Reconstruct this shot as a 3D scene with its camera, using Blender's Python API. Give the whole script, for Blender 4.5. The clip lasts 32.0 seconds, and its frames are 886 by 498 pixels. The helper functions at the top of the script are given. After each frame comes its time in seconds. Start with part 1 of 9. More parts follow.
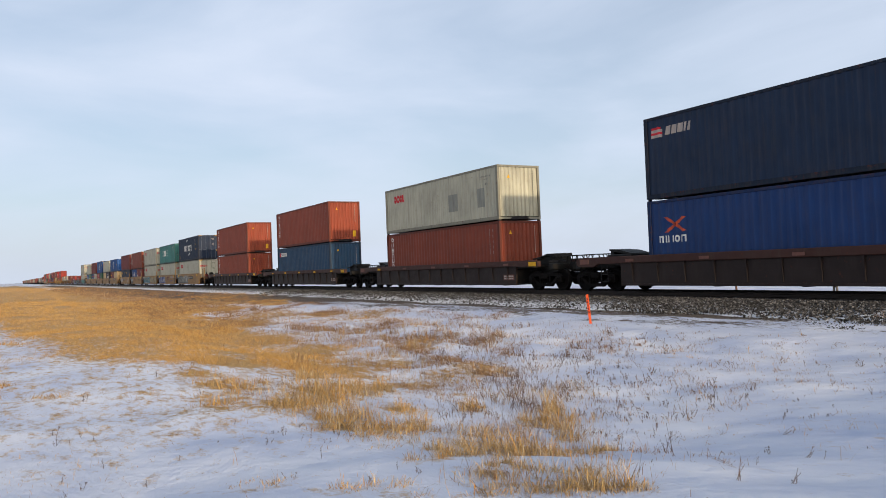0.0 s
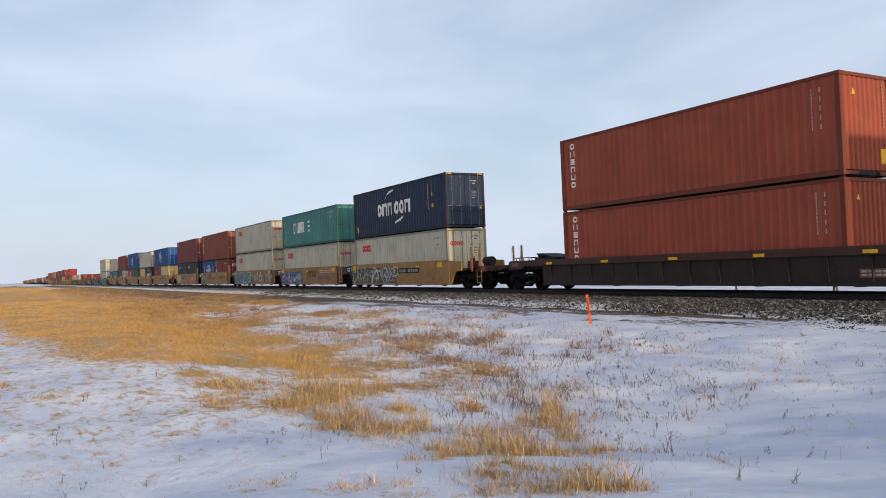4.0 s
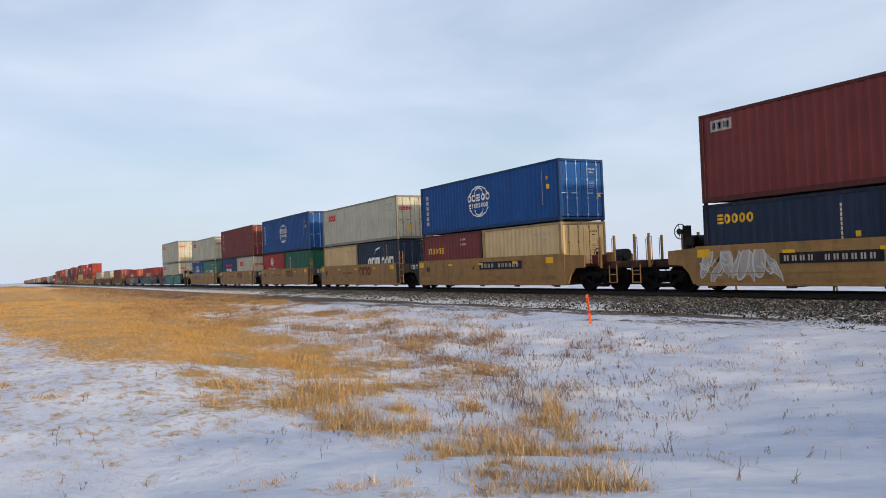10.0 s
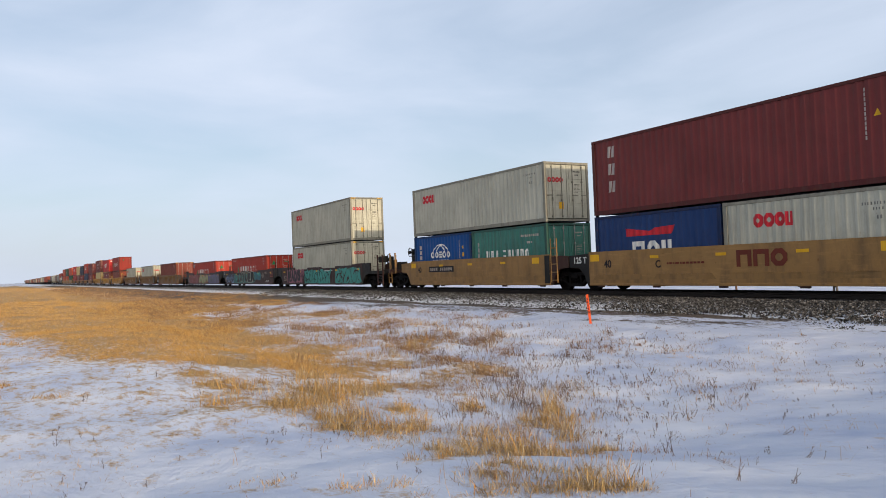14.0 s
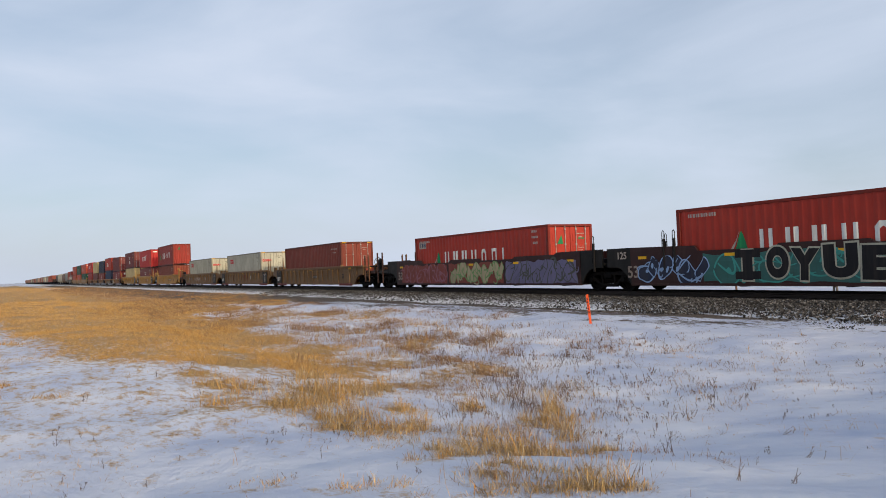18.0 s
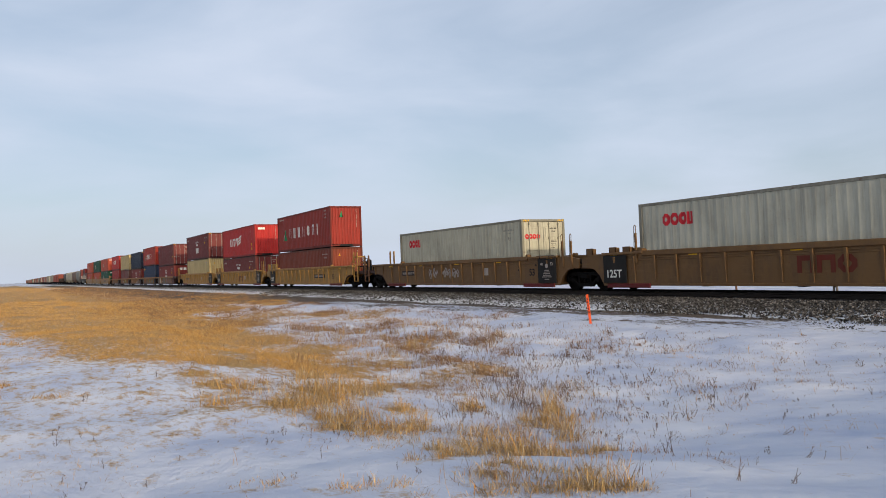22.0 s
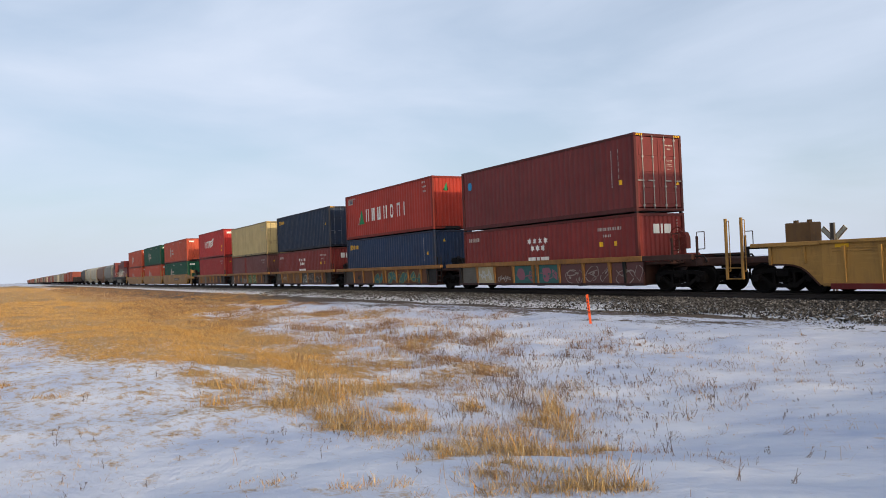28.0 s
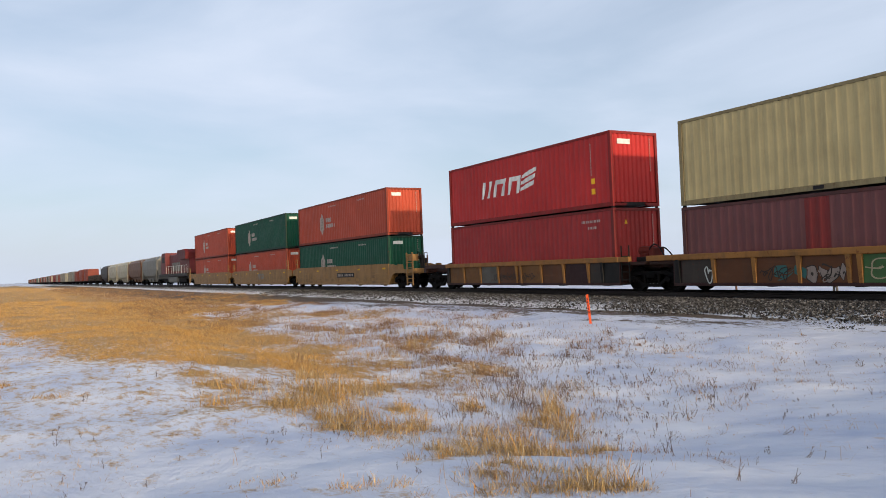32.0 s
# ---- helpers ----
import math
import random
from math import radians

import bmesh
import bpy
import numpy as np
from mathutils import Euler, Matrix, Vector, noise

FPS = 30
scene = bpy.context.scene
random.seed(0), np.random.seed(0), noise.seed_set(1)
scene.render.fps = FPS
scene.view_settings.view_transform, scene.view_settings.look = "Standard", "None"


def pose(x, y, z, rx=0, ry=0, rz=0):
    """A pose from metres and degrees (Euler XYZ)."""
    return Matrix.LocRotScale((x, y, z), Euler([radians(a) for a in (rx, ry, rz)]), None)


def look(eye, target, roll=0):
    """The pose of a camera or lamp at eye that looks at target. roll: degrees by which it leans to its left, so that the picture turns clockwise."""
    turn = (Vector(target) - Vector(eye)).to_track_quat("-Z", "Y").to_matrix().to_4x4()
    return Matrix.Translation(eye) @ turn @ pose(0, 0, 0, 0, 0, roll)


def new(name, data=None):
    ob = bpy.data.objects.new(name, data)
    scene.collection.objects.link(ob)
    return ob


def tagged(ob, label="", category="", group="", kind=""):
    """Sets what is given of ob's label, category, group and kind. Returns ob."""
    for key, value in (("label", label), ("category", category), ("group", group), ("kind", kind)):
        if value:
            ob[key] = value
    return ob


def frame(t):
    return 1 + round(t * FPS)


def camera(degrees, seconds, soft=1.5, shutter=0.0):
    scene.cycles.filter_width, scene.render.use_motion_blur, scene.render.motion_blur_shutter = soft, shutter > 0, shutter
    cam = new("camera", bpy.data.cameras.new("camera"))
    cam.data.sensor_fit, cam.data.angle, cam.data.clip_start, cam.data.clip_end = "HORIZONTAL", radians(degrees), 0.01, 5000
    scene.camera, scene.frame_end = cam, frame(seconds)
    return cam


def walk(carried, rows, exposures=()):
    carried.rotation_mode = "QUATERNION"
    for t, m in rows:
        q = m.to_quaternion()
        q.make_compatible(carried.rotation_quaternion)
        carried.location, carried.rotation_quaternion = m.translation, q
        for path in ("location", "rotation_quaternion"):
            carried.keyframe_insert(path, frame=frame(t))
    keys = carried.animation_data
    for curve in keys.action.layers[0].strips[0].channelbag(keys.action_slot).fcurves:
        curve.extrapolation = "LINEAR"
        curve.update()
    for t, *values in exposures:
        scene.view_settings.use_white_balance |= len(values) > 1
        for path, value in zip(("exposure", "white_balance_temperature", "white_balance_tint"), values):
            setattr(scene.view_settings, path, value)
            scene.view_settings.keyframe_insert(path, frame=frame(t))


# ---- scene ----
cam = camera(60.56, 32.0, 0.92)
EYE = (0.0, 0.0, 1.20)
TRACK_Y = 21.11          # centre of the track; the rail heads lie at z = 0
SPEED = 15.0465          # metres a second, to the right
SECONDS = 32.0


def standing():
    """The fixed tripod pose: panned to the left of the track's normal, tilted up a little and leaning."""
    pan, tilt = radians(60.237), radians(1.327)
    way = Vector((-math.sin(pan) * math.cos(tilt), math.cos(pan) * math.cos(tilt), math.sin(tilt)))
    return look(EYE, Vector(EYE) + way * 10, -2.22)


walk(cam, [(0.0, standing()), (SECONDS, standing())], exposures=[(0.0, 0.06), (14.5, 0.06), (17.0, -0.08), (23.6, -0.09), (25.0, 0.0), (27.5, 0.05), (SECONDS, 0.06)])

# ---- world and sun ----
SUN_ELEVATION, SUN_SIDE = radians(10.5), radians(1.6)
to_sun = Vector((math.cos(SUN_ELEVATION) * math.cos(SUN_SIDE), -math.cos(SUN_ELEVATION) * math.sin(SUN_SIDE), math.sin(SUN_ELEVATION)))
world = bpy.data.worlds.new("winter_sky")
scene.world = world
world.use_nodes = True


def sky_nodes():
    nt = world.node_tree
    nt.nodes.clear()
    out = nt.nodes.new("ShaderNodeOutputWorld")
    bg = nt.nodes.new("ShaderNodeBackground")
    sky = nt.nodes.new("ShaderNodeTexSky")
    sky.sky_type = "NISHITA"
    sky.sun_disc = False
    sky.sun_elevation = SUN_ELEVATION
    sky.sun_rotation = math.atan2(to_sun.x, to_sun.y)
    sky.air_density, sky.dust_density, sky.ozone_density = 1.0, 1.2, 2.5
    co = nt.nodes.new("ShaderNodeTexCoord")
    sep = nt.nodes.new("ShaderNodeSeparateXYZ")
    nt.links.new(co.outputs["Generated"], sep.inputs[0])
    # thin cirrus: soft streaks, denser towards the horizon
    mp = nt.nodes.new("ShaderNodeMapping")
    mp.inputs["Scale"].default_value = (1.6, 1.6, 5.5)
    mp.inputs["Rotation"].default_value = (0.12, 0.1, 0.5)
    nt.links.new(co.outputs["Generated"], mp.inputs[0])
    n1 = nt.nodes.new("ShaderNodeTexNoise")
    n1.inputs["Scale"].default_value, n1.inputs["Detail"].default_value, n1.inputs["Roughness"].default_value = 1.7, 6, 0.5
    n1.inputs["Distortion"].default_value = 0.35
    nt.links.new(mp.outputs[0], n1.inputs["Vector"])
    ramp = nt.nodes.new("ShaderNodeValToRGB")
    ramp.color_ramp.elements[0].position, ramp.color_ramp.elements[1].position = 0.36, 0.72
    ramp.color_ramp.elements[0].color, ramp.color_ramp.elements[1].color = (0.57, 0.57, 0.57, 1), (0.97, 0.97, 0.97, 1)
    nt.links.new(n1.outputs["Fac"], ramp.inputs[0])
    veil = nt.nodes.new("ShaderNodeMix")
    veil.data_type = "RGBA"
    fade = nt.nodes.new("ShaderNodeMapRange")     # the veil thins out overhead
    for key, v in (("From Min", 0.36), ("From Max", 0.85), ("To Min", 1.0), ("To Max", 0.30)):
        fade.inputs[key].default_value = v
    nt.links.new(sep.outputs["Z"], fade.inputs["Value"])
    thick = nt.nodes.new("ShaderNodeMath")
    thick.operation = "MULTIPLY"
    nt.links.new(ramp.outputs[0], thick.inputs[0])
    nt.links.new(fade.outputs[0], thick.inputs[1])
    nt.links.new(thick.outputs[0], veil.inputs["Factor"])
    nt.links.new(sky.outputs[0], veil.inputs["A"])
    # the veil is bright round the sun, behind the camera
    dot = nt.nodes.new("ShaderNodeVectorMath")
    dot.operation = "DOT_PRODUCT"
    nt.links.new(co.outputs["Generated"], dot.inputs[0])
    dot.inputs[1].default_value = to_sun
    near = nt.nodes.new("ShaderNodeMapRange")
    near.interpolation_type = "SMOOTHERSTEP"
    for key, v in (("From Min", 0.45), ("From Max", 1.0), ("To Min", 0.0), ("To Max", 1.0)):
        near.inputs[key].default_value = v
    nt.links.new(dot.outputs["Value"], near.inputs["Value"])
    lit = nt.nodes.new("ShaderNodeMix")
    lit.data_type = "RGBA"
    nt.links.new(near.outputs[0], lit.inputs["Factor"])
    lit.inputs["A"].default_value = (*SKY_VEIL, 1)
    lit.inputs["B"].default_value = (*AUREOLE, 1)
    nt.links.new(lit.outputs["Result"], veil.inputs["B"])
    low = nt.nodes.new("ShaderNodeMapRange")     # a pale bank of haze close to the horizon
    for key, v in (("From Min", 0.0), ("From Max", 0.10), ("To Min", 0.75), ("To Max", 0.0)):
        low.inputs[key].default_value = v
    nt.links.new(sep.outputs["Z"], low.inputs["Value"])
    bank = nt.nodes.new("ShaderNodeMix")
    bank.data_type = "RGBA"
    nt.links.new(low.outputs[0], bank.inputs["Factor"])
    nt.links.new(veil.outputs["Result"], bank.inputs["A"])
    bank.inputs["B"].default_value = (4.9, 5.45, 6.5, 1)
    nt.links.new(bank.outputs["Result"], bg.inputs["Color"])
    bg.inputs["Strength"].default_value = SKY_STRENGTH
    nt.links.new(bg.outputs[0], out.inputs[0])


SKY_STRENGTH = 0.13
AUREOLE = (22.0, 19.5, 16.5)
SKY_VEIL = (5.25, 5.9, 7.1)
sky_nodes()
sun_lamp = bpy.data.lights.new("sun", "SUN")
sun_lamp.energy, sun_lamp.angle, sun_lamp.color = 3.3, radians(1.2), (1.0, 0.80, 0.56)
sun = new("sun", sun_lamp)
sun.matrix_world = look(to_sun * 50, (0, 0, 0))

# ---- materials ----


def rgb(code):
    """Linear colour from a web code."""
    v = [int(code[i:i + 2], 16) / 255 for i in (0, 2, 4)]
    return tuple(c / 12.92 if c <= 0.04045 else ((c + 0.055) / 1.055) ** 2.4 for c in v)


class Nodes:
    """A short hand for building one material."""

    def __init__(self, name):
        self.mat = bpy.data.materials.new(name)
        self.mat.use_nodes = True
        self.nt = self.mat.node_tree
        self.bsdf = self.nt.nodes["Principled BSDF"]

    def add(self, kind, **values):
        n = self.nt.nodes.new("ShaderNode" + kind)
        for key, v in values.items():
            n.inputs[key].default_value = v
        return n

    def link(self, a, b):
        self.nt.links.new(a, b)

    def place(self, scale=(1, 1, 1), shuffled=True, space="Object"):
        """Coordinates in metres; shuffled gives each object its own patch."""
        co = self.nt.nodes.new("ShaderNodeTexCoord")
        mp = self.nt.nodes.new("ShaderNodeMapping")
        mp.inputs["Scale"].default_value = scale
        self.link(co.outputs[space], mp.inputs[0])
        if shuffled:
            info = self.nt.nodes.new("ShaderNodeObjectInfo")
            mul = self.nt.nodes.new("ShaderNodeMath")
            mul.operation = "MULTIPLY"
            mul.inputs[1].default_value = 57.0
            self.link(info.outputs["Random"], mul.inputs[0])
            self.link(mul.outputs[0], mp.inputs["Location"])
        return mp.outputs[0]

    def world_place(self, scale=(1, 1, 1)):
        geo = self.nt.nodes.new("ShaderNodeNewGeometry")
        mp = self.nt.nodes.new("ShaderNodeMapping")
        mp.inputs["Scale"].default_value = scale
        self.link(geo.outputs["Position"], mp.inputs[0])
        return mp.outputs[0]

    def noise(self, vector, scale, detail=4.0, rough=0.55):
        n = self.add("TexNoise", Scale=scale, Detail=detail, Roughness=rough)
        self.link(vector, n.inputs["Vector"])
        return n.outputs["Fac"]

    def ramp(self, fac, lo, hi, a=(0, 0, 0), b=(1, 1, 1)):
        r = self.nt.nodes.new("ShaderNodeValToRGB")
        e = r.color_ramp.elements
        e[0].position, e[1].position, e[0].color, e[1].color = lo, hi, (*a, 1), (*b, 1)
        self.link(fac, r.inputs[0])
        return r.outputs[0]

    def mix(self, fac, a, b):
        m = self.nt.nodes.new("ShaderNodeMix")
        m.data_type = "RGBA"
        for key, v in (("Factor", fac), ("A", a), ("B", b)):
            if isinstance(v, tuple):
                m.inputs[key].default_value = (*v, 1)
            elif isinstance(v, float):
                m.inputs[key].default_value = v
            else:
                self.link(v, m.inputs[key])
        return m.outputs["Result"]

    def bump(self, height, strength, distance=0.01):
        b = self.add("Bump", Strength=strength, Distance=distance)
        self.link(height, b.inputs["Height"])
        self.link(b.outputs[0], self.bsdf.inputs["Normal"])


def scaled(c, k):
    return tuple(min(1.0, v * k) for v in c)


PLATES = ("ttx", "ttxdark", "ttxnew", "carbrown", "carmaroon", "cargreen", "chord", "platform", "baytan", "bayrust", "baygrey", "rustdeck", "chordbrown", "baydark", "bayteal", "baypink", "baygreen")


def painted(name, code, rough=0.5, dirt=0.35, rust=0.12, dirt_code="4a4038", rust_code="5a2c18", plate=False):
    """Weathered paint on steel: fading, streaks running down, rust spots, fine scratches. plate: the flat sides of the cars, with broad soot, scuffs and few runs."""
    n = Nodes(name)
    base = rgb(code)
    p = n.place()
    fade = n.ramp(n.noise(p, 0.7, 5), 0.3, 0.75)
    c = n.mix(fade, scaled(base, 0.86), scaled(base, 1.14))
    streak = n.ramp(n.noise(n.place((1.5, 1.5, 0.22) if plate else (5.0, 5.0, 0.30)), 1.8, 9 if plate else 7, 0.70), 0.50 if plate else 0.46, 0.80 if plate else 0.74)
    k = n.add("Math")
    k.operation = "MULTIPLY"
    k.inputs[1].default_value = dirt
    n.link(streak, k.inputs[0])
    c = n.mix(k.outputs[0], c, rgb(dirt_code))
    grime = n.ramp(n.noise(n.place((1.0, 1.0, 0.6)), 1.5, 8, 0.68), 0.50, 0.72)     # broad sooty patches
    kg = n.add("Math")
    kg.operation = "MULTIPLY"
    kg.inputs[1].default_value = dirt * 0.6
    n.link(grime, kg.inputs[0])
    c = n.mix(kg.outputs[0], c, scaled(rgb(dirt_code), 0.55))
    if plate:     # lengthwise scuffs, chalky where the paint has worn thin
        scuff = n.ramp(n.noise(n.place((0.35, 1.0, 3.2)), 2.6, 8, 0.72), 0.54, 0.70)
        ks = n.add("Math")
        ks.operation = "MULTIPLY"
        ks.inputs[1].default_value = 0.45
        n.link(scuff, ks.inputs[0])
        c = n.mix(ks.outputs[0], c, scaled(base, 1.45))
    spots = n.ramp(n.noise(p, 5.5, 7, 0.7), 0.66 - rust * 0.25, 0.74)
    k2 = n.add("Math")
    k2.operation = "MULTIPLY"
    k2.inputs[1].default_value = min(1.0, rust * 4)
    n.link(spots, k2.inputs[0])
    c = n.mix(k2.outputs[0], c, rgb(rust_code))
    n.link(c, n.bsdf.inputs["Base Color"])
    r = n.ramp(n.noise(p, 3.0, 4), 0.2, 0.8, (rough - 0.1,) * 3, (rough + 0.14,) * 3)
    n.link(r, n.bsdf.inputs["Roughness"])
    n.bsdf.inputs["Specular IOR Level"].default_value = 0.18
    dents = n.add("Math")     # shallow dents under the fine grain
    dents.operation = "MULTIPLY_ADD"
    n.link(n.noise(p, 1.9, 3, 0.5), dents.inputs[0])
    dents.inputs[1].default_value = 3.0
    n.link(n.noise(p, 9.0, 5), dents.inputs[2])
    n.bump(dents.outputs[0], 0.16, 0.012)
    return n.mat


PAINT = {}
for key, code, dirt, rust in (
        ("navy", "1b2a40", 0.30, 0.06), ("blue", "1b3663", 0.30, 0.05), ("grey", "b0ae9e", 0.36, 0.10),
        ("greyold", "aeab98", 0.42, 0.16), ("brown", "7a3a2a", 0.30, 0.08), ("orange", "8c4330", 0.25, 0.06),
        ("maroon", "6c302f", 0.30, 0.08), ("steel", "2b4762", 0.35, 0.10), ("teal", "417c77", 0.35, 0.10), ("dullred", "8e3129", 0.40, 0.12), ("dustred", "6c4342", 0.35, 0.10),
        ("cobalt", "0c4480", 0.20, 0.03), ("beige", "c3a87c", 0.25, 0.04), ("cream", "b9a677", 0.22, 0.04),
        ("red", "96302f", 0.22, 0.04), ("slateblue", "223450", 0.35, 0.08), ("barblue", "86a0c4", 0.20, 0.0), ("barnavy", "5a6270", 0.20, 0.0), ("lockbar", "9a9894", 0.20, 0.0), ("hyred", "9f3428", 0.25, 0.06), ("scarlet", "b0302e", 0.18, 0.03),
        ("green", "1d5a48", 0.30, 0.05), ("hubgreen", "0f4a38", 0.20, 0.04), ("huborange", "ae4a34", 0.22, 0.05),
        ("rustred", "78362a", 0.35, 0.12), ("crimson", "782f2c", 0.25, 0.05), ("seagreen", "3d7468", 0.55, 0.14),
        ("white", "d8d8d2", 0.30, 0.05), ("amber", "d9a520", 0.25, 0.03), ("logored", "bb2832", 0.15, 0.03),
        ("logogreen", "1c7a4c", 0.15, 0.03), ("skyblue", "2c86b4", 0.15, 0.03), ("black", "16161a", 0.30, 0.05),
        ("ttx", "8f6d42", 0.70, 0.14), ("ttxdark", "6e5234", 0.75, 0.16), ("ttxnew", "9c763e", 0.65, 0.12),
        ("carbrown", "2a211f", 0.35, 0.18), ("carmaroon", "35201f", 0.50, 0.16), ("cargreen", "5f6450", 0.65, 0.25),
        ("chord", "8c6132", 0.70, 0.30), ("darkred", "5e1f20", 0.35, 0.10), ("platform", "191817", 0.25, 0.14),
        ("stake", "e65f30", 0.10, 0.01), ("locored", "6c2c2e", 0.45, 0.10), ("hopper", "777670", 0.45, 0.12),
        ("hopbrown", "6a4a36", 0.45, 0.14), ("hopcream", "b5ad96", 0.50, 0.12), ("oxide", "7c3324", 0.40, 0.14),
        ("ttxlogo", "642b1d", 0.30, 0.06), ("spray_blue", "33407c", 0.20, 0.03), ("spray_teal", "3f8f86", 0.20, 0.03),
        ("spray_white", "b9bab4", 0.25, 0.03), ("spray_grey", "4c4e48", 0.30, 0.05), ("spray_pink", "8c5a66", 0.25, 0.04),
        ("spray_violet", "6a6684", 0.30, 0.04), ("spray_sand", "a79a7c", 0.30, 0.04), ("spray_green", "6f8f5c", 0.25, 0.04),
        ("spray_rust", "7a3d36", 0.25, 0.05), ("spray_moss", "8a8248", 0.40, 0.10), ("spray_dusk", "2e2b33", 0.40, 0.08), ("spray_mauve", "6d4a58", 0.45, 0.10), ("spray_night", "262c3e", 0.40, 0.08), ("spray_chalk", "a3a292", 0.45, 0.10), ("spray_sea", "2f6478", 0.40, 0.10), ("spray_lagoon", "356c78", 0.40, 0.08), ("spray_sage", "7c8076", 0.45, 0.10), ("spray_pale", "8f8076", 0.45, 0.12), ("spray_cyan", "4fa3ac", 0.20, 0.03), ("faded", "a79c94", 0.40, 0.10), ("rustdeck", "3c2620", 0.55, 0.25), ("brakered", "6b2a22", 0.40, 0.15), ("signpost", "5b5650", 0.50, 0.10), ("signback", "c9c4ae", 0.40, 0.10), ("baytan", "6d4a28", 0.70, 0.30), ("bayrust", "5c3a24", 0.60, 0.32), ("baydark", "36302b", 0.60, 0.22), ("bayteal", "36605c", 0.50, 0.16), ("baypink", "5f3f3c", 0.55, 0.22), ("baygreen", "41623a", 0.50, 0.16), ("chordbrown", "3f2823", 0.55, 0.22), ("dataplate", "6e4a42", 0.60, 0.20), ("patchgrey", "84867e", 0.40, 0.10), ("baygrey", "5a564e", 0.65, 0.25)):
    PAINT[key] = painted("paint_" + key, code, 0.55, dirt, rust, plate=key in PLATES)
    # frames and castings of the boxes: knocked about, greasier and rustier than the walls
    worn = "".join(f"{int(int(code[i:i + 2], 16) * 0.74):02x}" for i in (0, 2, 4))
    PAINT[key + "_edge"] = painted("paint_" + key + "_edge", worn, 0.6, 0.5, 0.34)


def running_gear():
    n = Nodes("running_gear_steel")
    p = n.place()
    c = n.mix(n.ramp(n.noise(p, 2.5, 6), 0.35, 0.7), rgb("080707"), rgb("15110f"))
    n.link(c, n.bsdf.inputs["Base Color"])
    n.bsdf.inputs["Roughness"].default_value = 0.8
    n.bsdf.inputs["Specular IOR Level"].default_value = 0.12
    n.bump(n.noise(p, 18, 4), 0.25, 0.01)
    return n.mat


def bare_steel(name, code, rough, metal):
    n = Nodes(name)
    p = n.place()
    c = n.mix(n.ramp(n.noise(p, 4, 5), 0.35, 0.7), scaled(rgb(code), 0.7), scaled(rgb(code), 1.2))
    n.link(c, n.bsdf.inputs["Base Color"])
    n.bsdf.inputs["Roughness"].default_value, n.bsdf.inputs["Metallic"].default_value = rough, metal
    return n.mat


GEAR = running_gear()
GALV = bare_steel("galvanised_bar", "a8a8a4", 0.45, 0.6)
RAIL = bare_steel("rail_steel", "2a211c", 0.75, 0.1)


def snow_ground():
    """Wind-packed snow, thin enough for straw litter and soil to show through."""
    n = Nodes("snow_over_stubble")
    p = n.world_place()
    drift = n.noise(n.world_place((0.55, 0.9, 1.0)), 0.9, 4, 0.5)
    fine = n.noise(n.world_place((0.8, 1.0, 1.0)), 4.2, 6, 0.6)
    # light and shade tinted in: bluer in the bump's hollows, whiter on its crests
    c = n.mix(n.ramp(drift, 0.3, 0.75), rgb("bbc6de"), rgb("e9ecf4"))
    att = n.nt.nodes.new("ShaderNodeAttribute")
    att.attribute_name = "litter"
    m = n.add("Math")
    m.operation = "ADD"
    rr = n.add("MapRange")
    n.link(n.noise(n.world_place((1.2, 2.2, 1.0)), 2.6, 10, 0.78), rr.inputs["Value"])
    rr.inputs["From Min"].default_value, rr.inputs["From Max"].default_value = 0.30, 0.70
    rr.inputs["To Min"].default_value, rr.inputs["To Max"].default_value = -0.75, 0.30
    n.link(att.outputs["Fac"], m.inputs[0])
    n.link(rr.outputs[0], m.inputs[1])
    straw = n.mix(n.ramp(n.noise(n.world_place((1.0, 1.6, 1.0)), 11.0, 8, 0.75), 0.36, 0.64), rgb("86683f"), rgb("d0ac74"))
    c = n.mix(n.ramp(m.outputs[0], 0.02, 0.42), c, straw)
    # soil and gravel at the foot of the ballast, in broken streaks
    bare = n.nt.nodes.new("ShaderNodeAttribute")
    bare.attribute_name = "grit"
    br = n.add("MapRange")
    n.link(n.noise(n.world_place((0.7, 2.6, 1.0)), 4.6, 9, 0.78), br.inputs["Value"])
    for key, value in (("From Min", 0.32), ("From Max", 0.68), ("To Min", -1.15), ("To Max", 0.0)):
        br.inputs[key].default_value = value
    bs = n.add("Math")
    n.link(bare.outputs["Fac"], bs.inputs[0])
    n.link(br.outputs[0], bs.inputs[1])
    grain = n.noise(p, 26.0, 4, 0.7)
    soil = n.mix(n.ramp(grain, 0.38, 0.62), rgb("332d29"), rgb("786c62"))
    c = n.mix(n.ramp(bs.outputs[0], 0.0, 0.22), c, soil)
    n.link(c, n.bsdf.inputs["Base Color"])
    n.bsdf.inputs["Roughness"].default_value = 0.85
    n.bsdf.inputs["Specular IOR Level"].default_value = 0.2
    h = n.add("Math")
    h.operation = "MULTIPLY_ADD"
    n.link(fine, h.inputs[0])
    h.inputs[1].default_value = 0.36
    n.link(drift, h.inputs[2])
    crust = n.add("Math")     # crusty lumps and scour marks
    crust.operation = "MULTIPLY_ADD"
    n.link(n.noise(n.world_place((0.8, 1.2, 1.0)), 13.0, 5, 0.62), crust.inputs[0])
    crust.inputs[1].default_value = 0.16
    n.link(h.outputs[0], crust.inputs[2])
    n.bump(crust.outputs[0], 0.75, 0.13)
    return n.mat


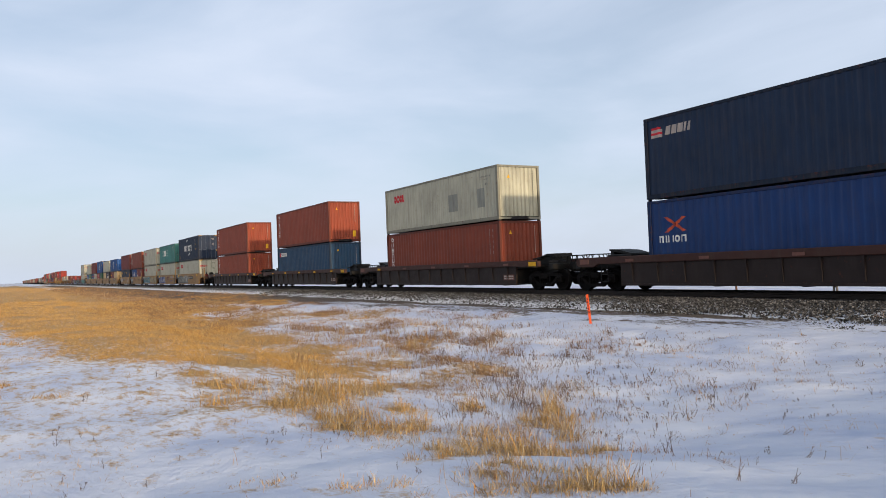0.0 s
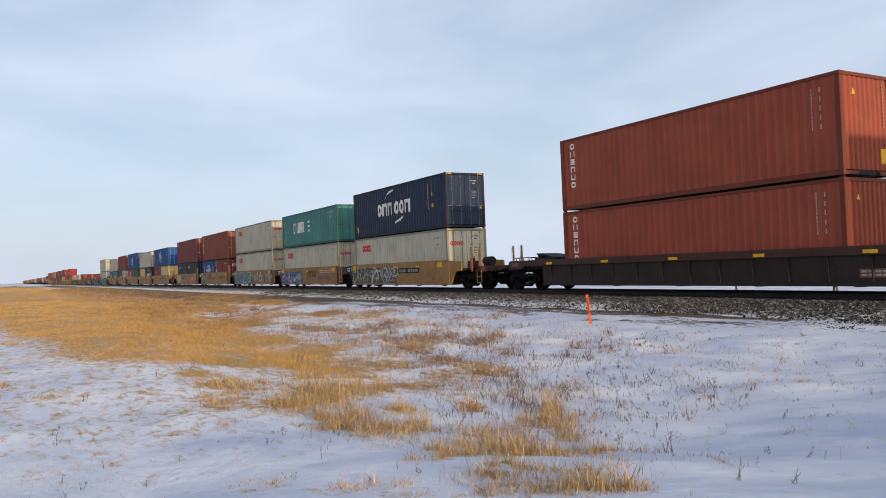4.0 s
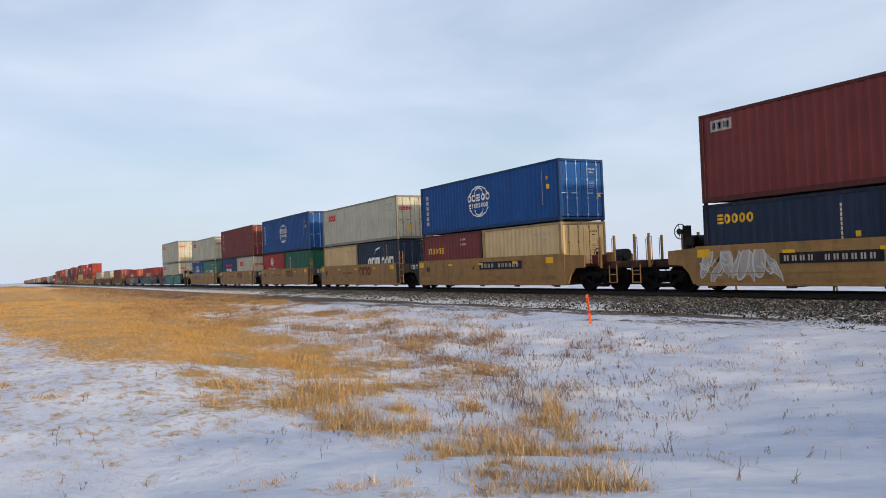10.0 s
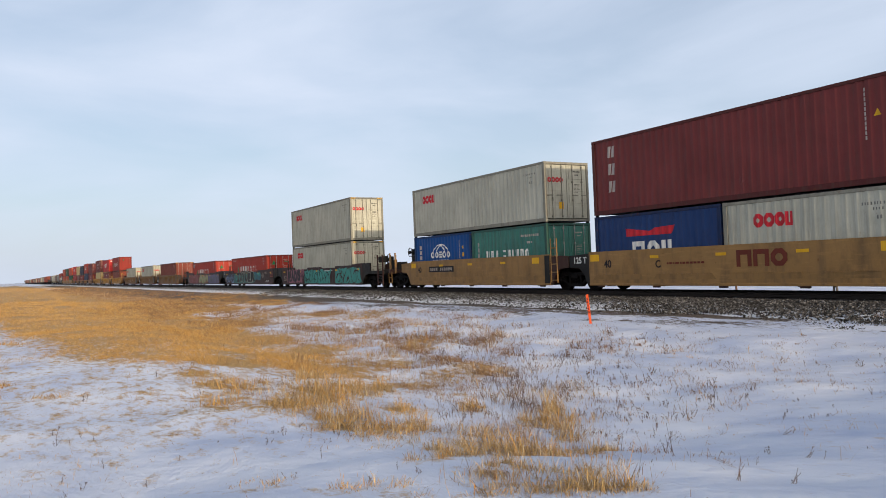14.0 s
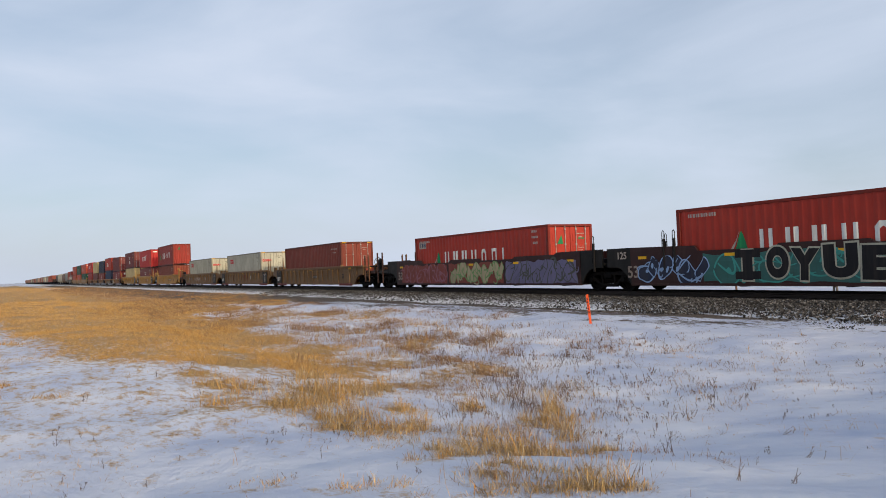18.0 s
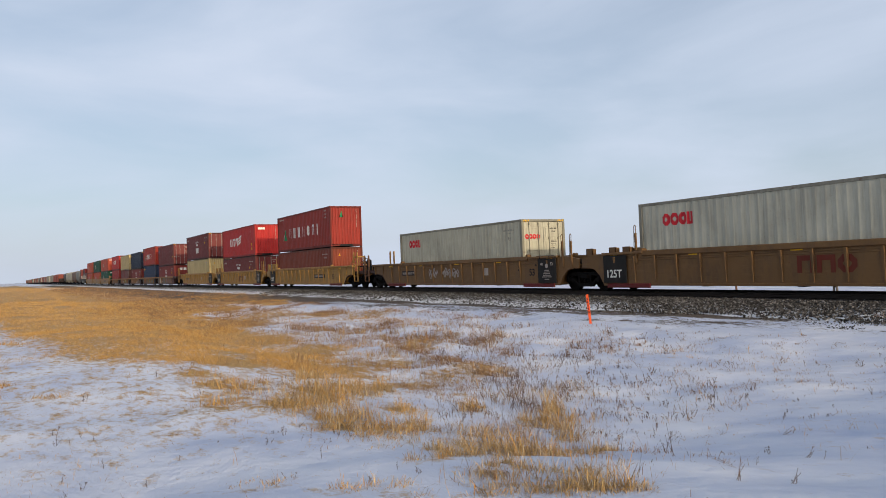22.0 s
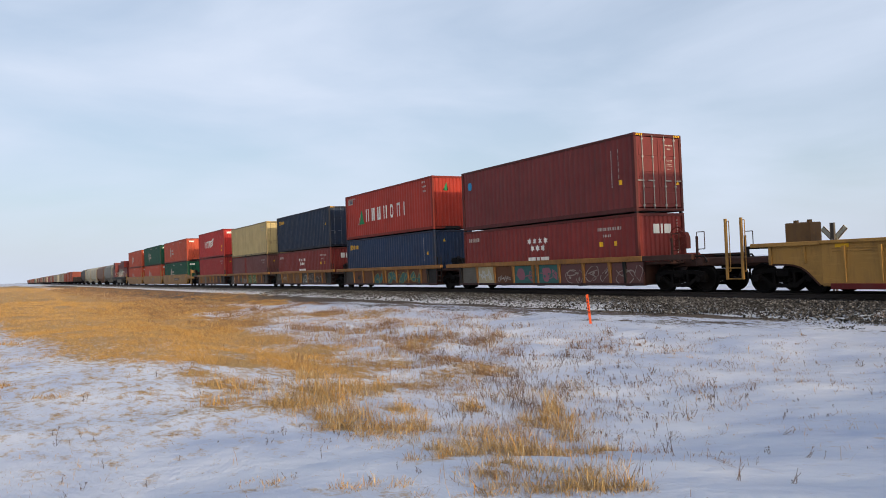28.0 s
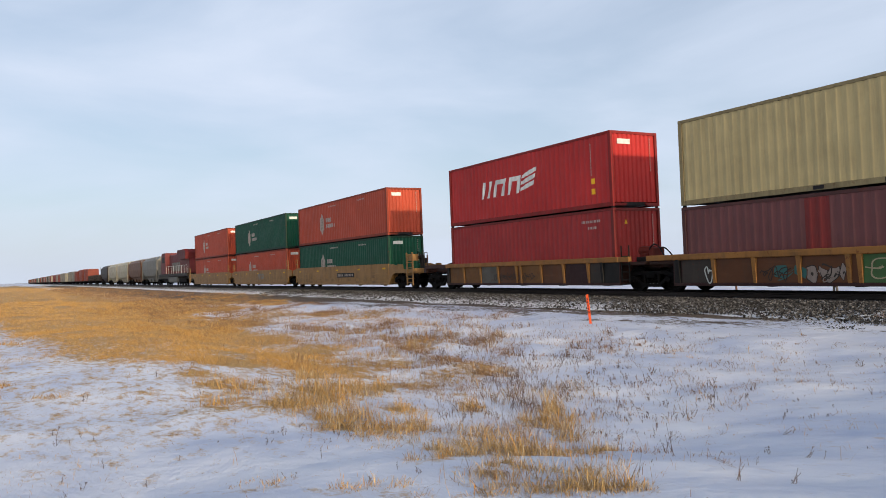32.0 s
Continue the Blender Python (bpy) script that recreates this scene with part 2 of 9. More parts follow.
def ballast_bed():
    n = Nodes("ballast_bed")
    p = n.world_place()
    v = n.add("TexVoronoi", Scale=14.0)
    n.link(p, v.inputs["Vector"])
    c = n.mix(n.ramp(v.outputs["Color"], 0.1, 0.9), rgb("2a2724"), rgb("6a655e"))
    xyz = n.nt.nodes.new("ShaderNodeSeparateXYZ")
    n.link(p, xyz.inputs[0])
    toe = n.add("MapRange")     # snow lies thicker towards the toe of the slope
    n.link(xyz.outputs["Y"], toe.inputs["Value"])
    for key, value in (("From Min", 17.0), ("From Max", 19.1), ("To Min", 0.30), ("To Max", 0.0)):
        toe.inputs[key].default_value = value
    both = n.add("Math")
    n.link(n.noise(n.world_place((1.6, 3.0, 2.0)), 3.4, 9, 0.76), both.inputs[0])
    n.link(toe.outputs[0], both.inputs[1])
    dust = n.ramp(both.outputs[0], 0.55, 0.64)
    c = n.mix(dust, c, rgb("dfe3ea"))
    n.link(c, n.bsdf.inputs["Base Color"])
    n.bsdf.inputs["Roughness"].default_value = 0.9
    n.bump(v.outputs["Distance"], 0.8, 0.05)
    return n.mat


def island(name, codes, rough=0.8, through_light=0.0):
    """Colours that vary from one loose piece to the next."""
    n = Nodes(name)
    geo = n.nt.nodes.new("ShaderNodeNewGeometry")
    r = n.nt.nodes.new("ShaderNodeValToRGB")
    while len(r.color_ramp.elements) < len(codes):
        r.color_ramp.elements.new(0.5)
    for i, code in enumerate(codes):
        e = r.color_ramp.elements[i]
        e.position, e.color = i / max(1, len(codes) - 1), (*rgb(code), 1)
    n.link(geo.outputs["Random Per Island"], r.inputs[0])
    fine = n.ramp(n.noise(n.world_place(), 6.0, 4), 0.3, 0.7, (0.8,) * 3, (1.12,) * 3)
    m = n.nt.nodes.new("ShaderNodeMix")
    m.data_type, m.blend_type = "RGBA", "MULTIPLY"
    m.inputs["Factor"].default_value = 1.0
    n.link(r.outputs[0], m.inputs["A"])
    n.link(fine, m.inputs["B"])
    n.link(m.outputs["Result"], n.bsdf.inputs["Base Color"])
    n.bsdf.inputs["Roughness"].default_value = rough
    n.bsdf.inputs["Specular IOR Level"].default_value = 0.2
    return n.mat


SNOW = snow_ground()
BALLAST = ballast_bed()
STONES = island("ballast_stones", ("131313", "292827", "3c3a38", "555250", "1c1b1b", "6a6765", "898785"), 0.9)
STRAW = island("dry_golden_grass", ("9a7240", "c09250", "d6ae6c", "aa7e42", "6a5236", "c6954e", "d4b67c", "866238"), 0.75)
WEED = island("dry_brown_weed", ("443a36", "645048", "7e6454", "383234", "8a7464", "504644", "5a5252"), 0.85)
BROWN = island("dry_red_brown_grass", ("5c4638", "7e5e48", "987658", "6a5040", "a68a68", "4c3e36"), 0.85)
DULL = island("dull_matted_grass", ("6e5a42", "927a58", "ae946a", "56483a", "bca480", "d0bc98", "7e6a50", "9c8460"), 0.85)
TIE = bare_steel("creosoted_timber", "3a322b", 0.9, 0.0)

# ---- building helpers ----
MESHES = {}


def shared(key, build):
    """A mesh built once under a key and shared by alike pieces."""
    if key not in MESHES:
        bm = bmesh.new()
        build(bm)
        me = bpy.data.meshes.new(str(key[0]) if isinstance(key, tuple) else key)
        bmesh.ops.recalc_face_normals(bm, faces=bm.faces)
        bm.to_mesh(me)
        bm.free()
        me.materials.append(None)
        MESHES[key] = me
    return MESHES[key]


def part(name, mesh, material, parent, label="", at=None):
    """One mesh object under a thing or a part."""
    if isinstance(mesh, bmesh.types.BMesh):
        me = bpy.data.meshes.new(name)
        mesh.to_mesh(me)
        mesh.free()
        me.materials.append(None)
        mesh = me
    ob = new(name, mesh)
    ob.parent = parent
    ob.material_slots[0].link = "OBJECT"
    ob.material_slots[0].material = material
    if at is not None:
        ob.matrix_basis = at
    if label:
        ob["label"] = label
    return ob


def thing(name, label, category, group="", at=None, kind=""):
    ob = new(name)
    ob.empty_display_size = 0.3
    if at is not None:
        ob.matrix_basis = at
    return tagged(ob, label, category, group, kind)


def box(bm, x0, x1, y0, y1, z0, z1, bevel=0.0):
    vs = [bm.verts.new((x, y, z)) for x in (x0, x1) for y in (y0, y1) for z in (z0, z1)]
    fs = [bm.faces.new([vs[i] for i in q]) for q in ((0, 1, 3, 2), (4, 6, 7, 5), (0, 4, 5, 1), (2, 3, 7, 6), (0, 2, 6, 4), (1, 5, 7, 3))]
    if bevel:
        es = list({e for f in fs for e in f.edges})
        bmesh.ops.bevel(bm, geom=es, offset=bevel, segments=1, affect="EDGES")


def rod(bm, a, b, r, n=6):
    """A straight round bar from a to b."""
    a, b = Vector(a), Vector(b)
    m = Matrix.Translation((a + b) / 2) @ (b - a).to_track_quat("Z", "Y").to_matrix().to_4x4()
    bmesh.ops.create_cone(bm, cap_ends=True, segments=n, radius1=r, radius2=r, depth=(b - a).length, matrix=m)


def extrude_xz(bm, pts, y0, y1):
    """A plate with the outline pts in x and z, from y0 to y1."""
    a = [bm.verts.new((x, y0, z)) for x, z in pts]
    b = [bm.verts.new((x, y1, z)) for x, z in pts]
    bm.faces.new(a)
    bm.faces.new(b[::-1])
    for i in range(len(pts)):
        j = (i + 1) % len(pts)
        bm.faces.new((a[i], a[j], b[j], b[i]))


def ring(bm, cx, cz, ro, ri, y0, y1, n=20, squash=1.0):
    """A flat ring standing in the x-z plane."""
    o, i_ = [], []
    for k in range(n):
        a = 2 * math.pi * k / n
        o.append([bm.verts.new((cx + ro * math.cos(a), y, cz + ro * squash * math.sin(a))) for y in (y0, y1)])
        i_.append([bm.verts.new((cx + ri * math.cos(a), y, cz + ri * squash * math.sin(a))) for y in (y0, y1)])
    for k in range(n):
        j = (k + 1) % n
        bm.faces.new((o[k][0], o[j][0], i_[j][0], i_[k][0]))
        bm.faces.new((o[k][1], i_[k][1], i_[j][1], o[j][1]))
        bm.faces.new((o[k][0], o[k][1], o[j][1], o[j][0]))
        bm.faces.new((i_[k][0], i_[j][0], i_[j][1], i_[k][1]))


def lettering(text, size, bold=0.02):
    """Raised flat lettering, lower left corner at the origin, standing in the x-z plane and read from -y."""
    key = ("lettering", text, size, bold)
    if key not in MESHES:
        cu = bpy.data.curves.new("lettering", "FONT")
        cu.body, cu.size, cu.extrude, cu.offset = text, size, 0.002, bold * size
        ob = new("lettering_source", cu)
        me = bpy.data.meshes.new_from_object(ob.evaluated_get(bpy.context.evaluated_depsgraph_get()))
        bpy.data.objects.remove(ob)
        me.transform(Matrix.Rotation(math.pi / 2, 4, "X"))
        me.materials.clear()
        me.materials.append(None)
        MESHES[key] = me
    return MESHES[key]


# ---- shipping containers ----
SIZES = {"40": (12.192, 2.591), "40H": (12.192, 2.896), "20": (6.058, 2.591), "53": (16.154, 2.896)}
HALF_W = 1.219


RIPPLE = 0.315


def wave(x):
    """Depth of the corrugation at x metres along a wall."""
    k = (x / RIPPLE) % 1.0
    if k < 0.18:
        return 0.0
    if k < 0.5:
        return 0.032 * (k - 0.18) / 0.32
    if k < 0.68:
        return 0.032
    return 0.032 * (1 - (k - 0.68) / 0.32)


def wave_breaks(x0, x1):
    out = []
    k = math.floor(x0 / RIPPLE)
    while k * RIPPLE < x1:
        for f in (0.0, 0.18, 0.5, 0.68):
            x = (k + f) * RIPPLE
            if x0 < x < x1:
                out.append(x)
        k += 1
    return [x0, *out, x1]


def corrugated(bm, x0, x1, z0, z1, turn):
    """A corrugated sheet; turn maps (along, depth, up) to local space. Ripples run up and down."""
    xs = wave_breaks(x0, x1)
    lo = [bm.verts.new(turn(x, wave(x), z0)) for x in xs]
    hi = [bm.verts.new(turn(x, wave(x), z1)) for x in xs]
    for i in range(len(xs) - 1):
        bm.faces.new((lo[i], lo[i + 1], hi[i + 1], hi[i])).smooth = True     # rolled sheet, soft at the folds


def decal(bm, flats, length):
    """Cuts flat shapes (x from the left end, z from the base) at the ripples and lays them on the near wall."""
    for pts in flats:
        vs = [bm.verts.new((x, 0, z)) for x, z in pts]
        try:
            bm.faces.new(vs)
        except ValueError:
            continue
    bmesh.ops.remove_doubles(bm, verts=bm.verts, dist=1e-4)
    xs = [v.co.x for v in bm.verts]
    for b in wave_breaks(min(xs), max(xs))[1:-1]:
        bmesh.ops.bisect_plane(bm, geom=bm.verts[:] + bm.edges[:] + bm.faces[:], plane_co=(b, 0, 0), plane_no=(1, 0, 0), dist=1e-5)
    for v in bm.verts:
        v.co.y = -HALF_W + 0.012 + wave(v.co.x) - 0.004
        v.co.x -= length / 2


def bars(x, z, widths, h, gap=0.05, lean=0.0):
    """A row of upright bars that stand in for a line of characters."""
    out = []
    for w in widths:
        out.append([(x, z), (x + w, z), (x + w + lean * h, z + h), (x + lean * h, z + h)])
        x += w + gap
    return out


def annulus(cx, cz, ro, ri, a0=0.0, a1=360.0, n=18, squash=1.0):
    out = []
    for k in range(n):
        a, b = radians(a0 + (a1 - a0) * k / n), radians(a0 + (a1 - a0) * (k + 1) / n)
        out.append([(cx + r * math.cos(t), cz + r * squash * math.sin(t)) for r, t in ((ro, a), (ro, b), (ri, b), (ri, a))])
    return out


def star(cx, cz, r):
    pts = []
    for k in range(12):
        a = radians(90 + 30 * k)
        q = r if k % 2 == 0 else r * 0.55
        pts.append((cx + q * math.cos(a), cz + q * math.sin(a)))
    return [pts]


def column(x, z_top, n, w, h, gap):
    """Characters one below the other."""
    return [f for k in range(n) for f in bars(x, z_top - (k + 1) * h - k * gap, (w,), h)]


def slab(x0, x1, z0, z1):
    return [(x0, z0), (x1, z0), (x1, z1), (x0, z1)]


def plain_row(x, z, forms, h, stroke, gap=0.08, lean=0.0):
    """A name drawn as a row of plain stroked shapes, one group of flats each. forms: pairs of a kind and a width; kinds: o frame, b two bars,
    p two bars under a lintel, u two bars on a sill, e stacked bars, i one bar, space."""
    out = []
    for kind, w in forms:
        if kind == " ":
            x += w
            continue
        t = min(stroke, w * 0.42)
        c = min(0.32 * min(w, h), 0.9 * t + 0.02)
        if kind == "o":
            outer = [(c, 0), (w - c, 0), (w, c), (w, h - c), (w - c, h), (c, h), (0, h - c), (0, c)]
            ci = c * 0.5
            inner = [(t + ci, t), (w - t - ci, t), (w - t, t + ci), (w - t, h - t - ci), (w - t - ci, h - t), (t + ci, h - t), (t, h - t - ci), (t, t + ci)]
            flats = [[outer[k], outer[(k + 1) % 8], inner[(k + 1) % 8], inner[k]] for k in range(8)]
        elif kind == "i":
            flats = [slab(0, w, 0, h)]
        elif kind == "e":
            flats = [slab(0, w, h * k, h * k + t) for k in (0.0, 0.5 - 0.5 * t / h, 1.0 - t / h)]
        else:
            lo, hi = (t if kind == "u" else 0.0), (h - t if kind == "p" else h)
            flats = [slab(0, t, lo, hi), slab(w - t, w, lo, hi)]
            if kind == "p":
                flats.append(slab(0, w, h - t, h))
            elif kind == "u":
                flats.append(slab(0, w, 0, t))
        flats = [[(x + px + lean * pz, z + pz) for px, pz in q] for q in flats]
        out += [[q] for q in flats] if kind in "be" else [flats]     # loose strokes are pieces of their own
        x += w + gap
    return out


def mark_rings(L, H):     # four red stroked shapes
    return [("logored!", plain_row(1.12, H - 0.86, (("o", 0.36), ("o", 0.38), ("o", 0.34), ("u", 0.24)), 0.42, 0.125, 0.015)),
            ("hopper", bars(L - 1.5, H - 0.48, (0.035,) * 10, 0.08, 0.05) + bars(L - 1.2, H - 0.62, (0.035,) * 4, 0.07, 0.05)
             + bars(L - 1.1, H - 0.86, (0.05, 0.05), 0.1, 0.05))]


def mark_vertical(L, H):     # six blocks down the left end
    return [("white!", [q for k in range(6) for q in plain_row(0.62, H - 0.46 - 0.31 * k, (("obepuo"[k], 0.24),), 0.23, 0.06)]),
            ("white", column(L - 0.9, H - 0.35, 11, 0.05, 0.09, 0.02) + column(L - 0.65, H - 0.35, 5, 0.05, 0.14, 0.12))]


def mark_triangle(L, H, x=1.42, start=2.95, gap=0.43):     # green sail and seven tall white blocks
    z = H - 1.95 if H > 2.7 else H - 1.72
    return [("logogreen!", [[(x + 0.22, z - 0.06), (x + 1.0, z - 0.06), (x + 0.62, z + 0.86)]]), ("faded!", [[(x, z - 0.06), (x + 0.14, z - 0.06), (x + 0.58, z + 0.86)]]),
            ("white!", plain_row(start + 0.08, z + 0.06, (("b", 0.46), ("b", 0.42), ("u", 0.44), ("b", 0.48), ("o", 0.46), ("p", 0.46), ("i", 0.15)), 0.8, 0.145, gap + 0.18)),
            ("white", bars(L - 1.25, H - 0.3, (0.08,) * 4, 0.1, 0.04) + bars(L - 1.2, H - 0.55, (0.08,) * 4, 0.1, 0.04) + bars(L - 1.1, H - 0.8, (0.08,) * 3, 0.1, 0.04)
             + bars(0.5, H - 0.32, (0.07,) * 11, 0.12, 0.04))]


def mark_sail(L, H):     # the same, set closer
    return mark_triangle(L, H, 2.0, 3.2, 0.26)


def mark_slant(L, H):     # leaning white blocks and a flag of waves
    z, x = H - 1.78, 3.0
    flats = plain_row(x, z, (("b", 0.74), ("p", 0.9), ("p", 0.9)), 0.78, 0.21, 0.28, 0.3)
    x += 3.3
    for k in range(3):
        flats.append([[(x - 0.1 + 0.08 * k, z + 0.06 + 0.28 * k), (x + 0.45 + 0.08 * k, z + 0.16 + 0.28 * k), (x + 0.95 + 0.08 * k, z + 0.28 + 0.28 * k),
                      (x + 1.0 + 0.08 * k, z + 0.46 + 0.28 * k), (x + 0.45 + 0.08 * k, z + 0.36 + 0.28 * k), (x - 0.05 + 0.08 * k, z + 0.2 + 0.28 * k)]])
    return [("white!", flats), ("white", column(L - 1.2, H - 0.35, 10, 0.05, 0.1, 0.03)), ("amber", bars(L - 1.2, H - 1.95, (0.2,), 0.22) + bars(L - 1.2, H - 2.35, (0.2,), 0.22))]


def mark_globe(L, H):     # arcs of a globe round a row of plain blocks
    cx, cz = L * 0.485, H * 0.525
    arcs = annulus(cx, cz, 0.95, 0.88, 28, 152, 14, 0.80) + annulus(cx, cz, 0.95, 0.88, 208, 332, 14, 0.80)
    arcs += annulus(cx, cz, 0.52, 0.46, 35, 145, 10, 1.36) + annulus(cx, cz, 0.52, 0.46, 215, 325, 10, 1.36)
    return [("bright", arcs), ("white!", plain_row(cx - 1.02, cz + 0.02, (("o", 0.34), ("o", 0.34), ("e", 0.32), ("o", 0.34), ("o", 0.34)), 0.34, 0.085, 0.08)
                               + plain_row(cx - 0.88, cz - 0.30, tuple((q, 0.15) for q in "eboboboe"), 0.22, 0.05, 0.07)),
            ("white", column(0.62, H - 0.5, 6, 0.2, 0.2, 0.08)),
            ("white", column(L - 1.2, H - 0.35, 11, 0.05, 0.11, 0.03)), ("amber", bars(L - 0.9, H - 0.8, (0.12,), 0.14) + bars(L - 0.9, H - 1.2, (0.2,), 0.2))]


def mark_arc(L, H):     # large white blocks between two swooshes
    k = 1.0 if L > 7 else 0.85
    z, x = (H * 0.40, 3.75) if L > 7 else (1.0, 1.7)
    flats = plain_row(x - 0.05, z, tuple((q, w * k) for q, w in (("o", 0.56), ("p", 0.68), ("p", 0.58), (" ", 0.22), ("o", 0.56), ("o", 0.58), ("p", 0.68))), 0.76 * k, 0.19 * k, 0.1 * k)
    cx = x + 2.25 * k
    flats += [[q] for q in [[(cx - 1.3 * k, z + 0.95 * k), (cx - 0.9 * k, z + 1.25 * k), (cx - 0.1 * k, z + 1.42 * k), (cx - 0.1 * k, z + 1.52 * k), (cx - 0.75 * k, z + 1.42 * k)],
              [(cx + 0.1 * k, z - 0.55 * k), (cx + 0.9 * k, z - 0.4 * k), (cx + 1.3 * k, z - 0.1 * k), (cx + 0.75 * k, z - 0.28 * k), (cx + 0.1 * k, z - 0.42 * k)]]]
    return [("white!", flats), ("amber", bars(0.45, 0.35, (0.26,), 0.36)),
            ("white", column(L - 2.0, H - 0.4, 11, 0.05, 0.1, 0.03) + column(L - 1.6, H - 0.25, 5, 0.05, 0.12, 0.05)), ("amber", bars(L - 1.6, H - 1.1, (0.18,), 0.2) + bars(L - 1.6, H - 1.7, (0.22,), 0.18))]


def mark_shipping(L, H):     # tall worn white blocks
    if L > 7:
        flats = plain_row(2.75, H * 0.40, (("o", 0.42), ("b", 0.46), ("i", 0.15), ("b", 0.48), ("p", 0.50), (" ", 0.75), ("e", 0.42)), 0.82, 0.15, 0.12)
    else:
        flats = plain_row(1.3, 1.0, (("b", 0.24), ("p", 0.24), ("u", 0.2), (" ", 0.25), ("e", 0.24), ("u", 0.22), ("i", 0.1), ("b", 0.24), ("p", 0.22), ("o", 0.22)), 0.56, 0.085, 0.15)
    return [("white!", flats), ("white", column(0.5, H - 0.6, 6, 0.18, 0.2, 0.06)), ("white", bars(L - 1.9, H - 0.5, (0.1,) * 9, 0.1, 0.05) + bars(L - 1.5, H - 0.8, (0.1,) * 3, 0.1, 0.05))]


def mark_stars(L, H):     # seven stars in two rows, a block of letters under them
    z, x = H * 0.556, 5.52
    flats = []
    for k in range(4):
        flats.append(star(x + 0.38 * k, z + 0.42, 0.155))
    for k in range(3):
        flats.append(star(x + 0.19 + 0.38 * k, z + 0.11, 0.155))
    flats += plain_row(x - 0.1, z - 0.88, (("e", 0.5), ("i", 0.17), ("p", 0.55)), 0.6, 0.16, 0.11)
    return [("white!", flats), ("white", bars(0.45, H - 0.55, (0.07,) * 9, 0.18, 0.04) + bars(L - 2.2, H - 0.55, (0.09,) * 10, 0.12, 0.05) + bars(L - 1.9, H - 0.8, (0.08,) * 4, 0.1, 0.05)),
            ("amber", bars(L - 2.1, H - 1.15, (0.18,), 0.18) + bars(L - 1.3, H - 1.15, (0.18,), 0.18))]


def mark_yellow(L, H):     # a short yellow word
    return [("amber!", plain_row(0.56, H - 0.66, (("e", 0.23), ("o", 0.23), ("o", 0.24), ("o", 0.23), ("o", 0.25)), 0.31, 0.072, 0.05)), ("white", column(L - 1.3, H - 0.35, 10, 0.05, 0.1, 0.03)),
            ("amber", bars(L - 0.9, H - 1.3, (0.16,), 0.16))]


def mark_word(L, H):     # a red square and a white word
    return [("logored!", bars(0.5, H - 0.72, (0.3,), 0.32)), ("white!", plain_row(0.94, H - 0.71, (("e", 0.25), ("o", 0.25), ("o", 0.25), ("o", 0.24), ("o", 0.25)), 0.31, 0.075, 0.05)),
            ("white", column(0.35, 0.9, 3, 0.06, 0.1, 0.04))]


def mark_repaint(L, H):     # a strip of wall painted over in a brighter red
    return [("crimson", [[(L * 0.375, 0.17), (L * 0.44, 0.17), (L * 0.44, H - 0.12), (L * 0.375, H - 0.12)]]), *mark_plain(L, H)]


def mark_patched(L, H):     # two grey squares of newer paint over repairs
    return [("patchgrey!", [[slab(7.55, 8.45, 0.7, 1.58)], [slab(10.35, 11.0, 0.7, 1.62)]])]


def mark_tall(L, H):     # three white shapes one below the other
    return [("white!", [q for k, kind in enumerate("ioi") for q in plain_row(0.42, H - 0.75 - 0.62 * k, ((kind, 0.34 if kind == "o" else 0.11),), 0.46, 0.1)]), *mark_plain(L, H)]


def mark_plain(L, H):
    return [("white", bars(L - 1.9, H - 0.5, (0.08,) * 9, 0.1, 0.05) + bars(L - 1.5, H - 0.75, (0.08,) * 4, 0.1, 0.05))]


def mark_flag(L, H):     # small striped flag and a short word
    return [("white", bars(0.35, H - 0.75, (0.5,), 0.1) + bars(0.37, H - 0.57, (0.5,), 0.1) + bars(1.0, H - 0.72, (0.22, 0.2, 0.22, 0.1, 0.1), 0.3, 0.06, 0.2)),
            ("logored", bars(0.36, H - 0.65, (0.5,), 0.08) + bars(0.38, H - 0.47, (0.4,), 0.08))]


def mark_cross(L, H):     # orange crossed strokes over a white word
    return [("huborange!", [[(0.75, H - 1.15), (0.95, H - 1.15), (1.75, H - 0.65), (1.6, H - 0.62)], [(0.75, H - 0.62), (0.9, H - 0.6), (1.75, H - 1.12), (1.6, H - 1.15)]]),
            ("white!", plain_row(0.5, H - 1.5, (("p", 0.22), ("i", 0.07), ("b", 0.24), ("o", 0.2), ("p", 0.22)), 0.24, 0.06, 0.07))]


def mark_disc(L, H):     # white ring mark and a line of small letters
    return [("bright", annulus(2.6, H - 0.72, 0.36, 0.25, n=16) + [[(2.42, H - 0.88), (2.78, H - 0.88), (2.6, H - 0.52)]]), ("white!", plain_row(1.65, H - 1.48, tuple((q, 0.16) for q in "opoebupo"), 0.26, 0.045, 0.09))]


def mark_panel(L, H):     # white upright panel
    return [("white", bars(1.2, 0.4, (0.42,), 1.75) + []), ("black", column(1.28, 2.0, 4, 0.24, 0.26, 0.1))]


def mark_red_slab(L, H):     # a red flash over white letters
    return [("logored!", [[(1.7, 1.75), (3.9, 1.75), (4.1, 2.05), (3.1, 2.0), (2.9, 1.9), (1.7, 2.05)]]), ("white!", plain_row(2.0, 0.75, (("p", 0.62), ("o", 0.58), ("u", 0.46)), 0.8, 0.18, 0.12))]


def mark_slant3(L, H):     # three leaning letters, well apart, one below the other
    return [("white", [q for k in range(3) for q in bars(0.85, H - 0.75 - k * 0.66, (0.16, 0.16), 0.42, 0.04, 0.15)]),
            ("white", column(L - 1.3, H - 0.3, 11, 0.05, 0.1, 0.03)), ("amber", [[(L - 1.05, H - 1.1), (L - 0.83, H - 1.1), (L - 0.94, H - 0.9)]])]


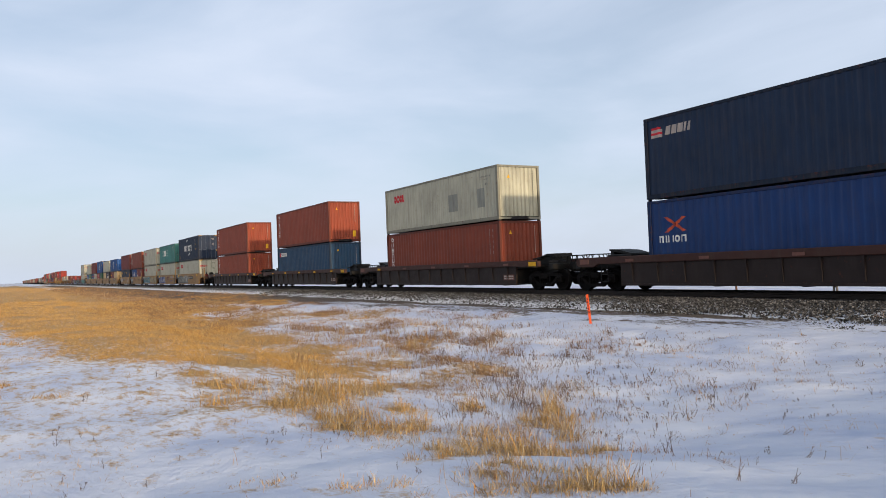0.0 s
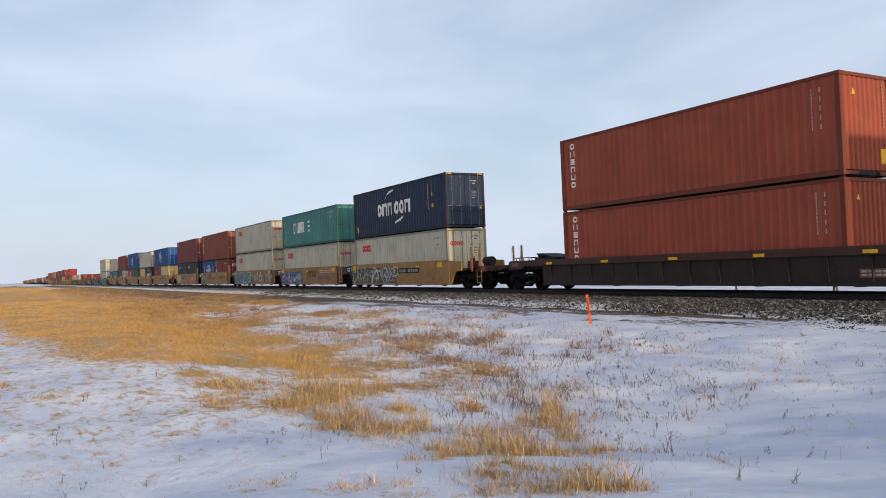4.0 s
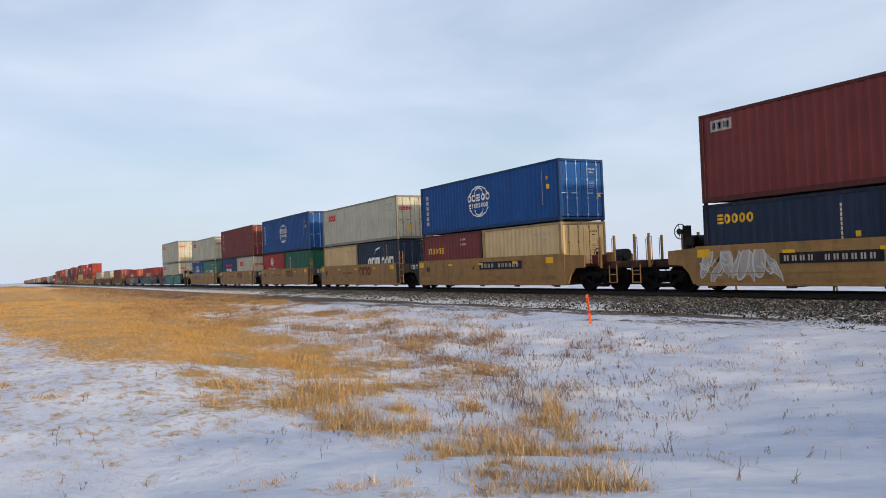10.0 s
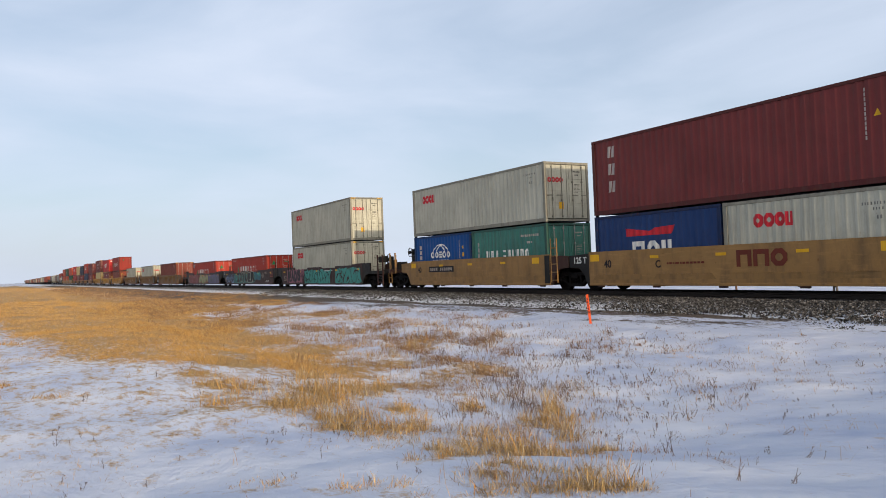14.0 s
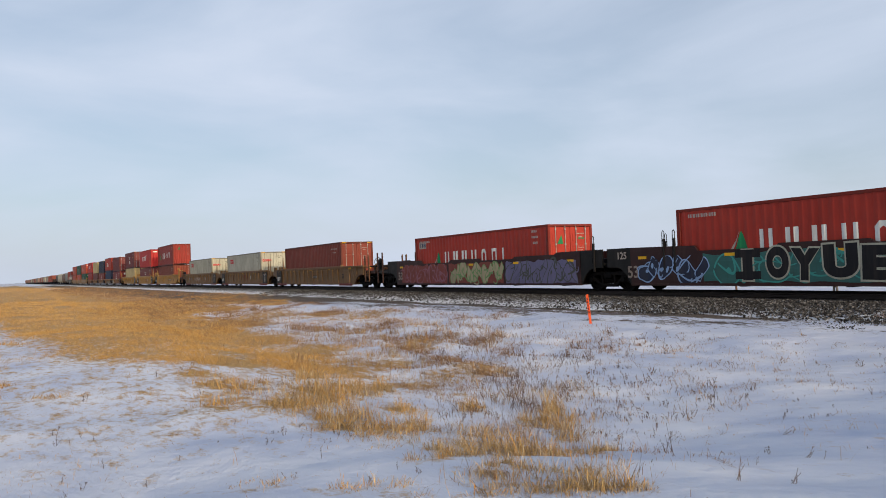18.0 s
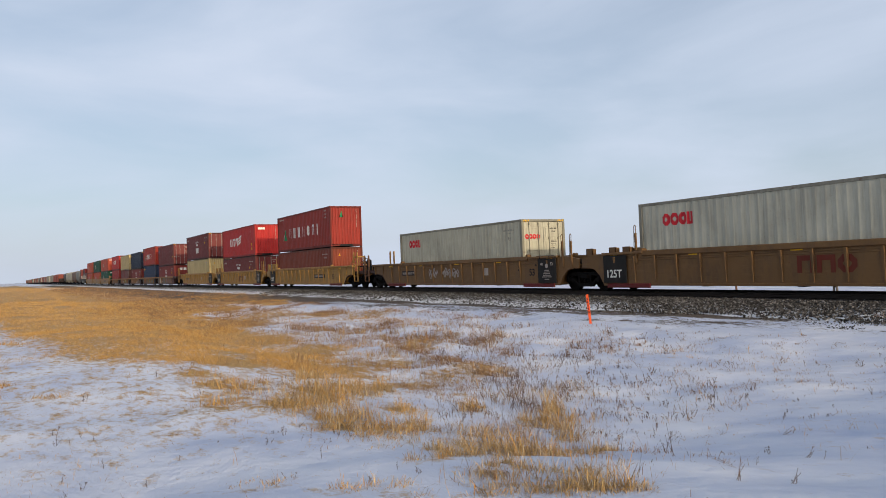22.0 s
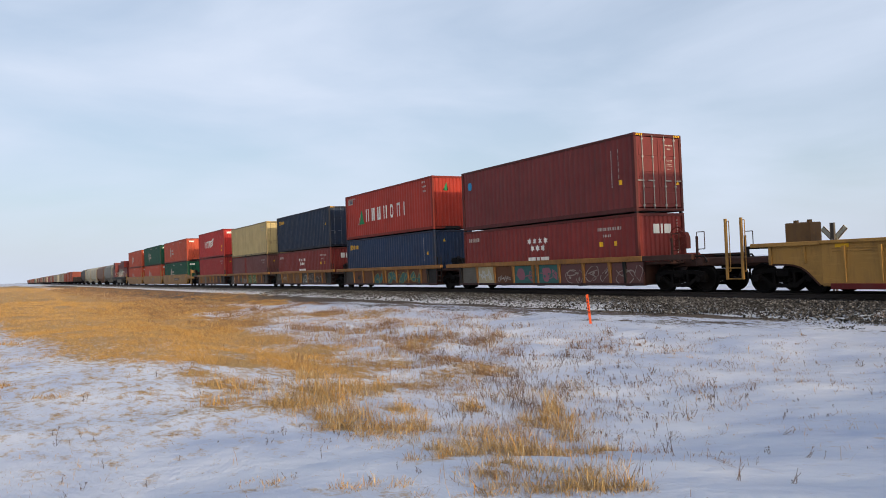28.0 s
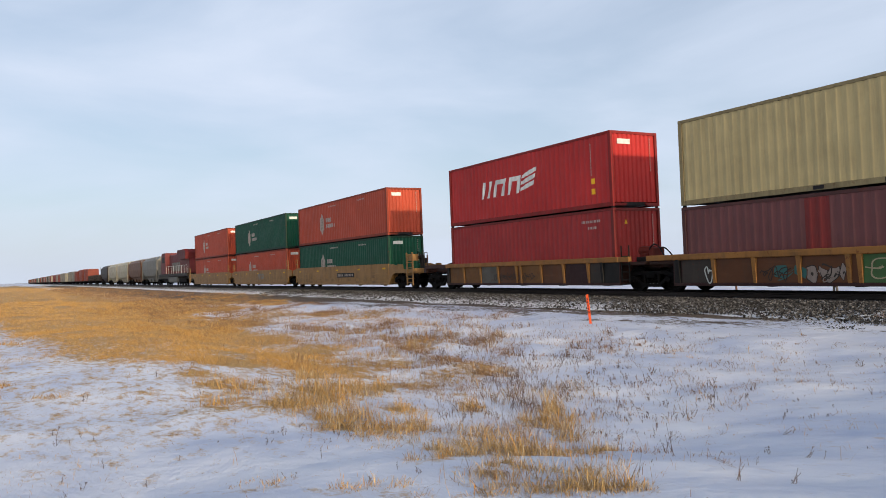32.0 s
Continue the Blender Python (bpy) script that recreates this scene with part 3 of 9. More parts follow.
def mark_hex(L, H):     # white six-sided badge with a bar and a word
    cx, cz = 5.1, H * 0.47
    hexa = [(cx + 0.42 * math.cos(radians(a)), cz + 0.78 * math.sin(radians(a))) for a in (30, 90, 150, 210, 270, 330)]
    return [("white", [hexa] + bars(cx + 0.75, cz + 0.1, (0.3, 0.3, 0.2), 0.3, 0.1) + bars(cx + 0.75, cz - 0.3, (0.28, 0.28, 0.28, 0.3, 0.2), 0.26, 0.1)),
            ("black", bars(cx - 0.22, cz - 0.4, (0.13, 0.13), 0.8, 0.18)),
            ("white", bars(L * 0.4, H - 0.4, (0.08,) * 12, 0.09, 0.05) + bars(L * 0.72, H - 0.4, (0.08,) * 9, 0.09, 0.05))]


def mark_badge(L, H):     # small white and blue name plate
    return [("white", bars(0.45, H - 0.62, (0.85,), 0.36)), ("cobalt", bars(0.52, H - 0.54, (0.16, 0.2, 0.2), 0.2, 0.05))]


def mark_spot(L, H):
    return [("skyblue", annulus(0.75, H - 0.75, 0.2, 0.0, n=14)), ("white", column(L - 1.3, H - 0.5, 12, 0.05, 0.09, 0.03) + column(L - 0.9, H - 0.5, 6, 0.05, 0.14, 0.1)),
            ("amber", bars(L - 0.9, H - 1.85, (0.18,), 0.18))]


def mark_gold(L, H):     # gold word
    return [("amber!", plain_row(0.7, H - 1.0, (("p", 0.34), ("b", 0.26), ("o", 0.26), ("p", 0.26), ("e", 0.26)), 0.3, 0.07, 0.06)), ("white", bars(L - 2.0, H - 0.4, (0.09,) * 4, 0.1, 0.04) + bars(L - 2.0, H - 0.65, (0.09,) * 4, 0.1, 0.04))]


MARKS = {"patched": mark_patched, "repaint": mark_repaint, "tall": mark_tall, "rings": mark_rings, "vertical": mark_vertical, "triangle": mark_triangle, "sail": mark_sail, "slant": mark_slant, "globe": mark_globe, "arc": mark_arc,
         "shipping": mark_shipping, "stars": mark_stars, "yellow": mark_yellow, "word": mark_word, "plain": mark_plain, "flag": mark_flag, "cross": mark_cross,
         "disc": mark_disc, "panel": mark_panel, "slab": mark_red_slab, "slant3": mark_slant3, "hex": mark_hex, "badge": mark_badge, "spot": mark_spot, "gold": mark_gold}

CONTAINERS = []
COLOUR_WORDS = {"dullred": "weathered dull red", "dustred": "dusty faded red", "slateblue": "dark slate-blue", "navy": "dark navy", "blue": "dark blue", "grey": "pale grey", "greyold": "rust-stained pale grey", "brown": "red-brown", "orange": "orange-brown",
                "maroon": "maroon", "steel": "faded steel-blue", "teal": "teal green", "cobalt": "bright blue", "beige": "beige", "cream": "cream",
                "red": "dull red", "hyred": "red", "scarlet": "bright red", "green": "green", "hubgreen": "dark green", "huborange": "orange-red",
                "rustred": "rusty orange", "crimson": "dark crimson", "seagreen": "faded sea-green"}


def container(size, colour, end, marks, u, z, on, locks=False):
    """A steel box whose left end lies at u along the train and whose base is at z. end: D, doors to the right; F, the plain front wall to the right."""
    L, H = SIZES[size]
    paint, edge = PAINT[colour], PAINT[colour + "_edge"]
    feet = {"40": "forty-foot", "40H": "tall forty-foot", "20": "twenty-foot", "53": "fifty-three-foot"}[size]
    box_thing = thing("shipping_container", f"{COLOUR_WORDS[colour]} {feet} container {on}", "container",
                      "containers on the train", pose(u + L / 2, TRACK_Y, z))
    h = L / 2
    s = 1 if end == "D" else -1     # the side of the doors
    near = -HALF_W + 0.012

    def wall(sign):
        def build(bm):
            corrugated(bm, 0.16, L - 0.16, 0.15, H - 0.10, lambda a, dpt, up: (a - h, sign * (-near - dpt), up))
        return build
    part("side_panel", shared(("side_panel", size, -1), wall(-1)), paint, box_thing)
    part("side_panel", shared(("side_panel", size, 1), wall(1)), paint, box_thing)

    def roof(bm):
        xs = wave_breaks(0.16, L - 0.16)
        a = [bm.verts.new((x - h, -1.14, H - 0.02 - wave(x) * 0.5)) for x in xs]
        b = [bm.verts.new((x - h, 1.14, H - 0.02 - wave(x) * 0.5)) for x in xs]
        for i in range(len(xs) - 1):
            bm.faces.new((a[i], a[i + 1], b[i + 1], b[i]))
    part("roof", shared(("roof", size), roof), paint, box_thing)

    def floor(bm):
        box(bm, -h + 0.16, h - 0.16, -1.15, 1.15, 0.06, 0.14)
    part("base", shared(("base", size), floor), PAINT["black"], box_thing)

    def front(bm):
        xs, ins = [-1.10], [0.048]     # steeper and closer folds than the sides have
        for k in range(9):
            y0 = -1.02 + 0.227 * k
            xs += [y0, y0 + 0.048, y0 + 0.133, y0 + 0.181]
            ins += [0.048, 0.0, 0.0, 0.048]
        xs.append(1.10)
        ins.append(0.048)
        lo = [bm.verts.new((h - 0.024 - q, y, 0.16)) for y, q in zip(xs, ins)]
        hi = [bm.verts.new((h - 0.024 - q, y, H - 0.11)) for y, q in zip(xs, ins)]
        for i in range(len(xs) - 1):
            bm.faces.new((lo[i], lo[i + 1], hi[i + 1], hi[i]))
    turned = pose(0, 0, 0, 0, 0, 180)
    part("front_wall", shared(("front_wall", size), front), paint, box_thing, at=turned if s > 0 else None)

    def door(bm):
        box(bm, h - 0.075, h - 0.035, 0.012, 1.10, 0.16, H - 0.13)
        for k in range(4):     # pressed panels
            z0 = 0.28 + k * (H - 0.5) / 4
            box(bm, h - 0.045, h - 0.018, 0.12, 0.98, z0, z0 + (H - 0.5) / 4 - 0.16, 0.008)

    def lock_bar(bm):
        rod(bm, (0, 0, 0.1), (0, 0, H - 0.08), 0.017, 6)
        for zz in (0.2, 0.9, H - 0.9, H - 0.25):
            box(bm, -0.03, 0.02, -0.035, 0.035, zz, zz + 0.06)
        box(bm, -0.01, 0.03, -0.03, 0.28, 1.12, 1.16)
    for flip in (1, -1):
        at = (Matrix.Identity(4) if s > 0 else turned) @ (Matrix.Identity(4) if flip > 0 else Matrix.Diagonal((1, -1, 1, 1)))
        leaf = part("door", shared(("door", size), door), paint, box_thing, at=at)
        for y in (0.30, 0.82):
            part("locking_bar", shared(("locking_bar", size), lock_bar), PAINT["barblue"] if colour == "cobalt" else PAINT["barnavy"] if colour in ("navy", "blue") else PAINT["lockbar"] if colour not in ("grey", "greyold", "beige", "cream", "teal", "green") else edge, leaf, at=pose(h + 0.005, y, 0))

    def post(bm):
        box(bm, -0.08, 0.08, -0.06, 0.06, 0.118, H - 0.118, 0.008)

    def casting(bm):
        box(bm, -0.089, 0.089, -0.081, 0.081, -0.059, 0.059, 0.012)
    for sx in (-1, 1):
        for sy in (-1, 1):
            part("corner_post", shared(("corner_post", H), post), edge, box_thing, at=pose(sx * (h - 0.082), sy * (HALF_W - 0.062), 0))
            for zz in (0.059, H - 0.059):
                part("corner_casting", shared("corner_casting", casting), edge, box_thing, at=pose(sx * (h - 0.089), sy * (HALF_W - 0.081), zz))

    if locks:     # twist locks that join it to the box below
        def lock(bm):
            box(bm, -0.05, 0.05, -0.05, 0.05, -0.064, 0.0, 0.006)
        for sx in (-1, 1):
            for sy in (-1, 1):
                part("twist_lock", shared("twist_lock", lock), PAINT["black"], box_thing, at=pose(sx * (h - 0.09), sy * (HALF_W - 0.085), 0))

    def long_rail(bm):
        box(bm, -h + 0.17, h - 0.17, -0.03, 0.03, -0.05, 0.05, 0.006)

    def low_rail(bm):
        box(bm, -h + 0.17, h - 0.17, -0.03, 0.03, -0.08, 0.08, 0.006)

    def cross_rail(bm):
        box(bm, -0.045, 0.045, -1.06, 1.06, -0.05, 0.055, 0.006)
    for sy in (-1, 1):
        part("top_rail", shared(("top_rail", size), long_rail), edge, box_thing, at=pose(0, sy * (HALF_W - 0.032), H - 0.055))
        part("bottom_rail", shared(("bottom_rail", size), low_rail), edge, box_thing, at=pose(0, sy * (HALF_W - 0.032), 0.085))
    def tunnel_rail(bm):     # half of the front sill, which is cut out over the trailer's neck
        pts = [(1.06, -0.05), (1.06, 0.055), (0.46, 0.055), (0.56, -0.05)]
        a = [bm.verts.new((-0.045, y, z0)) for y, z0 in pts]
        b = [bm.verts.new((0.045, y, z0)) for y, z0 in pts]
        bm.faces.new(a), bm.faces.new(b[::-1])
        for k in range(4):
            bm.faces.new((a[k], b[k], b[(k + 1) % 4], a[(k + 1) % 4]))

    # solid black block behind the cut-out: the recess's shade put in as colour
    def tunnel_shade(bm):
        box(bm, -0.25, -0.06, -0.58, 0.58, 0.03, 0.2)
    for sx in (-1, 1):
        part("end_rail", shared("end_rail", cross_rail), edge, box_thing, at=pose(sx * (h - 0.05), 0, H - 0.06))
        if sx == -s and L > 7:
            for turn in (0, 180):
                part("end_rail", shared("tunnel_rail", tunnel_rail), edge, box_thing, at=pose(sx * (h - 0.05), 0, 0.07, 0, 0, turn))
            part("neck_tunnel", shared("neck_tunnel", tunnel_shade), PAINT["black"], box_thing, "black block painted as the shade in the front wall's recess", pose(sx * (h - 0.02), 0, 0, 0, 0, 0 if sx > 0 else 180))
        else:
            part("end_rail", shared("end_rail", cross_rail), edge, box_thing, at=pose(sx * (h - 0.05), 0, 0.07))
    if size == "20" or colour == "cream":     # fork pockets in the bottom rail, their inner shade painted as flat black plates
        def pocket(bm):
            box(bm, -0.17, 0.17, -0.006, 0.006, 0.03, 0.14)
        for x in (-1.03, 1.03):
            part("fork_pocket", shared("fork_pocket", pocket), PAINT["black"], box_thing, "black plate painted as the shade inside a fork pocket", pose(x, -HALF_W - 0.001, 0))
    # painted marks on the near wall
    for code in marks.split():
        for k, (tint, flats) in enumerate(MARKS[code](L, H)):
            single = tint.endswith("!")
            tint = tint.rstrip("!")
            if tint == "white" and not single:
                tint = "faded"
            tint = "white" if tint == "bright" else tint
            for j, group in enumerate([q if isinstance(q[0], list) else [q] for q in flats] if single else [flats]):
                def build(bm, group=group):
                    decal(bm, group, L)
                ob = part("logo_block" if single else "painted_mark", shared(("painted_mark", code, k, j, size), build), PAINT[tint], box_thing)
                if not single:
                    tagged(ob, "small painted lines and bars", kind="stuff")
    # small marks on the end wall that faces the camera
    tint = "white" if colour not in ("grey", "greyold", "beige", "cream") else "logored" if "rings" in marks else "black"
    if end == "D":
        if size == "40H":
            def hazard(bm):     # slanting stripes on the top corners of a tall box
                for side in (-1, 1):
                    for k in range(4):
                        y0 = side * 0.96 - 0.16 + 0.085 * k
                        vs = [bm.verts.new((h + 0.004, y, z0)) for y, z0 in ((y0, H - 0.10), (y0 + 0.045, H - 0.10), (y0 + 0.075, H - 0.02), (y0 + 0.03, H - 0.02))]
                        bm.faces.new(vs)
            tagged(part("height_stripes", shared("height_stripes", hazard), PAINT["amber"], box_thing, "yellow height warning stripes"), kind="stuff")
        small = "black" if tint in ("logored", "black") else "faded"

        def end_marks(bm):     # lines of small print on the right-hand leaf, a few spots on the other
            for y0, z0, wd, n, hh in ((0.36, H - 0.44, 0.40, 5, 0.05), (0.46, H - 0.58, 0.2, 3, 0.05), (0.42, H - 0.98, 0.3, 5, 0.022), (0.42, H - 1.04, 0.3, 6, 0.022), (0.42, H - 1.14, 0.26, 4, 0.022), (0.42, H - 1.2, 0.3, 5, 0.022), (0.42, H - 1.32, 0.2, 3, 0.022), (-0.84, 0.95, 0.1, 1, 0.12)):
                for k in range(n):
                    box(bm, h - 0.016, h - 0.012, y0 + wd * k / n, y0 + wd * (k + 0.7) / n, z0, z0 + hh)
        tagged(part("end_marking", shared(("end_marking", size), end_marks), PAINT[small], box_thing), kind="stuff")
        if "rings" in marks:
            def end_block(bm):
                for flat in plain_row(-0.095, -0.11, (("o", 0.19),), 0.22, 0.06)[0]:
                    bm.faces.new([bm.verts.new((h - 0.012, y, z0)) for y, z0 in flat])
            for k in range(4):
                part("end_logo_block", shared(("end_logo_block", L), end_block), PAINT["logored"], box_thing, "red ring mark", pose(0, -0.94 + 0.21 * k, H - 0.78))

        if "tall" in marks:
            def door_word(bm):
                for group in plain_row(-0.8, H - 0.8, (("i", 0.1), ("e", 0.18), ("o", 0.18)), 0.3, 0.05, 0.05):
                    for flat in group if isinstance(group[0], list) else [group]:
                        bm.faces.new([bm.verts.new((h - 0.012, y, z0)) for y, z0 in flat])
            part("end_marking", shared(("door_word", size), door_word), PAINT["white"], box_thing, "short white word on the door")
        if "sail" in marks or "triangle" in marks:
            def door_sail(bm):
                bm.faces.new([bm.verts.new((h - 0.012, y, z0)) for y, z0 in ((-0.74, H - 0.86), (-0.4, H - 0.86), (-0.5, H - 0.46))])
                for k in range(7):
                    box(bm, h - 0.016, h - 0.012, 0.42 + 0.05 * k, 0.455 + 0.05 * k, H - 0.66, H - 0.58)
            part("end_marking", shared(("door_sail", size), door_sail), PAINT["logogreen"], box_thing, "green triangular mark on the door")

        def placard(bm):
            if "rings" in marks:
                box(bm, h - 0.016, h - 0.011, -0.46, -0.22, 0.55, 0.85)
            else:
                vs = [bm.verts.new((h - 0.012, y, z0)) for y, z0 in ((0.86, 1.0), (1.04, 1.0), (0.95, 1.18))]
                bm.faces.new(vs)
        part("placard", shared(("placard", size, "rings" in marks), placard), PAINT["amber"], box_thing, "yellow warning placard")
    elif "triangle" in marks or "sail" in marks:
        def sail(bm):
            vs = [bm.verts.new((h - 0.024, y, z0)) for y, z0 in ((-0.55, H - 0.8), (-0.2, H - 0.8), (-0.3, H - 0.35))]
            bm.faces.new(vs)
        part("end_marking", shared(("sail", size), sail), PAINT["logogreen"], box_thing, "green triangular mark")
    elif "slant" in marks or "hex" in marks:
        def plate(bm):
            box(bm, h - 0.028, h - 0.022, -0.85, -0.2, H - 0.5, H - 0.3)
        part("end_marking", shared(("plate", size), plate), PAINT["white"], box_thing, "white name plate")
    elif "stars" in marks:
        def word(bm):
            for y0, wd in ((-0.4, 0.3), (-0.02, 0.1), (0.16, 0.34)):
                box(bm, h - 0.028, h - 0.022, y0, y0 + wd, H - 0.75, H - 0.4)
        part("end_marking", shared(("word", size), word), PAINT["white"], box_thing, "white block lettering")
    if end == "F":
        def sticker(bm):
            bm.faces.new([bm.verts.new((h - 0.022, y, z0)) for y, z0 in ((-0.66, H - 0.62), (-0.5, H - 0.62), (-0.58, H - 0.44))])
            if "vertical" in marks:
                box(bm, h - 0.026, h - 0.02, 0.62, 0.86, 0.35, 0.78)
        bare_end = any(q in marks for q in ("triangle", "sail", "slant", "hex", "stars"))
        if not bare_end:
            part("placard", shared(("front_sticker", size, "vertical" in marks), sticker), PAINT["amber"], box_thing, "yellow warning sticker")

        def stripe(bm):
            for k in range(12):
                box(bm, h - 0.028, h - 0.022, 0.81, 0.85, H - 0.3 - 0.11 * k, H - 0.24 - 0.11 * k)
        part("end_marking", shared(("stripe", size), stripe), PAINT["faded" if tint == "white" else "black"], box_thing)["kind"] = "stuff"
    CONTAINERS.append(box_thing)
    return box_thing

# ---- the running gear ----
WHEELSETS, CARS = [], []
WHEEL_R = 0.46


def wheelset_mesh(bm):
    """Two flanged wheels pressed on an axle, turning about the y axis."""
    for s in (-1, 1):
        prof = [(0.0, 0.10), (0.12, 0.10), (0.14, 0.03), (0.36, 0.045), (0.38, 0.075), (0.455, 0.075), (0.46, -0.03), (0.488, -0.045), (0.488, -0.07), (0.40, -0.07), (0.37, -0.02), (0.14, -0.05), (0.0, -0.05)]
        rows = []
        for r, y in prof:
            rows.append([bm.verts.new((max(r, 0.004) * math.cos(a), s * (0.755 + y), max(r, 0.004) * math.sin(a))) for a in (2 * math.pi * k / 22 for k in range(22))])
        for a, b in zip(rows, rows[1:]):
            for k in range(22):
                j = (k + 1) % 22
                bm.faces.new((a[k], a[j], b[j], b[k]))
    rod(bm, (0, -0.98, 0), (0, 0.98, 0), 0.085, 8)


def side_frame_mesh(bm):
    """Cast side frame: an arched beam with a sprung middle, bearing boxes at its ends."""
    # upper chord, lower chord and columns leave the openings free
    extrude_xz(bm, [(-1.12, 0.36), (-1.12, 0.62), (-0.98, 0.70), (-0.62, 0.75), (0.62, 0.75), (0.98, 0.70), (1.12, 0.62), (1.12, 0.36), (0.98, 0.34), (0.88, 0.58), (0.55, 0.63), (-0.55, 0.63), (-0.88, 0.58), (-0.98, 0.34)], -0.07, 0.07)
    extrude_xz(bm, [(-0.92, 0.56), (-0.78, 0.58), (-0.36, 0.29), (0.36, 0.29), (0.78, 0.58), (0.92, 0.56), (0.42, 0.18), (-0.42, 0.18)], -0.075, 0.075)
    for s in (-1, 1):
        box(bm, s * 0.34 - 0.05, s * 0.34 + 0.05, -0.065, 0.065, 0.26, 0.66, 0.01)
        box(bm, s * 0.89 - 0.15, s * 0.89 + 0.15, -0.11, 0.11, 0.34, 0.58, 0.03)
        rod(bm, (s * 0.89, -0.16, 0.46), (s * 0.89, 0.1, 0.46), 0.10, 10)


def spring_mesh(bm):
    for k in range(3):
        for j in range(4):
            bmesh.ops.create_cone(bm, cap_ends=True, segments=8, radius1=0.065, radius2=0.065, depth=0.028, matrix=Matrix.Translation((-0.17 + 0.17 * k, 0, 0.31 + 0.05 * j)))


def bolster_mesh(bm):
    box(bm, -0.22, 0.22, -1.12, 1.12, 0.50, 0.70, 0.03)
    box(bm, -0.34, 0.34, -0.35, 0.35, 0.68, 0.80, 0.03)
    for s in (-1, 1):     # brake beams
        rod(bm, (s * 0.37, -0.8, 0.36), (s * 0.37, 0.8, 0.36), 0.04, 6)


def truck(x, owner):
    t = part("truck", shared("truck_bolster", bolster_mesh), GEAR, owner, "dark greasy four-wheel truck", pose(x, 0, 0))
    for s in (-1, 1):
        part("side_frame", shared("side_frame", side_frame_mesh), GEAR, t, at=pose(0, s * 1.0, 0))
        part("spring_nest", shared("spring_nest", spring_mesh), GEAR, t, at=pose(0, s * 1.0, 0))["kind"] = "stuff"
        w = part("wheelset", shared("wheelset", wheelset_mesh), GEAR, t)
        w.matrix_parent_inverse = Matrix.Translation((s * 0.89, 0, WHEEL_R))
        WHEELSETS.append(w)
    return t


def coupler_mesh(bm):
    """A knuckle coupler on its shank, pointing to +x."""
    box(bm, -0.9, 0.05, -0.09, 0.09, 0.78, 0.98, 0.02)
    extrude_xz(bm, [(0.0, 0.74), (0.3, 0.74), (0.36, 0.80), (0.36, 0.98), (0.3, 1.02), (0.0, 1.02)], -0.17, 0.12)
    rod(bm, (0.1, 0.1, 0.74), (0.1, 0.1, 0.4), 0.035, 6)     # hose


def brake_wheel_mesh(bm):
    """Hand brake wheel, facing across the car."""
    n = 20
    for k in range(n):
        a, b = 2 * math.pi * k / n, 2 * math.pi * (k + 1) / n
        rod(bm, (0.26 * math.cos(a), 0, 0.26 * math.sin(a)), (0.26 * math.cos(b), 0, 0.26 * math.sin(b)), 0.018, 5)
    for k in range(5):
        a = 2 * math.pi * k / 5
        rod(bm, (0, 0, 0), (0.26 * math.cos(a), 0, 0.26 * math.sin(a)), 0.012, 5)
    bmesh.ops.create_cone(bm, cap_ends=True, segments=12, radius1=0.11, radius2=0.07, depth=0.14, matrix=Matrix.Rotation(math.pi / 2, 4, "X"))


def ladder_mesh(bm, z0=0.35, z1=2.2, rungs=5):
    for s in (-0.2, 0.2):
        rod(bm, (s, 0, z0), (s, 0, z1), 0.028, 6)
    for k in range(rungs):
        z = z0 + 0.1 + (z1 - z0 - 0.5) * k / (rungs - 1)
        rod(bm, (-0.2, 0, z), (0.2, 0, z), 0.02, 6)


def handhold_mesh(bm):
    """A tall flat stanchion with a round grab iron beside it."""
    box(bm, -0.05, 0.05, -0.03, 0.03, 0.9, 2.12, 0.008)
    rod(bm, (-0.11, -0.02, 1.0), (-0.11, -0.02, 2.0), 0.014, 6)
    for z in (1.0, 2.0):
        rod(bm, (-0.11, -0.02, z), (0, -0.02, z), 0.014, 6)


def tall_stanchion_mesh(bm):
    """A flat post from the step to shoulder height, a grab iron along its outer side."""
    box(bm, -0.05, 0.05, -0.03, 0.03, 0.34, 2.2, 0.008)
    rod(bm, (0.13, -0.02, 0.62), (0.13, -0.02, 2.12), 0.014, 6)
    for z in (0.62, 2.12):
        rod(bm, (0.13, -0.02, z), (0, -0.02, z), 0.014, 6)


def hoop_post_mesh(bm):
    """A short post with a round-topped grab iron beside it."""
    box(bm, -0.03, 0.05, -0.03, 0.03, 0.95, 2.05, 0.008)
    rod(bm, (-0.1, 0, 1.25), (-0.06, 0, 2.28), 0.014, 6)
    rod(bm, (-0.06, 0, 2.28), (-0.01, 0, 2.34), 0.014, 6)
    rod(bm, (-0.01, 0, 2.34), (0.04, 0, 2.28), 0.014, 6)
    rod(bm, (0.04, 0, 2.28), (0.02, 0, 2.0), 0.014, 6)
    rod(bm, (-0.1, 0, 1.25), (0, 0, 1.22), 0.014, 6)


def grab_hoop_mesh(bm):
    """A rectangular hoop of bar on a leaning flat post."""
    box(bm, -0.05, 0.04, -0.02, 0.02, 1.1, 1.88, 0.006)
    rod(bm, (0.02, 0, 1.16), (0.36, 0, 1.0), 0.02, 5)
    for a, b in (((0.0, 1.45), (0.32, 1.45)), ((0.32, 1.45), (0.32, 2.02)), ((0.32, 2.02), (0.0, 2.02)), ((0.0, 2.02), (0.0, 1.45))):
        rod(bm, (a[0], 0, a[1]), (b[0], 0, b[1]), 0.016, 5)


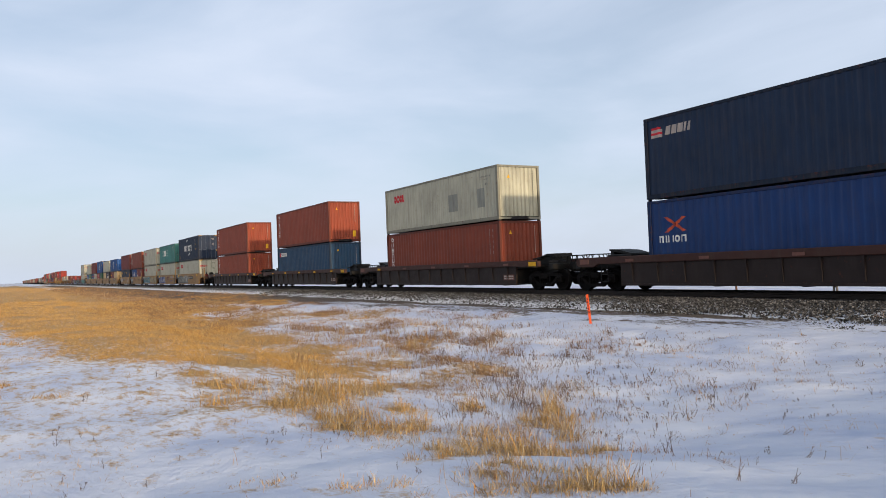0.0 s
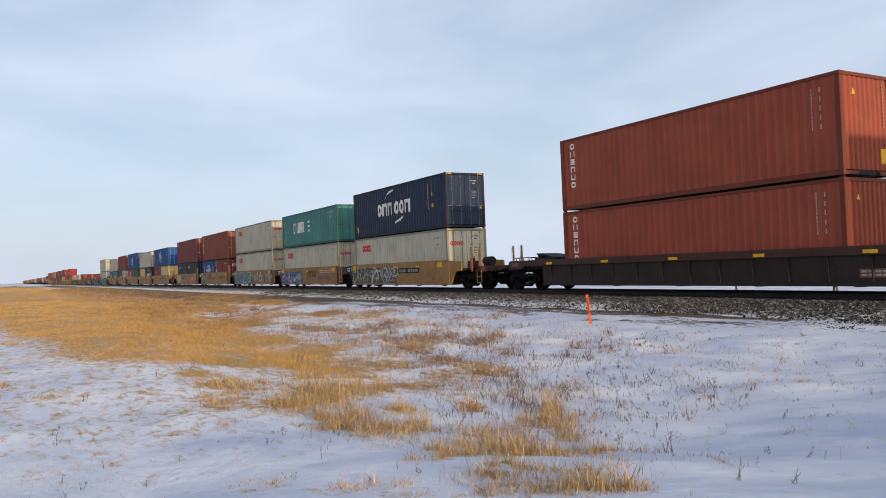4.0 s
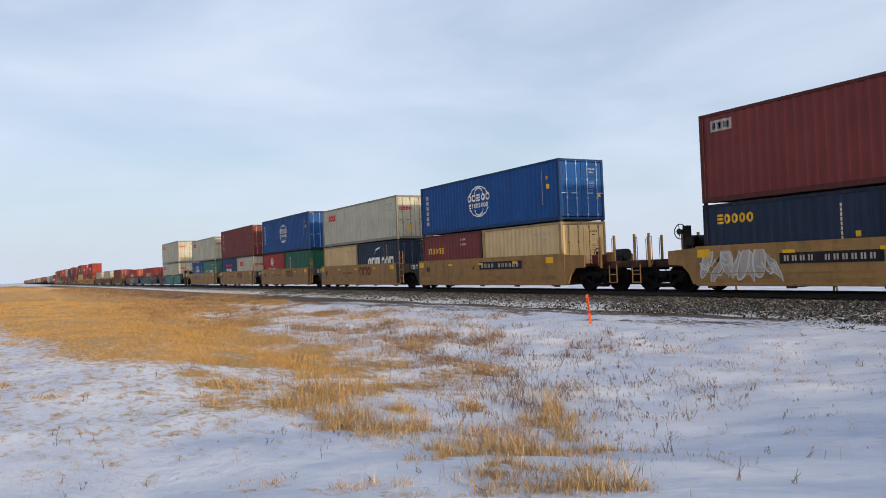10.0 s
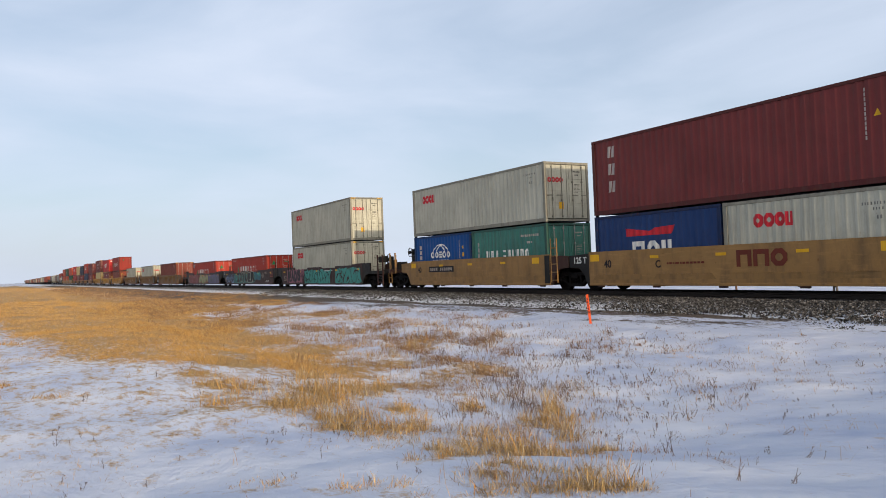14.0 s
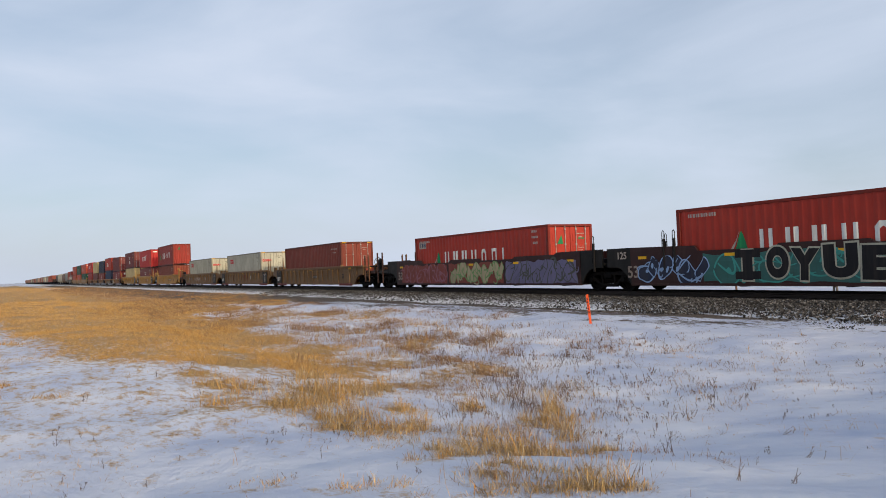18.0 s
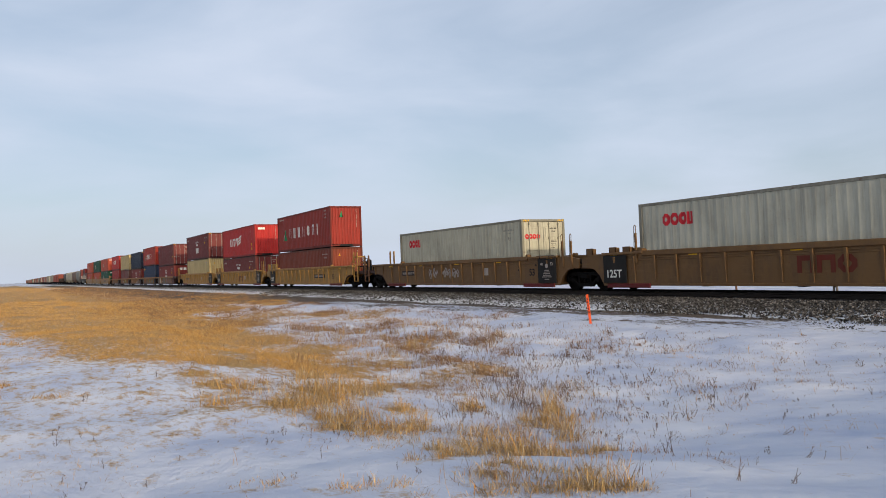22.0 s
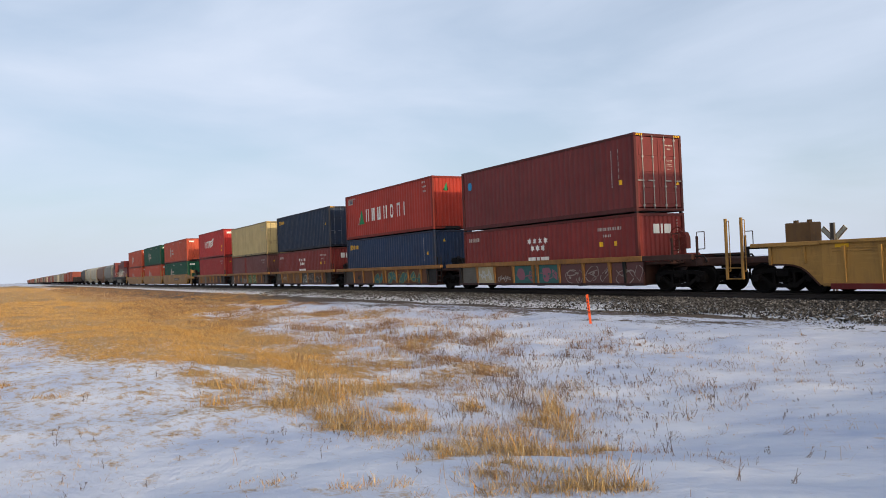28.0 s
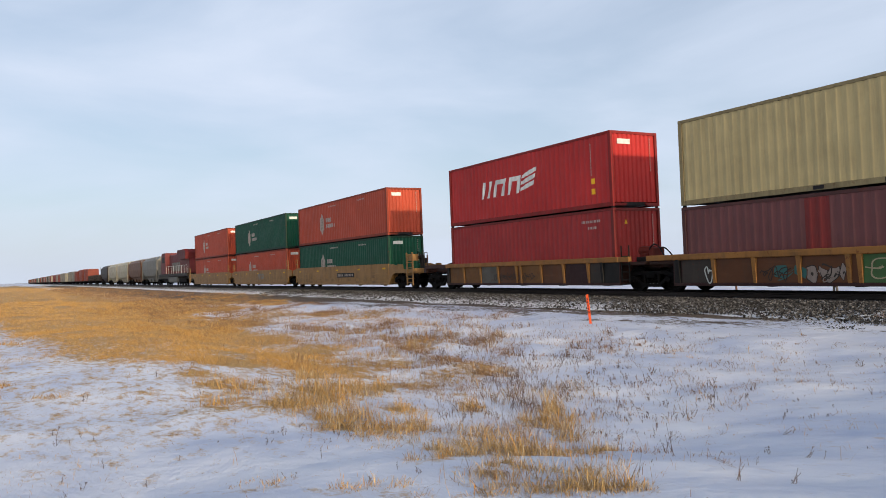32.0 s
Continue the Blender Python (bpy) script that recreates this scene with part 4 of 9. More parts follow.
def step_mesh(bm):
    for s in (-0.2, 0.2):
        rod(bm, (s, 0, 0.28), (s, 0, 0.95), 0.022, 6)
    rod(bm, (-0.2, 0, 0.3), (0.2, 0, 0.3), 0.022, 6)
    rod(bm, (-0.2, 0, 0.6), (0.2, 0, 0.6), 0.022, 6)


# style: side paint, chord paint, well length, top of the side, ribs, end paint, words for the label
STYLES = {
    "dark": ("carbrown", "chordbrown", 14.9, 1.20, 12, "platform", "dark brown weathered ribbed well car"),
    "plain": ("ttx", "ttx", 12.75, 1.54, 0, "rustdeck", "tan-yellow smooth-sided steel well car, dirty"),
    "maroon": ("carmaroon", "carmaroon", 16.5, 1.52, 0, "platform", "maroon steel well car covered in spray paint"),
    "tan": ("ttxdark", "ttxdark", 16.5, 1.48, 16, "ttxdark", "dull tan-yellow ribbed steel well car"),
    "yellow": ("ttxnew", "ttxnew", 16.5, 1.52, 16, "ttxnew", "yellow ribbed steel well car, fairly clean"),
    "patchy": ("carmaroon", "chord", 12.9, 1.20, 10, "rustdeck", "rusty brown ribbed well car, orange-tan top edge"),
    "cream": ("ttx", "ttx", 16.5, 1.50, 0, "ttx", "cream-tan smooth-sided steel well car"),
}
SIDE_Y = 1.34     # outer face of the side sills


def spray(owner, seed, x0, x1, z0, z1, fill, line, glyphs, back=None):
    """Spray-painted lettering on a car side: rounded bulging shapes with outlines; not a readable word."""
    rnd = random.Random(seed)
    y = -SIDE_Y - 0.012
    if back:
        bm = bmesh.new()
        n = 16
        top = [(x0 + (x1 - x0) * k / n, z1 - rnd.random() * 0.14) for k in range(n + 1)]
        low = [(x0 + (x1 - x0) * k / n, z0 + rnd.random() * 0.10) for k in range(n + 1)]
        vt = [bm.verts.new((x, y + 0.004, z)) for x, z in top]
        vb = [bm.verts.new((x, y + 0.004, z)) for x, z in low]
        for k in range(n):
            bm.faces.new((vb[k], vb[k + 1], vt[k + 1], vt[k]))
        part("spray_ground", bm, PAINT[back], owner, "patch of sprayed background colour")
    bf, bl = bmesh.new(), bmesh.new()
    w = (x1 - x0) / glyphs

    def ribbon(bm, pts, half, yy):
        """A brush stroke through pts with a swelling width."""
        prev = None
        n = len(pts)
        for k, (px, pz) in enumerate(pts):
            a, b = pts[max(0, k - 1)], pts[min(n - 1, k + 1)]
            dx, dz = b[0] - a[0], b[1] - a[1]
            d = math.hypot(dx, dz) or 1
            hw = half * (0.7 + 0.5 * math.sin(math.pi * k / (n - 1)))
            cur = (bm.verts.new((px - dz / d * hw, yy, pz + dx / d * hw)), bm.verts.new((px + dz / d * hw, yy, pz - dx / d * hw)))
            if prev:
                bm.faces.new((prev[0], prev[1], cur[1], cur[0]))
            prev = cur

    def curve(a, b, c, n=8):
        return [((1 - t) ** 2 * a[0] + 2 * t * (1 - t) * b[0] + t * t * c[0], (1 - t) ** 2 * a[1] + 2 * t * (1 - t) * b[1] + t * t * c[1]) for t in (k / n for k in range(n + 1))]
    hgt = z1 - z0

    def blob(n=30):
        """A smooth lopsided outline, radius by angle."""
        amps = [(m, rnd.uniform(-1, 1) * 0.30 / m, rnd.uniform(0, 6.28)) for m in (1, 2, 3, 4, 5)]
        return [1.0 + sum(k * math.sin(m * 2 * math.pi * i / n + ph) for m, k, ph in amps) for i in range(n)]

    def patch(bm, cx, cz, rx, rz, form, lean, yy):
        n = len(form)
        bm.faces.new([bm.verts.new((cx + rx * q * math.cos(2 * math.pi * i / n) + lean * rz * math.sin(2 * math.pi * i / n), yy,
                                    min(z1, max(z0, cz + rz * q * math.sin(2 * math.pi * i / n))))) for i, q in enumerate(form)])
    depth = 0
    for g in range(glyphs * 2):     # overlapping bulging shapes, each with its outline, a counter and strokes
        cx, cz = x0 + w * (g / 2 + 0.4) + rnd.gauss(0, 0.08) * w, z0 + hgt * rnd.uniform(0.34, 0.66)
        rx, rz, lean, form = w * rnd.uniform(0.22, 0.36), hgt * rnd.uniform(0.30, 0.52), rnd.uniform(-0.3, 0.5), blob()
        lo, hi = y - 0.0008 * g, y - 0.0008 * g - 0.0004
        if g % 2:     # a slanted, hard-edged stroke in place of a bulge
            n = len(form)
            form = [min(1.25, 0.62 / max(abs(math.cos(2 * math.pi * i / n + 0.5)), abs(math.sin(2 * math.pi * i / n + 0.5)))) * (0.8 + 0.25 * q) for i, q in enumerate(form)]
            rx *= 0.75
            rz = hgt * rnd.uniform(0.42, 0.56)
            lean = rnd.uniform(-0.5, 0.7)
        patch(bl, cx, cz, rx + 0.045 * hgt + 0.015, rz + 0.05 * hgt, form, lean, lo)
        patch(bf, cx, cz, rx, rz, form, lean, hi)
        if rnd.random() < 0.55:
            patch(bl, cx + rx * rnd.uniform(-0.3, 0.3), cz + rz * rnd.uniform(-0.3, 0.3), rx * 0.22, rz * rnd.uniform(0.12, 0.3), blob(14), lean, hi - 0.0003)
    top_y = y - 0.0008 * glyphs * 2 - 0.001
    for k in range(glyphs * 4):
        cx, cz = rnd.uniform(x0 + 0.1, x1 - 0.1), z0 + hgt * rnd.uniform(0.3, 0.7)
        a, c = (cx + w * rnd.uniform(-0.4, 0.0), cz + hgt * rnd.uniform(-0.3, 0.3)), (cx + w * rnd.uniform(0.0, 0.4), cz + hgt * rnd.uniform(-0.3, 0.3))
        b = (cx + w * rnd.uniform(-0.5, 0.5), cz + hgt * rnd.uniform(-0.6, 0.6))
        ribbon(bl if k % 3 else bf, curve(a, b, c, 10), hgt * rnd.uniform(0.014, 0.04), top_y - 0.0003 * k)
    part("spray_outline", bl, PAINT[line], owner, "sprayed outline strokes")["kind"] = "stuff"
    part("spray_fill", bf, PAINT[fill], owner, "sprayed bulging shapes")["kind"] = "stuff"


def sprayed_word(owner, letters, z0, z1, fill, line):
    """Fat sprayed capitals, each pulled to its own width, with a lighter rim round it."""
    y = -SIDE_Y - 0.026
    for k, (ch, xa, xb) in enumerate(letters):
        tilt = (0.0, -0.06, 0.09, -0.04, 0.05, -0.08)[k]
        for paint, bold, dy, name, grow_ in ((line, 0.11, 0.005, "letter_rim", 0.055), (fill, 0.075, 0.0, "sprayed_letter", 0.0)):
            me = lettering(ch, 1.0, bold)
            xs, zs = [q.co.x for q in me.vertices], [q.co.z for q in me.vertices]
            low, high = z0 + 0.05 * (k % 2) - grow_, z1 - 0.06 * ((k + 1) % 2) + grow_
            kx, kz = (xb - xa + 2 * grow_) / (max(xs) - min(xs)), (high - low) / (max(zs) - min(zs))
            part(name, me, PAINT[paint], owner, f"sprayed capital {ch}" if name == "sprayed_letter" else "", pose(xa - grow_ - min(xs) * kx - 0.5 * tilt * (high - low), y + dy - 0.0004 * k, low - min(zs) * kz) @ Matrix(((kx, 0, tilt * kz, 0), (0, 1, 0, 0), (0, 0, kz, 0), (0, 0, 0, 1))))


def scribble(owner, seed, x0, x1, z0, z1, tint, half=0.016):
    """A quick looping tag in one thin line; not a readable word."""
    rnd = random.Random(seed)
    bm = bmesh.new()
    n = int(34 * (x1 - x0)) + 24
    loops, prev = (x1 - x0) / 0.17, None
    ph, tall = rnd.uniform(0, 6.28), 0.5 * (z1 - z0)
    pts = []
    for k in range(n + 1):
        q = k / n
        a = 2 * math.pi * loops * q
        pts.append((x0 + (x1 - x0) * q + 0.11 * math.cos(a + ph), (z0 + z1) / 2 + tall * math.sin(a) * (0.55 + 0.45 * math.sin(a * 0.37 + ph)) + 0.2 * tall * math.sin(a * 2.3)))
    for k, (px, pz) in enumerate(pts):
        (ax, az), (bx, bz) = pts[max(0, k - 1)], pts[min(n, k + 1)]
        d = math.hypot(bx - ax, bz - az) or 1.0
        nx, nz = -(bz - az) / d * half, (bx - ax) / d * half
        y = -SIDE_Y - 0.021 - 0.00004 * k
        cur = (bm.verts.new((px + nx, y, pz + nz)), bm.verts.new((px - nx, y, pz - nz)))
        if prev:
            bm.faces.new((prev[0], prev[1], cur[1], cur[0]))
        prev = cur
    part("spray_tag", bm, PAINT[tint], owner, "thin looping sprayed tag")


def end_gear(car, style, s, turn, h, ends, reach):
    """Brake gear, tanks and plates on the platform of a coupler end."""
    near = -s     # sign of the side that faces the camera, in the end's own space
    black = PAINT["platform"]

    def wheel(x, y, z, k, paint):
        part("brake_wheel", shared("brake_wheel", brake_wheel_mesh), paint, car, "round spoked hand brake wheel", turn @ pose(x, y, z) @ Matrix.Diagonal((k, 1, k, 1)))
    if style in ("dark", "patchy") and not (style == "patchy" and s > 0):
        def plates(bm):
            if style == "patchy":
                extrude_xz(bm, [(h + 0.5, 1.26), (h + 0.9, 1.40), (h + 1.45, 1.32), (h + 1.45, 1.26), (h + 0.9, 1.32), (h + 0.5, 1.2)], -0.5, 0.5)
                box(bm, h + 0.6, h + 1.3, -0.35, 0.35, 1.08, 1.3, 0.02)
            elif s > 0:     # three overlapping tread plates on a low stack
                extrude_xz(bm, [(h + 0.3, 1.34), (h + 0.9, 1.38), (h + 0.9, 1.43), (h + 0.3, 1.41)], -0.6, 0.6)
                extrude_xz(bm, [(h + 0.75, 1.42), (h + 1.3, 1.55), (h + 1.3, 1.59), (h + 0.75, 1.46)], -0.55, 0.55)
                extrude_xz(bm, [(h + 1.15, 1.50), (h + 1.75, 1.47), (h + 1.75, 1.59), (h + 1.15, 1.58)], -0.5, 0.5)
                box(bm, h + 0.4, h + 1.7, -0.45, 0.45, 1.08, 1.46, 0.03)
                box(bm, h + 1.5, h + 2.3, -0.7, -0.2, 1.08, 1.3, 0.08)
            else:
                extrude_xz(bm, [(h + 0.3, 1.38), (h + 0.8, 1.46), (h + 1.5, 1.56), (h + 1.5, 1.63), (h + 0.9, 1.58), (h + 0.3, 1.44)], -0.5, 0.5)
                box(bm, h + 0.1, h + 1.4, -0.7, 0.7, 1.08, 1.42, 0.03)
                box(bm, h + 1.3, h + 1.5, -0.45, 0.45, 1.3, 1.58, 0.02)
        part("cover_plate", shared(("cover_plate", h, s), plates), black, car, "sloping dark cover plate", turn)
        if s > 0:
            wheel(h + 1.9, near * 0.5, 1.24, 0.7, black)

            def bearer(bm):
                box(bm, h + 1.85, h + 1.95, near * 0.5 - 0.12, near * 0.5 + 0.12, 1.08, 1.34, 0.01)
            part("wheel_bearer", shared(("wheel_bearer", h, s), bearer), black, car, at=turn)
    elif style == "patchy":
        red = PAINT["brakered"]
        wheel(h + 0.95, -0.6, 1.92, 1.35, red)

        def housing(bm):
            extrude_xz(bm, [(h + 0.75, 1.5), (h + 1.3, 1.5), (h + 1.3, 1.9), (h + 1.22, 2.06), (h + 1.0, 2.14), (h + 0.8, 2.1)], -0.54, -0.34)
            box(bm, h + 0.95, h + 1.13, -0.5, -0.36, 1.08, 1.56, 0.02)
            box(bm, h + 0.65, h + 1.2, -0.45, 0.3, 1.08, 1.35, 0.05)
        part("brake_housing", shared(("brake_housing", style), housing), red, car, "rusty red hand brake gear housing", turn)
    elif style == "plain" and s < 0:
        wheel(h + 1.15, near * 0.75, 2.1, 1.0, black)

        def stand(bm):
            box(bm, h + 0.85, h + 1.12, near * 0.6 - 0.1, near * 0.6 + 0.1, 1.08, 2.3, 0.03)
            box(bm, h + 0.6, h + 1.0, near * 0.6 - 0.2, near * 0.6 + 0.15, 1.55, 1.95, 0.05)
            rod(bm, (h + 0.15, near * 0.3, 1.75), (h + 0.75, near * 0.3, 1.75), 0.2, 12)
            box(bm, h + 0.1, h + 0.9, near * 0.3 - 0.25, near * 0.3 + 0.2, 1.08, 1.58, 0.03)
        part("brake_housing", shared("plain_brake_stand", stand), black, car, "black brake cylinder and stand", turn)
    elif style == "plain":
        wheel(h + 1.35, -0.7, 1.5, 0.75, black)

        def drum(bm):
            rod(bm, (h + 2.1, -0.4, 1.4), (h + 2.7, -0.4, 1.4), 0.22, 14)
            box(bm, h + 2.2, h + 2.6, -0.6, -0.2, 1.1, 1.3)
        part("air_tank", shared("plain_drum", drum), black, car, "black air drum", turn)

        def red_box(bm):
            box(bm, h + 1.3, h + 1.8, -1.0, -0.6, 1.08, 1.44, 0.04)
        part("valve_box", shared("plain_red_box", red_box), PAINT["darkred"], car, "dark red box", turn)
    elif s > 0:
        x = h + 2.35 + reach
        wheel(x, -0.85, 1.78, 1.15, black)

        def stand(bm):
            box(bm, x - 0.12, x + 0.1, -0.75, -0.55, 1.08, 1.95, 0.03)
            box(bm, x - 0.3, x + 0.05, -0.7, -0.3, 1.45, 1.75, 0.04)
        part("brake_housing", shared(("brake_stand", style), stand), black, car, "black hand brake gear", turn)
        def box_plate(bm):
            box(bm, h + 1.74 + reach, h + 2.36 + reach, -1.29, -0.9, 1.6, 1.98, 0.02)
        part("cabinet", shared(("cabinet", style), box_plate), ends, car, at=turn)

        def rungs(bm):
            for k in range(5):
                rod(bm, (0, 0, 0.6 + 0.3 * k), (0.7, 0, 0.6 + 0.3 * k), 0.018, 5)
        part("rung_set", shared("rung_set", rungs), ends, car, at=turn @ pose(h + 1.70 + reach, -1.37, 0))
    elif style != "maroon":
        def tank(bm):
            rod(bm, (h + 0.75, 0.2, 1.34), (h + 1.65, 0.2, 1.34), 0.19, 14)
            box(bm, h + 0.25, h + 0.85, -0.1, 0.5, 1.09, 1.86, 0.04)
            for k in (0.95, 1.45):
                box(bm, h + k - 0.05, h + k + 0.05, 0.02, 0.38, 1.09, 1.3)
        part("air_tank", shared("low_air_tank", tank), ends, car, at=turn)
    else:
        def gear_box(bm):
            box(bm, h + 1.3, h + 2.1, -0.3, 0.6, 1.08, 1.45, 0.05)
            rod(bm, (h + 0.4, 0.3, 1.5), (h + 1.2, 0.3, 1.5), 0.16, 12)
            box(bm, h + 0.5, h + 1.1, 0.15, 0.45, 1.08, 1.4)
        part("brake_housing", shared("maroon_gear", gear_box), black, car, "black brake cylinder", turn)


def ribbed_end(car, style, s, turn, h, top, paint, chordpaint):
    """Coupler end of a long ribbed car: arched side plates under a folded lip, end sill, steps and posts; the brake gear stands at the right-hand end."""
    near = -s     # the side that faces the camera, in the end's own space
    dark, deckpaint = PAINT["platform"], PAINT["rustdeck"]
    lip_end = h + (2.3 if style == "yellow" and s < 0 else 1.9)

    def arch(bm):
        pts = [(h, 0.28), (h + 0.12, 0.28), (h + 0.30, 0.46), (h + 0.48, 0.64), (h + 0.68, 0.77), (h + 0.92, 0.84), (h + 1.2, 0.87), (h + 1.72, 0.87), (h + 1.72, top - 0.06), (h, top - 0.06)]
        extrude_xz(bm, pts, -0.035, 0.035)

    def flange(bm):     # rim of the arch
        pts = [(h + 0.10, 0.26), (h + 0.30, 0.46), (h + 0.48, 0.64), (h + 0.68, 0.77), (h + 0.92, 0.84), (h + 1.2, 0.87), (h + 1.72, 0.87)]
        for (x0, z0), (x1, z1) in zip(pts, pts[1:]):
            rod(bm, (x0, 0, z0), (x1, 0, z1), 0.03, 5)

    def over(bm):
        box(bm, h, lip_end, -0.16, 0.13, -0.10, 0.02, 0.015)

    def door_post(bm):
        box(bm, -0.05, 0.05, -0.05, 0.05, 0.87, top - 0.1, 0.01)
    for sy in (-1, 1):
        part("end_cheek", shared(("arched_cheek", top), arch), paint, car, at=turn @ pose(0, sy * (SIDE_Y - 0.05), 0))
        part("arch_flange", shared(("arch_flange", h), flange), PAINT["rustdeck"], car, at=turn @ pose(0, sy * (SIDE_Y - 0.02), 0))
        part("edge_lip", shared(("end_lip", lip_end), over), chordpaint, car, at=turn @ pose(0, sy * (SIDE_Y - 0.03), top - 0.02))
        for dx in (0.55, 1.66):
            part("end_post", shared(("cheek_post", top), door_post), paint, car, at=turn @ pose(h + dx, sy * (SIDE_Y - 0.01), 0 if dx > 1 else 0.02))
    truck(s * (h + 1.45), car)

    def sill(bm):
        box(bm, h + 1.7, h + 3.35, -0.32, 0.32, 0.82, 1.08, 0.03)
        box(bm, h + 3.02, h + 3.3, -1.3, 1.3, 0.92, 1.14, 0.03)
        for sy in (-1, 1):
            box(bm, h + 1.7, h + 3.1, sy * 1.22 - 0.05, sy * 1.22 + 0.05, 0.94, 1.12, 0.02)
    part("end_sill", shared(("ribbed_sill", h), sill), deckpaint, car, "rusty brown end sill", turn)

    def walkway(bm):     # open grating over the coupler
        for k in range(9):
            box(bm, h + 1.75, h + 2.75, -1.0 + 0.25 * k - 0.04, -1.0 + 0.25 * k + 0.04, top - 0.10, top - 0.06)
        for x in (1.75, 2.25, 2.7):
            box(bm, h + x, h + x + 0.05, -1.05, 1.05, top - 0.15, top - 0.1)
        for x, y in ((1.8, -1.0), (1.8, 1.0), (2.68, -1.0), (2.68, 1.0)):
            box(bm, h + x, h + x + 0.06, y - 0.03, y + 0.03, 1.06, top - 0.1)
    part("walkway", shared(("end_walkway", top), walkway), dark, car, "dark open grating", turn)
    part("coupler", shared("coupler", coupler_mesh), GEAR, car, at=turn @ pose(h + 3.5, 0, 0))

    def hose(bm):
        pts = [(h + 3.3, near * 0.5, 0.92), (h + 3.42, near * 0.5, 0.62), (h + 3.6, near * 0.42, 0.42), (h + 3.85, near * 0.3, 0.5)]
        for a, b in zip(pts, pts[1:]):
            rod(bm, a, b, 0.03, 6)
    part("air_hose", shared(("air_hose", s), hose), PAINT["black"], car, "black rubber brake hose", turn)
    tall = 2.37 if style == "yellow" else 2.1

    def post(bm):
        box(bm, -0.045, 0.045, -0.03, 0.03, 0.44, tall, 0.008)
        rod(bm, (-0.13, 0, 0.7), (-0.13, 0, tall - 0.08), 0.014, 6)
        for z in (0.7, tall - 0.08):
            rod(bm, (-0.13, 0, z), (0, 0, z), 0.014, 6)
    postpaint = chordpaint if style == "yellow" else PAINT["hopbrown"]
    pairs = ((1.95, 2.52) if s > 0 else (2.66, 3.25))
    for sy in (-1, 1):
        if s < 0 and style == "yellow" and sy != near:
            continue
        for dx in pairs:
            part("stanchion", shared(("end_stanchion", tall), post), postpaint, car, at=turn @ pose(h + dx, sy * 1.34, 0))

        def rungs(bm):
            for z in (0.46, 0.8):
                rod(bm, (0, 0, z), (pairs[1] - pairs[0], 0, z), 0.02, 6)
        part("step", shared(("ribbed_step", pairs), rungs), postpaint, car, at=turn @ pose(h + pairs[0], sy * 1.34, 0))
    if s > 0:
        def rung(bm):     # ladder up to a small platform beside the brake gear
            box(bm, h + 1.9, h + 2.56, -1.36, -1.30, 0, 0.035)

        def shelf(bm):
            box(bm, h + 1.74, h + 2.62, -1.34, -0.85, 2.02, 2.1, 0.01)

        def shelf_post(bm):
            box(bm, -0.03, 0.03, -0.92, -0.86, 1.06, 2.03)

        def cross_bar(bm):
            box(bm, h + 1.8, h + 2.56, -0.94, -0.90, 0, 0.05)

        def brace(bm):
            rod(bm, (h + 1.85, -1.3, 1.95), (h + 1.25, -1.3, top), 0.03, 6)
        if style == "yellow":
            for k in range(5):
                part("rung", shared("shelf_rung", rung), chordpaint, car, at=turn @ pose(0, 0, 1.1 + 0.22 * k))
            part("shelf", shared("ladder_shelf", shelf), chordpaint, car, "small yellow platform at the head of the ladder", turn)
            for x in (1.8, 2.56):
                part("shelf_post", shared("shelf_post", shelf_post), chordpaint, car, at=turn @ pose(h + x, 0, 0))
            for z in (1.3, 1.65):
                part("cross_bar", shared("shelf_cross_bar", cross_bar), chordpaint, car, at=turn @ pose(0, 0, z))
            part("brace", shared("shelf_brace", brace), chordpaint, car, at=turn)
        else:
            def step_box(bm):
                for z in (0.9, 1.1, 1.3):
                    box(bm, h + 1.9, h + 2.56, -1.36, -1.30, z, z + 0.04)
                rod(bm, (h + 2.5, -1.32, 1.3), (h + 2.1, -1.32, 0.9), 0.02, 5)
            part("step_frame", shared("step_frame", step_box), chordpaint, car, at=turn)

        def gear(bm):
            box(bm, h + 2.72, h + 3.02, -0.82, -0.5, 1.06, 1.5, 0.05)
            box(bm, h + 2.78, h + 3.12, -0.84, -0.56, 1.42, 1.86, 0.08)
            rod(bm, (h + 2.9, -0.62, 1.64), (h + 3.14, -0.9, 1.66), 0.09, 10)
            rod(bm, (h + 2.6, -0.7, 1.5), (h + 2.75, -0.7, 1.1), 0.05, 6)
        part("brake_housing", shared(("ribbed_brake", style), gear), dark, car, "black hand brake gear", turn)
        part("brake_wheel", shared("brake_wheel", brake_wheel_mesh), PAINT["black"], car, "round spoked hand brake wheel", turn @ pose(h + 3.1, -0.95, 1.66, 0, 0, 35))
    else:
        def reservoir(bm):
            rod(bm, (h + 0.4, 0.3, 1.32), (h + 1.5, 0.3, 1.32), 0.17, 14)
            for x in (0.6, 1.3):
                box(bm, h + x - 0.04, h + x + 0.04, 0.14, 0.46, 1.08, 1.28)
        part("air_tank", shared("ribbed_reservoir", reservoir), paint, car, at=turn)
        if style == "yellow":
            def valve_case(bm):
                box(bm, h + 1.05, h + 1.9, -0.28, 0.28, top - 0.1, 2.12, 0.02)
                for x in (1.25, 1.7):
                    box(bm, h + x - 0.05, h + x + 0.05, -0.06, 0.06, 2.12, 2.2)
            part("valve_case", shared("valve_case", valve_case), PAINT["ttxdark"], car, "brown steel case on the deck", turn)


